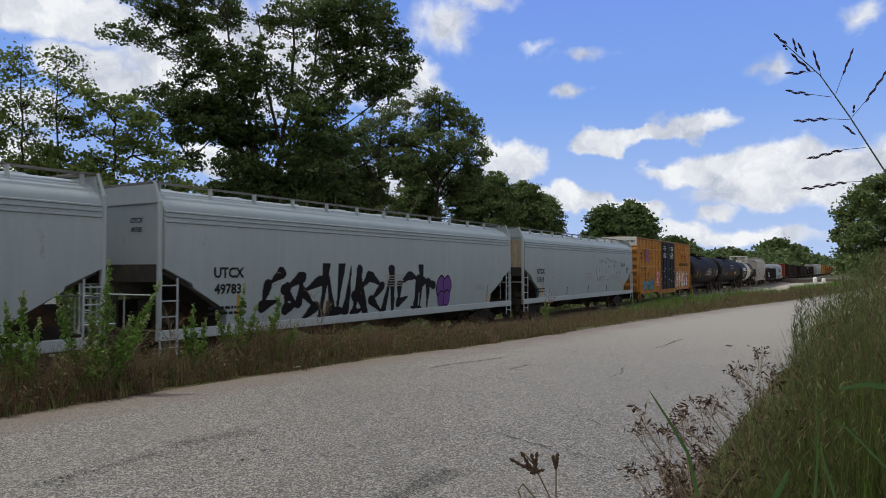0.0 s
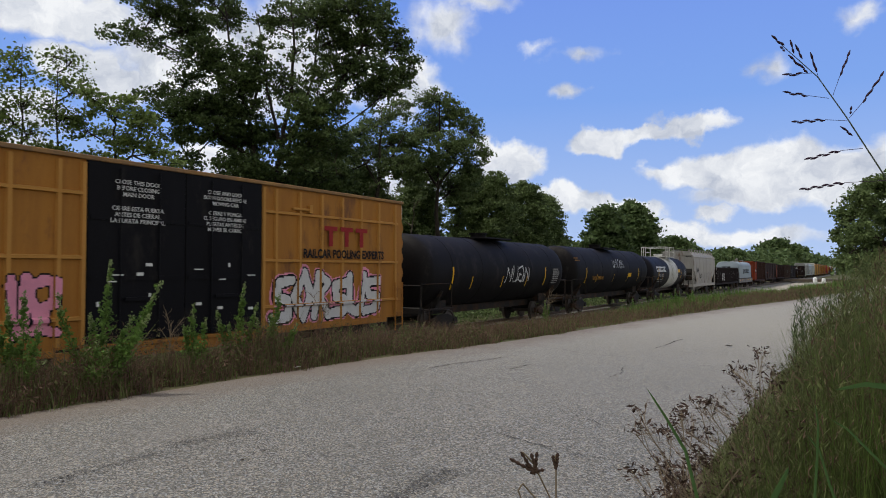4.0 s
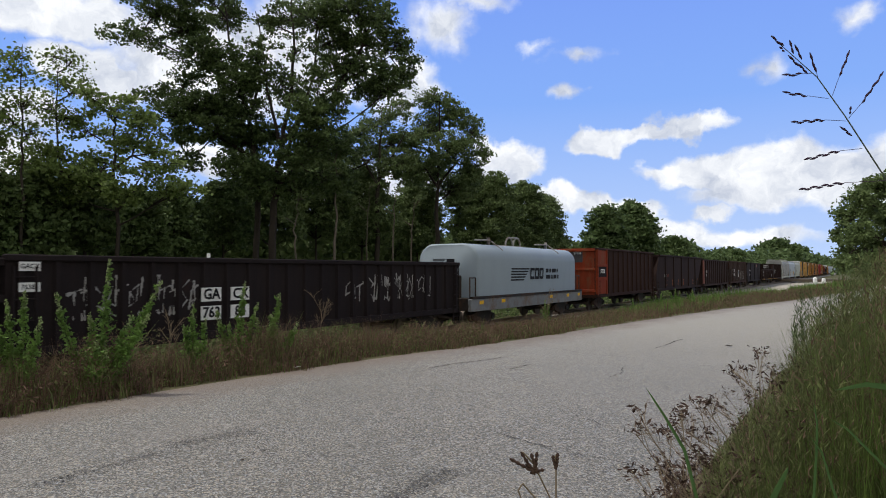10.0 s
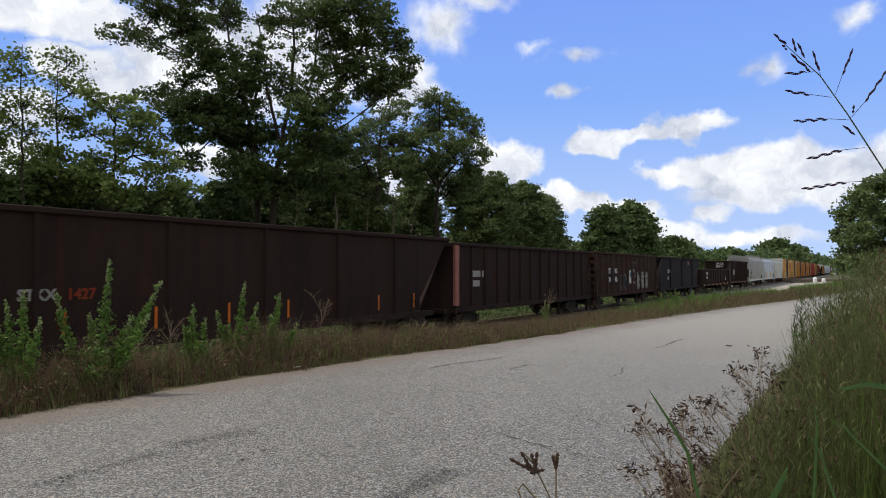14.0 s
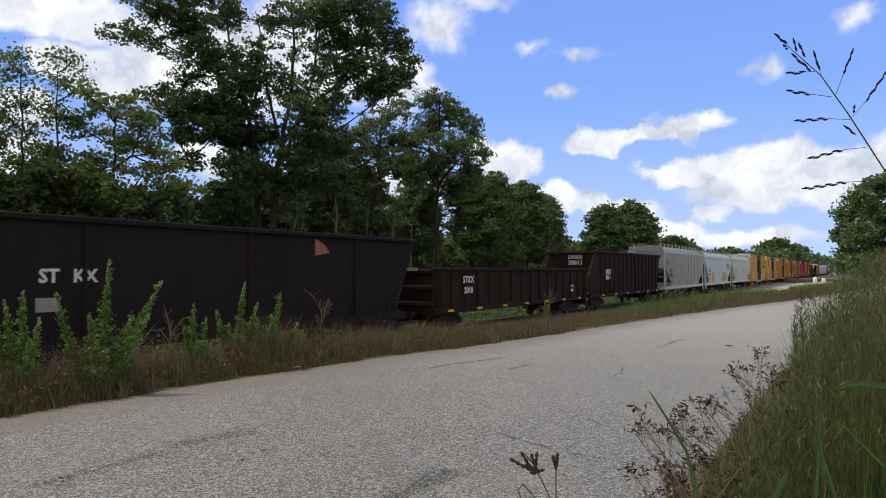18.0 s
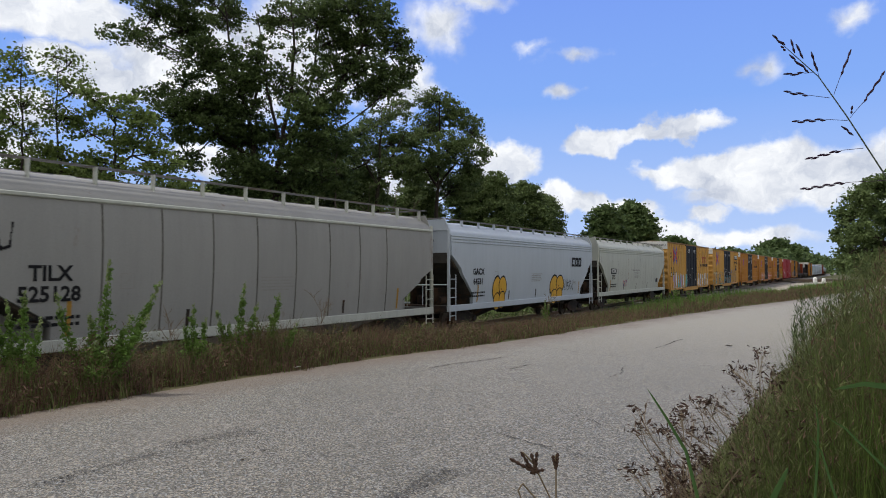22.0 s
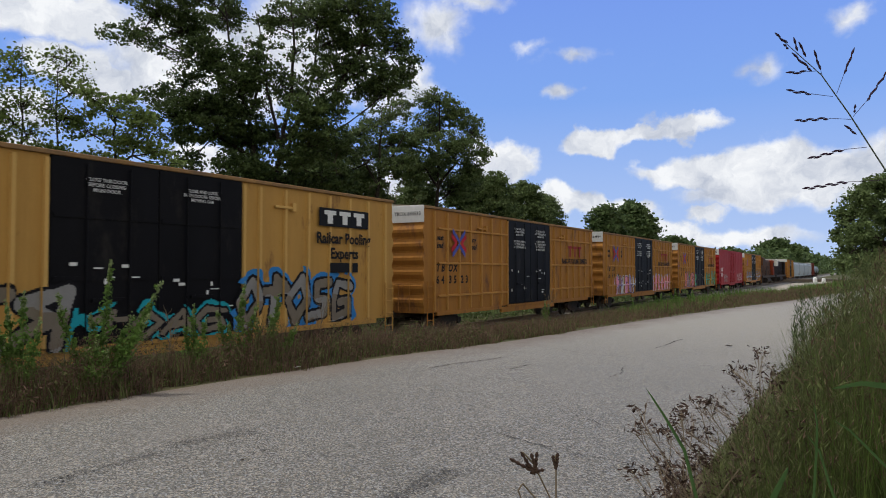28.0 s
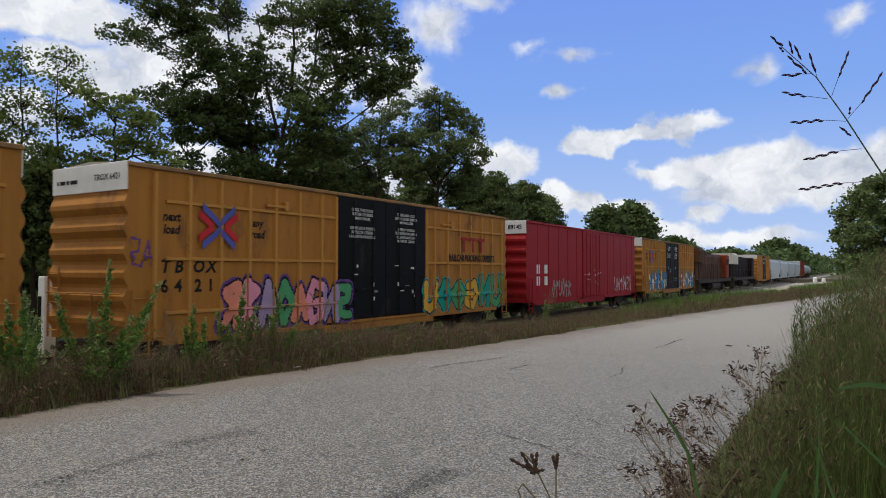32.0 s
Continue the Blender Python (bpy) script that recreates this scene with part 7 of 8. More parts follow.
    # solid dark trees that step down to the far end of the wood
    seen_tree(dark, 775, 28, [[(772, 380), (776, 290), (778, 180)], [(774, 330), (815, 280), (838, 235)], [(774, 330), (735, 270)]],
              ((772, 178, 26, 24, 1.0), (806, 200, 30, 28, 1.1), (834, 230, 24, 26, 1.1), (852, 270, 18, 24, 1.0), (758, 226, 34, 32, 1.1), (798, 262, 42, 32, 1.2), (730, 250, 36, 28, 1.0), (834, 306, 22, 30, 1.2), (762, 300, 46, 34, 1.2),
               (800, 330, 44, 32, 1.2), (752, 176, 22, 20, 0.8), (726, 300, 36, 30, 1.1)), 120, M_LEAF3, 80, size=0.15, dense=0.8)
    seen_tree(dark, 668, 30, [[(668, 380), (672, 280), (676, 190)], [(670, 320), (720, 230)], [(670, 330), (620, 250)]],
              ((700, 200, 32, 26, 0.8), (668, 214, 34, 26, 0.85), (712, 182, 26, 20, 0.7), (640, 236, 36, 26, 0.9), (688, 252, 44, 30, 1.0), (608, 262, 42, 28, 0.9), (650, 284, 46, 30, 1.0), (704, 292, 40, 30, 1.1), (600, 306, 46, 30, 0.9)), 121, M_LEAF3, 80, size=0.15, dense=0.8)
    for k, (px, lat, top, bottom, wide, leaf, lab) in enumerate((
            (872, 28, 308, 450, 58, M_LEAF3, dark), (930, 28, 322, 450, 52, M_LEAF3, dark), (966, 28, 350, 455, 42, M_LEAF3, dark), (830, 30, 300, 430, 44, M_LEAF3, dark), (560, 32, 260, 400, 66, M_LEAF3, dark), (480, 32, 300, 410, 60, M_LEAF3, dark),
            (640, 32, 300, 420, 60, M_LEAF3, dark), (735, 32, 325, 430, 56, M_LEAF3, dark), (395, 31, 318, 420, 56, M_LEAF, dark), (330, 31, 350, 430, 50, M_LEAF, dark), (150, 27, 300, 430, 60, M_LEAF, dark), (60, 27, 300, 430, 64, M_LEAF, dark),
            (-20, 27, 310, 430, 60, M_LEAF, dark), (240, 28, 335, 440, 56, M_LEAF, dark), (300, 29, 340, 440, 50, M_LEAF, dark))):
        round_tree(lab, px, lat, top, bottom, wide, 130 + k, leaf, 28, size=0.17, clump=0.22, per=28, trunk_r=0.16, dense=1.2)
    for k, (px, lat, top, bottom, wide) in enumerate(((1070, 31, 368, 462, 44), (1120, 31, 362, 462, 50), (1192, 33, 424, 466, 34), (1216, 33, 432, 466, 24), (1288, 37, 444, 470, 32), (1262, 38, 448, 472, 28), (1378, 36, 428, 474, 42), (1406, 36, 440, 474, 32), (1335, 42, 452, 474, 34))):
        depth = (lambda q: -q[0] * S31 + q[1] * C31)(spot(px, lat)) / 60
        round_tree(sunny, px, lat, top, bottom, wide, 160 + k, M_LEAFSUN, 30, size=0.26 * depth, clump=0.3 * depth, per=28, trunk_r=0.2, dense=1.3)
    # thin pale trunks at the wood's edge
    for k, (px, lat, top) in enumerate(((594, 23.5, 240), (523, 24, 345), (697, 24.5, 330), (730, 25, 350), (650, 29, 320))):
        seen_tree("thin pale trunk with a small leafy top at the wood's edge", px, lat, [[(px - 2, 430), (px + 1, (top + 430) / 2), (px + 4, top)]],
                  ((px + 10, top + 6, 16, 10, 0.4), (px - 16, top + 40, 12, 7, 0.35)), 300 + k, M_LEAF3, 40, size=0.1, per=14, trunk_r=0.1 if k == 0 else 0.07, bark=M_BARKPALE)
    # tree on the verge by the road
    verge_tree()
    # undergrowth below the trees, and woods far off
    rng = np.random.default_rng(8)
    N = 60000
    y = rng.uniform(-4, 100, N)
    x = -rng.uniform(22.0, 34.0, N)
    lim = np.array([float(np.interp(b, (8, 16, 24), (0.8, 1.0, 1.3))) + 0.8 * noise.noise((a * 0.14, b * 0.14, 0)) for a, b in zip(x, y)])
    z = -0.9 + np.abs(rng.uniform(0, 1, N) ** 0.75) * np.maximum(lim + (-x - 22) * 0.1, 0.6)
    tagged(leaves_mesh("undergrowth", np.stack([x, y, z], 1), 0.19, rng, M_LEAF3), "dense dark green undergrowth below the trees", "undergrowth", kind="stuff")
    N = 26000
    y = rng.uniform(-4, 110, N)
    x = -rng.uniform(18.2, 22.5, N)
    z = -0.9 + rng.uniform(0, 1, N) * (0.5 + (-x - 18.2) * 0.35)
    tagged(leaves_mesh("track_side_brush", np.stack([x, y, z], 1), 0.16, rng, M_LEAF3), "low dark brush behind the track", "undergrowth", kind="stuff")
    N = 46000
    y = rng.uniform(-8, 105, N)
    x = -rng.uniform(33.0, 41.0, N)
    z = -0.9 + rng.uniform(0, 1, N) * (np.interp(y, (0, 14, 38), (5.4, 5.4, 6.2)) + 0.8 * np.sin(y * 0.3))
    tagged(leaves_mesh("wood_interior", np.stack([x, y, z], 1), 0.6, rng, M_LEAF3), "shaded depth of the wood", "woods", kind="stuff")
    N = 30000
    y = rng.uniform(60, 900, N)
    x = -rng.uniform(28.0, 60.0, N) - y * 0.02
    lim = np.array([4.5 + 3.5 * noise.noise((b * 0.05, a * 0.05, 3)) + b * 0.012 for a, b in zip(x, y)])
    z = -0.9 + rng.uniform(0, 1, N) ** 0.8 * lim
    tagged(leaves_mesh("far_woods", np.stack([x, y, z], 1), 0.7, rng, M_LEAFSUN), "distant green woods along the railway", "woods", kind="stuff")
    N = 26000
    y = rng.uniform(300, 1000, N)
    x = -rng.uniform(24.0, 60.0, N)
    z = -0.9 + rng.uniform(0, 1, N) ** 0.8 * (5 + y * 0.012 + 3 * np.sin(y * 0.045))
    tagged(leaves_mesh("horizon_woods", np.stack([x, y, z], 1), 1.5, rng, M_LEAFSUN), "distant green woods at the end of the track", "woods", kind="stuff")
    N = 26000
    y = rng.uniform(230, 900, N)
    x = -18 + 290 * rng.uniform(0, 1, N) ** 1.6
    keep = (x > 6) | (y > 700) | ((x > -9) & (y > 280))
    x, y = x[keep], y[keep]
    z = -0.9 + rng.uniform(0, 1, len(x)) ** 0.8 * (7 + y * 0.012 + 3 * np.sin(y * 0.05 + x * 0.08))
    tagged(leaves_mesh("distant_woods", np.stack([x, y, z], 1), 1.2, rng, M_LEAFSUN), "distant green woods beyond the crossing", "woods", kind="stuff")


build_trees()


# ---------------------------------------------------------------- grass and weeds
M_DRY = mat("dry_grass", (0.145, 0.094, 0.066), 0.85, 0, 0.25, 1.0, 0, 8, island=0.45, trans=0.2)
M_GRASS = mat("green_grass", (0.11, 0.16, 0.04), 0.7, 0, 0.25, 1.0, 0, 8, island=0.4, trans=0.25)
M_GRASSDARK = mat("dark_grass", (0.115, 0.13, 0.05), 0.75, 0, 0.6, 3.0, 0, 8, island=0.25, trans=0.25)
M_SHRUB = mat("shrub_leaf", (0.12, 0.135, 0.055), 0.75, 0, 0.6, 4.0, 0, 8, island=0.22, trans=0.2)
M_REED = mat("reed_leaf", (0.085, 0.115, 0.045), 0.65, 0, 0.25, 1.0, 0, 8, island=0.4, trans=0.25)
M_WEED = mat("weed_leaf", (0.12, 0.205, 0.046), 0.6, 0, 0.2, 3.0, 0, 20, island=0.3, trans=0.3)
M_TIP = mat("weed_tip", (0.24, 0.3, 0.13), 0.7, 0, 0.2, 3.0, 0, 20, island=0.3, trans=0.3)
M_STEM = mat("weed_stem", (0.09, 0.11, 0.035), 0.7, 0, 0.2)
M_SEED = mat("seed_head", (0.07, 0.045, 0.034), 0.85, 0, 0.25, 8, 0, 40, island=0.4)
M_DEAD = mat("dead_weed", (0.2, 0.155, 0.105), 0.9, 0, 0.25)
M_BLADE = mat("broad_grass_blade", (0.085, 0.16, 0.05), 0.5, 0, 0.15, 6, 0.02, 60, trans=0.3)


def blades_mesh(name, x, y, z, h, width, rng, material, bend=0.35):
    """Bent grass blades in two segments."""
    N = len(x)
    az = rng.uniform(0, 2 * np.pi, N)
    lean = rng.uniform(0.05, bend, N) * h
    d = np.stack([np.cos(az), np.sin(az), 0 * az], 1)
    side = np.stack([-np.sin(az), np.cos(az), 0 * az], 1) * (width * rng.uniform(0.6, 1.4, N))[:, None]
    root = np.stack([x, y, z], 1)
    mid = root + d * (lean * 0.3)[:, None] + np.stack([0 * h, 0 * h, h * 0.6], 1)
    tip = root + d * lean[:, None] + np.stack([0 * h, 0 * h, h], 1)
    v = np.stack([root - side, root + side, mid - side * 0.7, mid + side * 0.7, tip], 1)
    me = bpy.data.meshes.new(name)
    me.vertices.add(N * 5)
    me.vertices.foreach_set("co", v.reshape(-1))
    me.loops.add(N * 9)
    me.polygons.add(N * 3)
    k = (np.arange(N) * 5)[:, None]
    me.loops.foreach_set("vertex_index", (k + np.array([0, 1, 3, 0, 3, 2, 2, 3, 4])).reshape(-1))
    me.polygons.foreach_set("loop_start", np.arange(N * 3) * 3)
    me.update(calc_edges=True)
    return mesh_part(name, me, material, None)


def verge_grass():
    rng = np.random.default_rng(21)
    for name, material, N, tall, label, wd in (("dry_grass", M_DRY, 105000, 1.0, "dry brown grass between road and railway", 0.0032), ("green_grass", M_GRASS, 24000, 0.7, "green grass between road and railway", 0.005),
                                           ("dark_weeds", M_GRASSDARK, 16000, 1.0, "low dark weeds between road and railway", 0.008)):
        y = np.concatenate([rng.uniform(-3, 22, N // 2), rng.uniform(18, 60, N // 4), rng.uniform(50, 130, N - N // 2 - N // 4)])
        left = np.interp(y, [p[0] for p in ROAD_L], [p[1] for p in ROAD_L])
        f = rng.uniform(0, 1, N) ** 0.9
        x = left + 0.1 - f * np.minimum(left + 13.0, np.interp(y, (45, 75), (20.0, 5.5))) + 0.16 * np.sin(y * 1.3) + 0.12 * np.sin(y * 3.7 + 1) + 0.07 * np.sin(y * 7.9) - 0.25 * rng.uniform(0, 1, N)
        z = np.array([ground_z(a, b) for a, b in zip(x, y)])
        grow = np.interp(y, (0, 8, 14, 20, 30, 60, 150), (1.2, 1.15, 0.95, 0.75, 0.72, 0.75, 0.8)) * tall
        patch = np.array([noise.noise((a * 0.8, b * 0.5, 4)) for a, b in zip(x, y)])
        h = grow * rng.uniform(0.35, 1.0, N) * (1 + 0.45 * patch) * np.clip(0.2 + f * 2.6, 0, 1)
        ob = blades_mesh(name, x, y, z, np.maximum(h, 0.08), np.interp(y, (0, 20, 60, 160), (wd, wd * 1.5, wd * 3, wd * 6)), rng, material, 0.95)
        tagged(ob, label, "grass", kind="stuff")


def track_side_weeds():
    """A stand of tall green weeds along the ballast, further off."""
    rng = np.random.default_rng(23)
    N = 9000
    y = rng.uniform(33, 95, N)
    left = np.interp(y, [p[0] for p in ROAD_L], [p[1] for p in ROAD_L])
    x = np.maximum(-12.4, left - np.interp(y, (45, 75), (20.0, 5.5))) + rng.uniform(0, 1, N) ** 1.5 * np.minimum(left + 11.6, 5.0)
    z = np.array([ground_z(a, b) for a, b in zip(x, y)])
    patch = np.array([noise.noise((a * 0.3, b * 0.22, 7)) for a, b in zip(x, y)])
    h = (0.55 + 0.55 * np.clip(patch + 0.35, 0, 1)) * rng.uniform(0.5, 1.25, N)
    keep = patch + rng.normal(0, 0.15, N) > 0.0
    tagged(blades_mesh("green_weeds", x[keep], y[keep], z[keep], h[keep], np.interp(y[keep], (33, 95), (0.012, 0.03)), rng, M_WEED, 0.5), "tall green weeds along the ballast", "weeds", kind="stuff")


def weed(px, lat, tips, seed, label="leafy green weed with upright leafy spires"):
    """Several leafy spires that rise from one root; each is given by the direction of its tip."""
    rnd, rng = random.Random(seed), np.random.default_rng(seed)
    x, y = spot(px, lat)
    t = thing("weed", label, "weed", "tall weeds beside the road")
    t.location = (x, y, ground_z(x, y) - 0.02)
    depth = -x * S31 + y * C31
    bm, cen, tip_cen = bmesh.new(), [], []
    for tx, ty in tips:
        end = view_point(tx, ty, depth + rnd.uniform(-0.25, 0.25)) - t.location
        ln = end.length
        bend = Vector((end.x * 0.55, end.y * 0.55, end.z * 0.42)) + Vector((rnd.gauss(0, 0.03), rnd.gauss(0, 0.03), 0))
        pts = [(bend * (2 * f * (1 - f)) + end * f * f) for f in (0, 0.2, 0.4, 0.6, 0.8, 1)]
        for i, (a, b) in enumerate(zip(pts, pts[1:])):
            rod(bm, a, b, 0.009 - 0.0014 * i, 5, 0.0078 - 0.0014 * i)
        for k in range(int(ln * 12)):
            f = 0.28 + 0.68 * rnd.random()
            i = min(4, int(f * 5))
            o = pts[i].lerp(pts[i + 1], f * 5 - i)
            az = rnd.uniform(0, 6.28)
            e = o + Vector((math.cos(az) * 0.8, math.sin(az) * 0.8, 1.1)).normalized() * rnd.uniform(0.14, 0.34) * (1.2 - f)
            rod(bm, o, e, 0.003, 3, 0.0015)
            for _ in range(13):
                cen.append(tuple(o.lerp(e, rnd.uniform(0.3, 1.1)) + Vector((rnd.gauss(0, 0.018), rnd.gauss(0, 0.018), rnd.gauss(0, 0.018)))))
        for k in range(int(ln * 240)):
            f = 0.2 + 0.82 * rnd.random() ** 0.9
            i = min(4, int(f * 5))
            o = pts[i].lerp(pts[i + 1], f * 5 - i)
            w = 0.125 * (1.05 - f) ** 1.25 + 0.012
            (tip_cen if f > 0.86 else cen).append(tuple(o + Vector((rnd.gauss(0, w), rnd.gauss(0, w), rnd.gauss(0, 0.02)))))
    part("stem", bm, M_STEM, t)
    leaves_mesh("foliage", cen, 0.037, rng, M_WEED, t, droop=-0.5, long=1.5)
    tagged(leaves_mesh("tip_growth", tip_cen, 0.028, rng, M_TIP, t, "pale green budding tips", droop=-0.8, long=1.2), "pale green budding tips", kind="stuff")
    return t


def dead_weed(x, y, height, seed):
    rnd = random.Random(seed)
    t = thing("dry_weed", "dry brown branching weed with bare twigs", "weed", "dry weeds beside the road")
    t.location = (x, y, ground_z(x, y) - 0.02)
    bm = bmesh.new()

    def grow(o, d, ln, r, level):
        e = o + d * ln
        rod(bm, o, e, r, 5, r * 0.6)
        if level < 3:
            for k in range(5 if level else 9):
                q = (d + Vector((rnd.gauss(0, 0.6), rnd.gauss(0, 0.6), rnd.gauss(0.1, 0.3)))).normalized()
                grow(o.lerp(e, rnd.uniform(0.35, 1.0)), q, ln * rnd.uniform(0.22, 0.42), r * 0.55, level + 1)

    grow(Vector((0, 0, 0)), Vector((0.05, 0.05, 1)).normalized(), height * 0.75, 0.009, 0)
    part("twigs", bm, M_DEAD, t)


def build_weeds():
    rows = ((172, 10.8, ((194, 466), (283, 503), (100, 523), (232, 562), (160, 560), (262, 560))), (168, 10.45, ((172, 604), (150, 628), (190, 622), (160, 655), (186, 658), (140, 664))), (40, 11.0, ((10, 538), (42, 523), (70, 566), (-14, 556))),
            (-60, 11.0, ((-60, 520), (-90, 540), (-30, 545))), (415, 10.9, ((433, 504), (384, 555), (405, 575), (455, 540))), (470, 10.9, ((495, 522), (455, 565), (526, 574), (480, 560))), (345, 10.9, ((342, 543), (326, 580), (364, 566))),
            (965, 10.6, ((965, 533), (972, 540))), (1195, 9.6, ((1195, 512), (1185, 518), (1203, 516))), (1225, 9.3, ((1225, 514), (1215, 518))), (1290, 8.6, ((1290, 508), (1280, 513), (1298, 512))), (1310, 8.2, ((1310, 511), (1303, 513))),
            (1265, 9.0, ((1265, 513), (1258, 516))), (1170, 9.8, ((1170, 520), (1160, 524))), (1120, 10.0, ((1120, 530),)))
    for k, (px, lat, tips) in enumerate(rows):
        t = weed(px, lat, tips, 500 + k)
        if k < 7:
            SWAY.append((t, Matrix.Translation(t.location), 0.9, 2.2 + 0.17 * k))
    for k, (px, lat, top) in enumerate(((562, 11.0, 508), (295, 10.9, 530), (965, 10.2, 500), (640, 10.8, 560), (740, 10.6, 560))):
        x, y = spot(px, lat)
        depth = -x * S31 + y * C31
        dead_weed(x, y, max(0.4, 2.0 + (478 - top) / FOCUS * depth - ground_z(x, y)), 600 + k)


def from_view(px, depth):
    """The place on the ground at a depth ahead, in a direction."""
    xr = (px - 784) / FOCUS * depth
    return xr * C31 - depth * S31, depth * C31 + xr * S31


def feathery(name, label, material, plants, per, leaf_len, rng, rnd):
    """Stems with fine upward leaves: each plant has a foot, a tip and a bend."""
    c, a, ln = [], [], []
    for foot, tip, bend in plants:
        for _ in range(per):
            f = rnd.random() ** 0.75
            p = foot * (1 - f) ** 2 + bend * 2 * f * (1 - f) + tip * f * f
            d = ((bend - foot) * (1 - f) + (tip - bend) * f).normalized()
            d = (d * 0.9 + Vector((rnd.gauss(0, 0.55), rnd.gauss(0, 0.55), rnd.gauss(0.1, 0.4)))).normalized()
            c.append(tuple(p)), a.append(tuple(d)), ln.append(leaf_len * rnd.uniform(0.5, 1.3) * (1.2 - 0.6 * f))
    c, a, ln = np.array(c), np.array(a), np.array(ln)[:, None]
    b = np.cross(a, rng.normal(size=a.shape))
    b /= np.linalg.norm(b, axis=1)[:, None]
    wd = ln * 0.03 + 0.0005
    v = np.stack([c, c + a * ln * 0.5 - b * wd, c + a * ln, c + a * ln * 0.5 + b * wd], 1)
    N = len(c)
    me = bpy.data.meshes.new(name)
    me.vertices.add(N * 4)
    me.vertices.foreach_set("co", v.reshape(-1))
    me.loops.add(N * 6)
    me.polygons.add(N * 2)
    k = (np.arange(N) * 4)[:, None]
    me.loops.foreach_set("vertex_index", (k + np.array([0, 1, 2, 0, 2, 3])).reshape(-1))
    me.polygons.foreach_set("loop_start", np.arange(N * 2) * 3)
    me.update(calc_edges=True)
    return tagged(mesh_part(name, me, material, None), label, "undergrowth", kind="stuff")


def bank_plants():
    """The grown-over bank on the camera's side of the road."""
    rng, rnd = np.random.default_rng(33), random.Random(33)
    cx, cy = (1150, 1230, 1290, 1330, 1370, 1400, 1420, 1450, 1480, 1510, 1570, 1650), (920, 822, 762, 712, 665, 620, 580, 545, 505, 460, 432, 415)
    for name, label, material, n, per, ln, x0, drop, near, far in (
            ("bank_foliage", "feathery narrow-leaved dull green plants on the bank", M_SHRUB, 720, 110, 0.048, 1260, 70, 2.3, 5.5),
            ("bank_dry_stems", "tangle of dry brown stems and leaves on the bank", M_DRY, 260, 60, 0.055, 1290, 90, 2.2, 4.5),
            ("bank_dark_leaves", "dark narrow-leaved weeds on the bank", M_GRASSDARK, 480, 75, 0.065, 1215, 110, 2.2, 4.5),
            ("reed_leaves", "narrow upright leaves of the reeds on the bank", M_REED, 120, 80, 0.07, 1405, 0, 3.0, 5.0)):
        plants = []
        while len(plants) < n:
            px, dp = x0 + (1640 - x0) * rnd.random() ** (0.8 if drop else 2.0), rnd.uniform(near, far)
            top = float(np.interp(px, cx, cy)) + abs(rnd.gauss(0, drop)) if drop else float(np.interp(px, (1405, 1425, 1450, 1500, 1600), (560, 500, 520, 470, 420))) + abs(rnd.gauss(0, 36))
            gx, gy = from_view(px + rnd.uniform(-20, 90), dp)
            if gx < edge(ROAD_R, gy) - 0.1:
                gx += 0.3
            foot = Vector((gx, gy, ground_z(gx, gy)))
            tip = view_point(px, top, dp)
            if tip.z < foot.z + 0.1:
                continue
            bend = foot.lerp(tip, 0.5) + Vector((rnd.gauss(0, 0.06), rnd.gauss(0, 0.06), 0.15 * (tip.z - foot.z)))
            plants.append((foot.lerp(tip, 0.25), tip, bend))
        feathery(name, label, material, plants, per, ln, rng, rnd)
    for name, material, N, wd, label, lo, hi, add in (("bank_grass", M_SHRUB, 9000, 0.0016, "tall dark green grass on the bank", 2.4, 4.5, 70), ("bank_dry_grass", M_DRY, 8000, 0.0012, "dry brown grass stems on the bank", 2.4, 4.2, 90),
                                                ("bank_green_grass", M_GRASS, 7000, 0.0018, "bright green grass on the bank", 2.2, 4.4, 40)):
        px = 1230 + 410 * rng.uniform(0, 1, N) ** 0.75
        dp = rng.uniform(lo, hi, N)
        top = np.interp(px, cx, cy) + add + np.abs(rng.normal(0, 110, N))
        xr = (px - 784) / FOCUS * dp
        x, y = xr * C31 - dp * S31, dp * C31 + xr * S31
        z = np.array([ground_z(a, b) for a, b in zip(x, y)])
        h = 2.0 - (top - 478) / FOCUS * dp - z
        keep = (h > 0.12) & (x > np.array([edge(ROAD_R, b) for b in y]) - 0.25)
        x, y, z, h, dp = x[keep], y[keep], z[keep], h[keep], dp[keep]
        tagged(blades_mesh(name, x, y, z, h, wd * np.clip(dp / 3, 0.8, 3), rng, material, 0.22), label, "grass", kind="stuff")


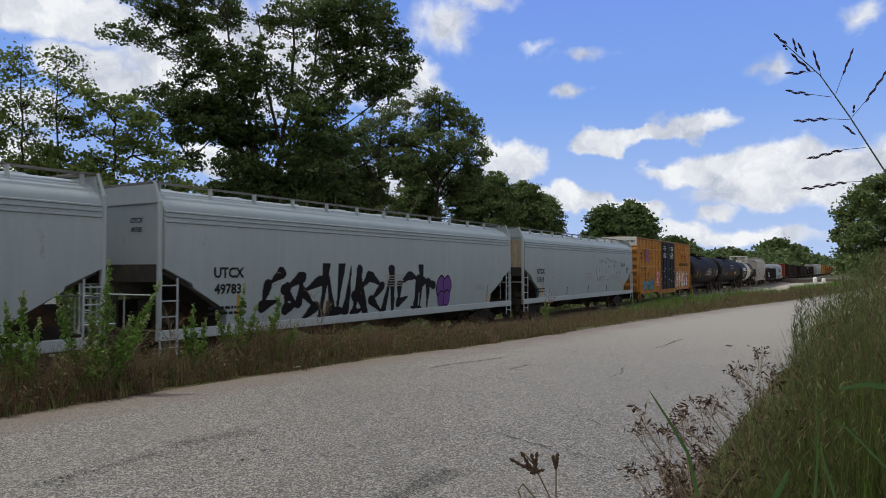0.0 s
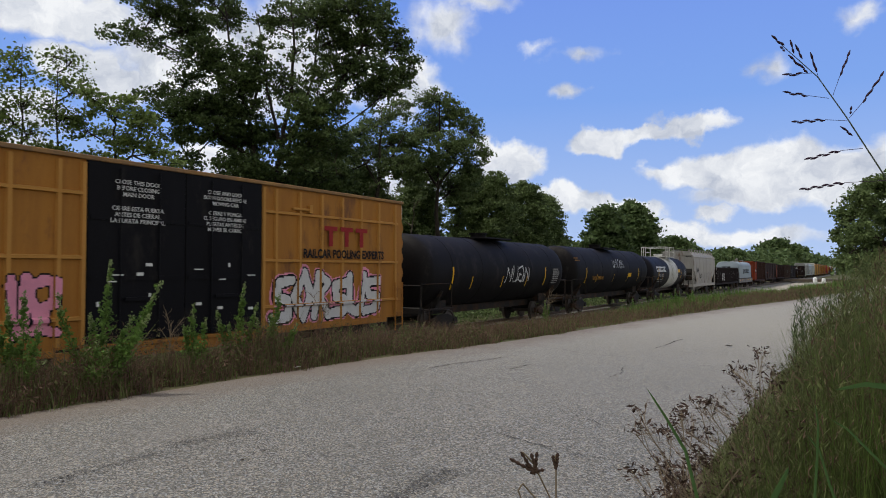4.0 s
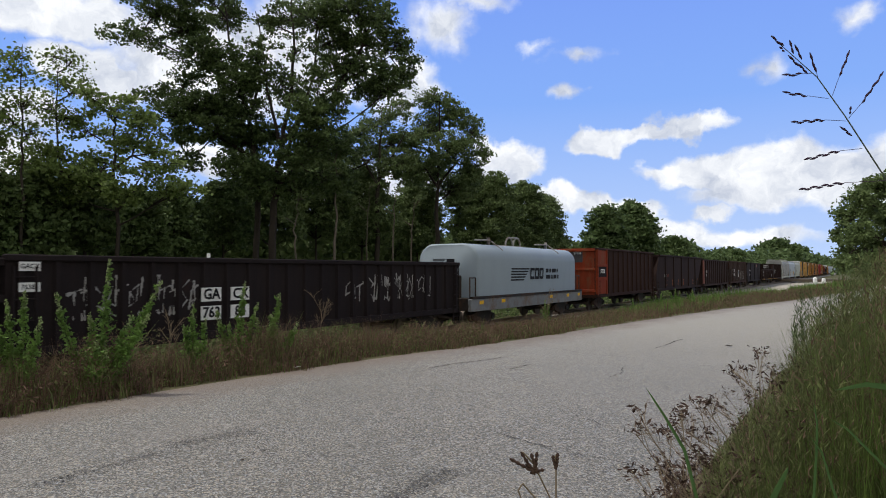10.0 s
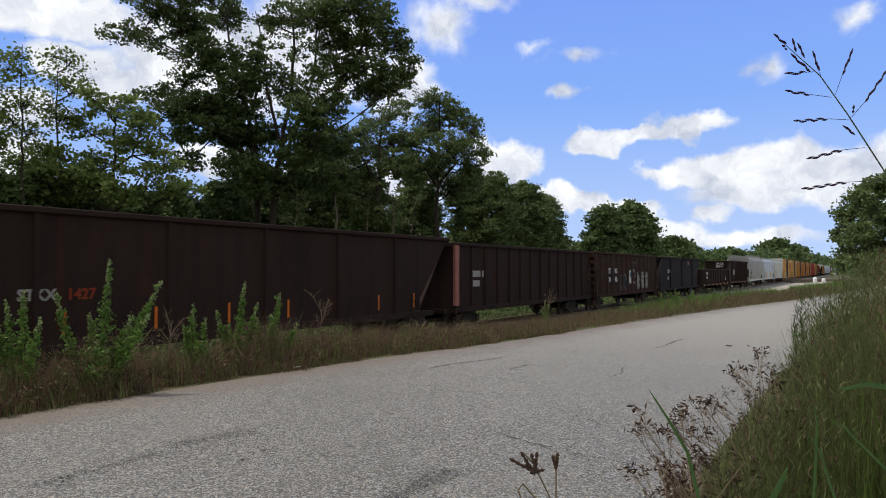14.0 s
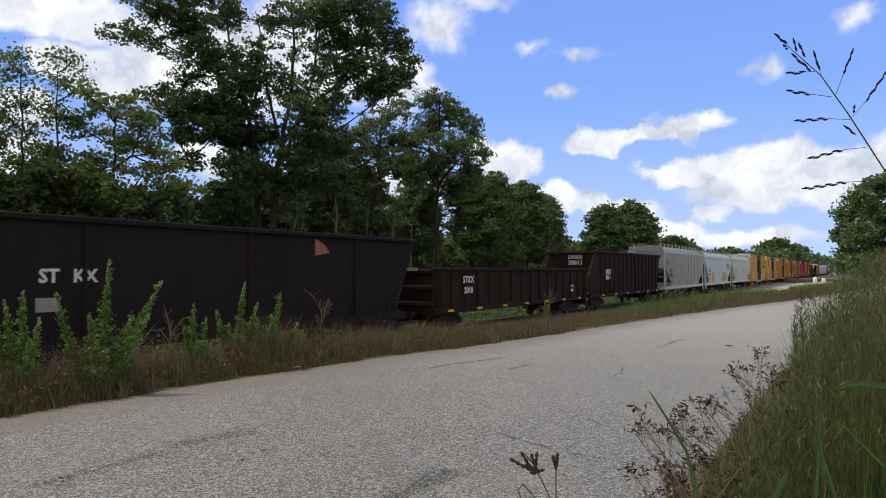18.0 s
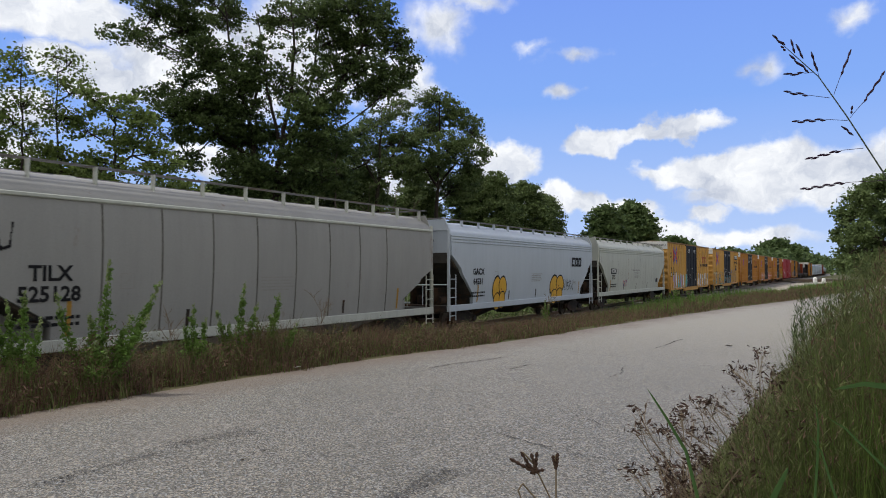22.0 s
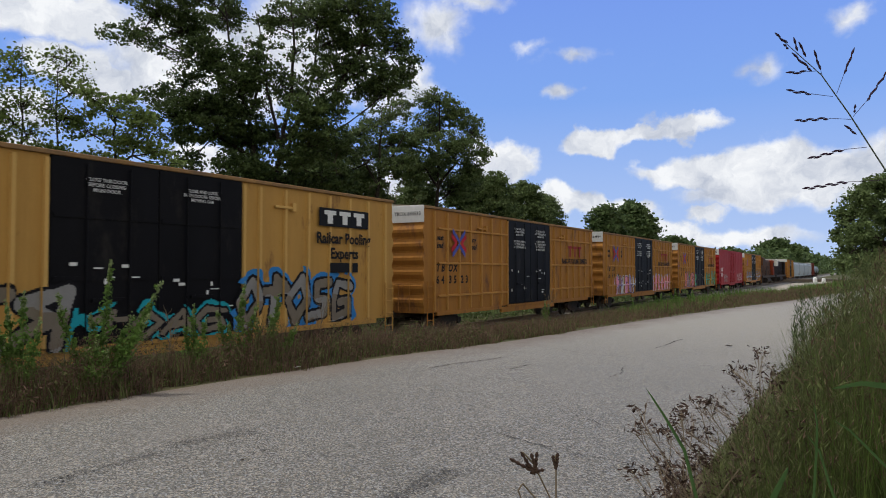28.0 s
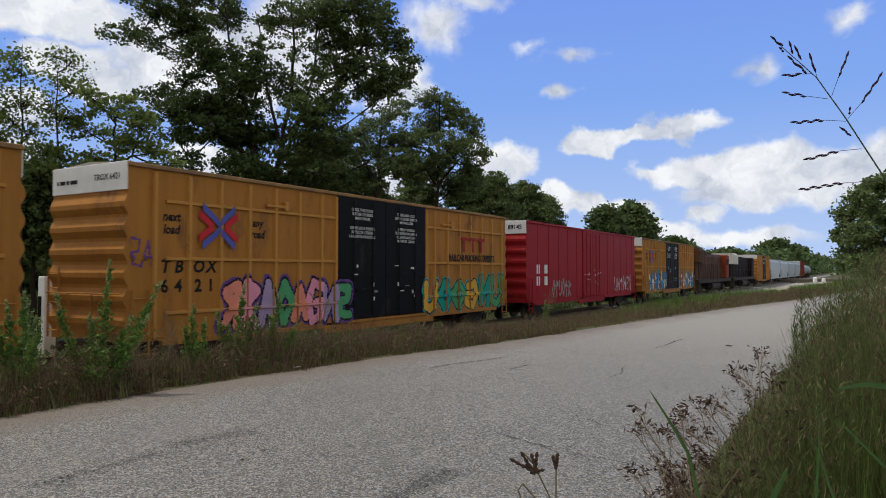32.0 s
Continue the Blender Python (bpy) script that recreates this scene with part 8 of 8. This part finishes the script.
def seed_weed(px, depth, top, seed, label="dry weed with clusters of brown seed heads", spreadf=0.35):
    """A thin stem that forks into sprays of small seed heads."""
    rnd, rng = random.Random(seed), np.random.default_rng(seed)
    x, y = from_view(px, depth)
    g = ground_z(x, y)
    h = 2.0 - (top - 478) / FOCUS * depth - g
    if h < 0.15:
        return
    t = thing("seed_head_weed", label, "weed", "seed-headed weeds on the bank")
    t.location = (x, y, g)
    bm, cen = bmesh.new(), []
    tipv = Vector((rnd.uniform(-0.1, 0.1), rnd.uniform(-0.1, 0.1), h * 0.8))
    rod(bm, (0, 0, 0), tipv, 0.004, 5, 0.0025)
    for k in range(9):
        o = tipv * rnd.uniform(0.5, 1.0)
        d = Vector((rnd.gauss(0, 0.6), rnd.gauss(0, 0.6), rnd.uniform(0.4, 1))).normalized()
        e = o + d * h * rnd.uniform(0.12, 0.28)
        rod(bm, o, e, 0.0022, 4, 0.0015)
        for q in range(5):
            e2 = e + Vector((rnd.gauss(0, 1), rnd.gauss(0, 1), rnd.uniform(0, 1.2))).normalized() * rnd.uniform(0.02, 0.07)
            rod(bm, o.lerp(e, rnd.uniform(0.6, 1)), e2, 0.0012, 3)
            for _ in range(5):
                cen.append(tuple(e2 + Vector((rnd.gauss(0, 0.013), rnd.gauss(0, 0.013), rnd.gauss(0, 0.013)))))
    part("stem", bm, M_DEAD, t)
    tagged(leaves_mesh("seed_spray", cen, 0.010, rng, M_SEED, t, long=2.3), kind="stuff")
    return t


def strap(bm, pts, width, normal):
    """A flat tapering blade with a keel along pts."""
    rows = []
    n = len(pts)
    for i, p in enumerate(pts):
        p = Vector(p)
        d = (Vector(pts[min(i + 1, n - 1)]) - Vector(pts[max(i - 1, 0)])).normalized()
        s = d.cross(Vector(normal)).normalized() * width * (math.sin(math.pi * min(1, 0.12 + 0.88 * (1 - i / (n - 1)) * 0.62)))
        if i == n - 1:
            s *= 0.05
        rows.append([bm.verts.new(p - s), bm.verts.new(p - Vector(normal) * width * 0.25), bm.verts.new(p + s)])
    for a, b in zip(rows, rows[1:]):
        for i in (0, 1):
            bm.faces.new((a[i], a[i + 1], b[i + 1], b[i]))


def near_plants():
    toward = Vector((S31, -C31, 0))
    # broad blades of grass
    for k, (pts, w, dp) in enumerate(((((1255, 960), (1215, 800), (1180, 740), (1146, 688)), 0.0032, 1.25), (((1345, 960), (1370, 880), (1385, 850), (1396, 828)), 0.005, 1.0),
                                      (((1640, 705), (1580, 686), (1530, 680), (1476, 690)), 0.006, 1.3), (((1440, 900), (1446, 800), (1447, 750), (1442, 715)), 0.003, 1.5),
                                      (((1600, 860), (1540, 800), (1500, 760), (1470, 742)), 0.003, 1.6), (((1500, 940), (1470, 860), (1452, 800), (1430, 770)), 0.003, 1.5))):
        root = view_point(*pts[0], dp)
        t = thing("grass_plant", "broad green blade of grass close to the camera", "grass blade", "broad grass blades")
        t.location = (root.x, root.y, ground_z(root.x, root.y))
        loc = [Vector((0, 0, 0))] + [view_point(*p, dp) - t.location for p in pts]
        bm = bmesh.new()
        fine = []
        for a, b in zip(loc, loc[1:]):
            fine += [a.lerp(b, f) for f in (0, 0.33, 0.66)]
        strap(bm, fine + [loc[-1]], w, toward)
        part("blade", bm, M_BLADE, t, smooth=True)
        SWAY.append((t, Matrix.Translation(t.location), 0.35, 2.6 + 0.3 * k))
    # tall stalk of grass with dark spikelets against the sky
    dp = 1.5
    stem = [(1790, 900), (1640, 430), (1568, 310), (1500, 205), (1450, 135), (1405, 95), (1368, 62)]
    root = view_point(*stem[0], dp)
    t = thing("grass_stalk", "tall grass stalk with dark purple spikelets", "grass stalk")
    t.location = (root.x, root.y, ground_z(root.x, root.y))
    base = Vector(t.location)
    bm = bmesh.new()
    pts = [Vector((0, 0, 0))] + [view_point(*p, dp) - base for p in stem]
    for i, (a, b) in enumerate(zip(pts, pts[1:])):
        rod(bm, a, b, 0.0024 - 0.00026 * i, 6, 0.0022 - 0.00026 * i)
    part("stem", bm, mat("stalk_stem", (0.1, 0.12, 0.09), 0.6), t)
    twigs = (((1368, 62), (1391, 80)), ((1383, 82), (1392, 88)), ((1401, 70), (1408, 92)), ((1410, 78), (1423, 102)), ((1398, 97), (1433, 127)), ((1437, 92), (1449, 128), (1452, 138)), ((1387, 132), (1424, 129), (1440, 128)),
             ((1388, 162), (1432, 168), (1470, 173)), ((1508, 88), (1490, 132), (1477, 168)), ((1568, 126), (1530, 180), (1506, 208)), ((1510, 188), (1508, 200)), ((1403, 216), (1463, 211), (1502, 213)),
             ((1490, 224), (1512, 238)), ((1426, 283), (1490, 266), (1530, 262)), ((1417, 336), (1497, 323), (1590, 318)))
    for k, tw in enumerate(twigs):
        bm = bmesh.new()
        q = [view_point(*p, dp) - base for p in tw]
        for a, b in zip(q[1:], q[2:]):
            rod(bm, a, b, 0.0006, 4)
        n = max(2, int((q[1] - q[0]).length / 0.012))
        for i in range(n):
            a, b = q[0].lerp(q[1], i / n), q[0].lerp(q[1], min(1, (i + 1.35) / n))
            off = Vector((0, 0, 0.0016 * (-1) ** i))
            rod(bm, a + off, a.lerp(b, 0.5) + off, 0.0009, 5, 0.0028)
            rod(bm, a.lerp(b, 0.5) + off, b + off, 0.0028, 5, 0.0008)
        part("spikelet", bm, mat("dark_spikelet", (0.05, 0.028, 0.05), 0.75, 0, 0.3, 60), t)
    SWAY.append((t, Matrix.Translation(t.location), 0.28, 5.5))
    # pair of brown seed heads in front of the asphalt
    dp = 1.3
    root = view_point(990, 1200, dp)
    t = thing("seed_head_stalk", "brown dry seed heads on a thin stalk", "weed")
    t.location = (root.x, root.y, ground_z(root.x, root.y) - 0.02)
    base = Vector(t.location)
    bm = bmesh.new()
    stalks = (((1010, 1000), (972, 878), (945, 822), (925, 800)), ((1000, 1000), (984, 882), (984, 830), (983, 806)), ((960, 1000), (950, 885), (925, 856), (917, 868), (925, 890)))
    for s in stalks:
        q = [Vector((0, 0, 0))] + [view_point(*p, dp) - base for p in s]
        pipe(bm, q, 0.0016, 5)
    part("stem", bm, M_DEAD, t)
    for k, (a, b) in enumerate((((902, 812), (938, 832)), ((922, 800), (945, 838)), ((940, 803), (950, 836)), ((950, 800), (948, 832)), ((930, 822), (952, 834)), ((978, 806), (984, 830)), ((987, 802), (985, 826)), ((938, 838), (962, 832)))):
        bm = bmesh.new()
        p, q = view_point(*a, dp) - base, view_point(*b, dp) - base
        for i in range(4):
            u, v = p.lerp(q, i / 4), p.lerp(q, (i + 1.3) / 4)
            rod(bm, u, u.lerp(v, 0.5), 0.0015, 5, 0.004)
            rod(bm, u.lerp(v, 0.5), v, 0.004, 5, 0.0015)
        part("seed_head", bm, M_SEED, t)
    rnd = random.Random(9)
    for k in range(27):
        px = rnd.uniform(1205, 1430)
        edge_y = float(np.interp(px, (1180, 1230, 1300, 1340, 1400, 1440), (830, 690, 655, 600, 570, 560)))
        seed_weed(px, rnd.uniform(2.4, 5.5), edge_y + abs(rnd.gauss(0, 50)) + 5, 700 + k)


verge_grass()
track_side_weeds()
build_weeds()
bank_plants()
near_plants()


def verge_tangle():
    rng = np.random.default_rng(55)
    # tangle of small leaves in the verge between road and railway
    N = 90000
    y = np.concatenate([rng.uniform(0, 20, N // 2), rng.uniform(15, 60, N // 2)])
    left = np.interp(y, [p[0] for p in ROAD_L], [p[1] for p in ROAD_L])
    f = rng.uniform(0, 1, N)
    x = left - 0.08 + 0.12 * np.sin(y * 1.3) + 0.08 * np.sin(y * 3.7 + 1) - f * (left + 13.0)
    hmax = np.interp(y, (0, 8, 14, 20, 30, 60), (1.0, 0.95, 0.7, 0.5, 0.4, 0.35)) * np.clip(0.35 + f * 2, 0, 1) * (1 + 0.5 * np.sin(y * 2.1 + x * 3))
    z = np.array([ground_z(a, b) for a, b in zip(x, y)]) + rng.uniform(0, 1, N) ** 1.3 * np.maximum(hmax, 0.1)
    half = rng.random(N) < 0.6
    for name, sel, m, lab in (("verge_dry_leaves", half, M_DRY, "tangle of dry brown stems and leaves in the verge"), ("verge_green_leaves", ~half, M_GRASSDARK, "low dull green weeds in the verge")):
        tagged(leaves_mesh(name, np.stack([x, y, z], 1)[sel], 0.026, rng, m, long=2.4), lab, "weeds", kind="stuff")


verge_tangle()


# ---------------------------------------------------------------- far crossing
def crossing():
    white = mat("crossing_white", (0.85, 0.85, 0.83), 0.5, 0, 0.08)
    for px, depth, tall, r in ((1442, 95, 1.5, 0.27), (1457, 120, 1.1, 0.3)):
        t = thing("bollard", "thick white rounded bollard beside the crossing", "bollard", "white bollards by the crossing")
        x, y = from_view(px, depth)
        t.location = (x, y, ground_z(x, y))
        bm = bmesh.new()
        rings = [(r, -0.05), (r, tall - r)] + [(r * math.cos(a), tall - r + r * math.sin(a)) for a in (0.4, 0.8, 1.2, 1.5)]
        loft(bm, [[(q * math.cos(b), q * math.sin(b), z) for b in np.linspace(0, 2 * math.pi, 14, endpoint=False)] for q, z in rings])
        part("post", bm, white, t, smooth=True)
        bm = bmesh.new()
        box(bm, -r * 1.4, r * 1.4, -r * 1.4, r * 1.4, -0.1, 0.06, 0.02)
        part("footing", bm, M_BALLAST, t)
    # rusty pipe barrier at the end of the verge
    rust = mat("barrier_rust", (0.2, 0.09, 0.06), 0.75, 0.2, 0.3, 3)
    t = thing("pipe_barrier", "low rust-red pipe barrier beside the asphalt", "barrier")
    a, b = Vector((*from_view(1447, 72), 0)), Vector((*from_view(1520, 70), 0))
    t.location = (a.x, a.y, ground_z(a.x, a.y))
    d = b - a
    for z in (0.25, 0.7):
        bm = bmesh.new()
        rod(bm, (0, 0, z), (d.x, d.y, z), 0.06, 8)
        part("rail", bm, rust, t)
    for f in (0.0, 0.5, 1.0):
        bm = bmesh.new()
        rod(bm, (d.x * f, d.y * f, -0.4), (d.x * f, d.y * f, 0.8), 0.07, 8)
        part("post", bm, rust, t)


crossing()


def behind_track():
    """A white equipment box and a small marker post behind the railway."""
    t = thing("equipment_box", "white metal equipment box on a post behind the track", "equipment box")
    x, y = spot(84, 19.5)
    t.location = (x, y, ground_z(x, y))
    bm = bmesh.new()
    box(bm, -0.17, 0.17, -0.17, 0.17, 0.5, 2.75, 0.02)
    part("housing", bm, mat("box_white", (0.78, 0.78, 0.76), 0.5, 0, 0.06), t)
    bm = bmesh.new()
    box(bm, -0.13, 0.13, -0.13, 0.13, 0, 0.5)
    part("plinth", bm, M_STEEL, t)
    bm = bmesh.new()
    box(bm, -0.12, 0.02, -0.19, -0.17, 1.0, 2.2)
    part("door", bm, M_BLACK, t)
    t = thing("marker_post", "thin marker post with a small white sign", "post")
    x, y = spot(370, 19.0)
    t.location = (x, y, ground_z(x, y))
    bm = bmesh.new()
    rod(bm, (0, 0, 0), (0, 0, 3.5), 0.03, 8)
    part("post", bm, M_BARKPALE, t)
    bm = bmesh.new()
    box(bm, -0.08, 0.08, -0.05, -0.03, 3.25, 3.5)
    part("sign", bm, mat("box_white", (0.78, 0.78, 0.76)), t)


behind_track()


# ---------------------------------------------------------------- what moves
def motions():
    stops = [0, 2, 4, 6, 8, 10, 12, 14, 16, 18, 20, 22, 24, 26, 28, 30, 32]
    for car, y in CARS:
        walk(car, [(t, pose(TRACK_X, y - way_of(t), RAIL)) for t in stops])
    first = {}
    for w, k in WHEELSETS:
        if k not in first:
            walk(w, [(i / 30, pose(0, k, WHEEL_R) @ Matrix.Rotation(way_of(i / 30) / WHEEL_R, 4, "X")) for i in range(0, 961)])
            first[k] = w.animation_data
        else:
            w.rotation_mode = "QUATERNION"
            w.animation_data_create()
            w.animation_data.action = first[k].action
            w.animation_data.action_slot = first[k].action_slot
    if CLOUDS:
        walk(CLOUDS[0], [(0, pose(0, 0, 0)), (32, pose(0, 0, 0, 0, 0, 0.78))])
    for ob, m, amp, per in SWAY:
        rows = []
        for i in range(0, 65):
            t = i / 2
            a = amp * (math.sin(t / per * 2 * math.pi) * 0.6 + math.sin(t / per * 2.7 + 1) * 0.4)
            rows.append((t, m @ pose(0, 0, 0, a, a * 0.6, 0)))
        walk(ob, rows)


motions()
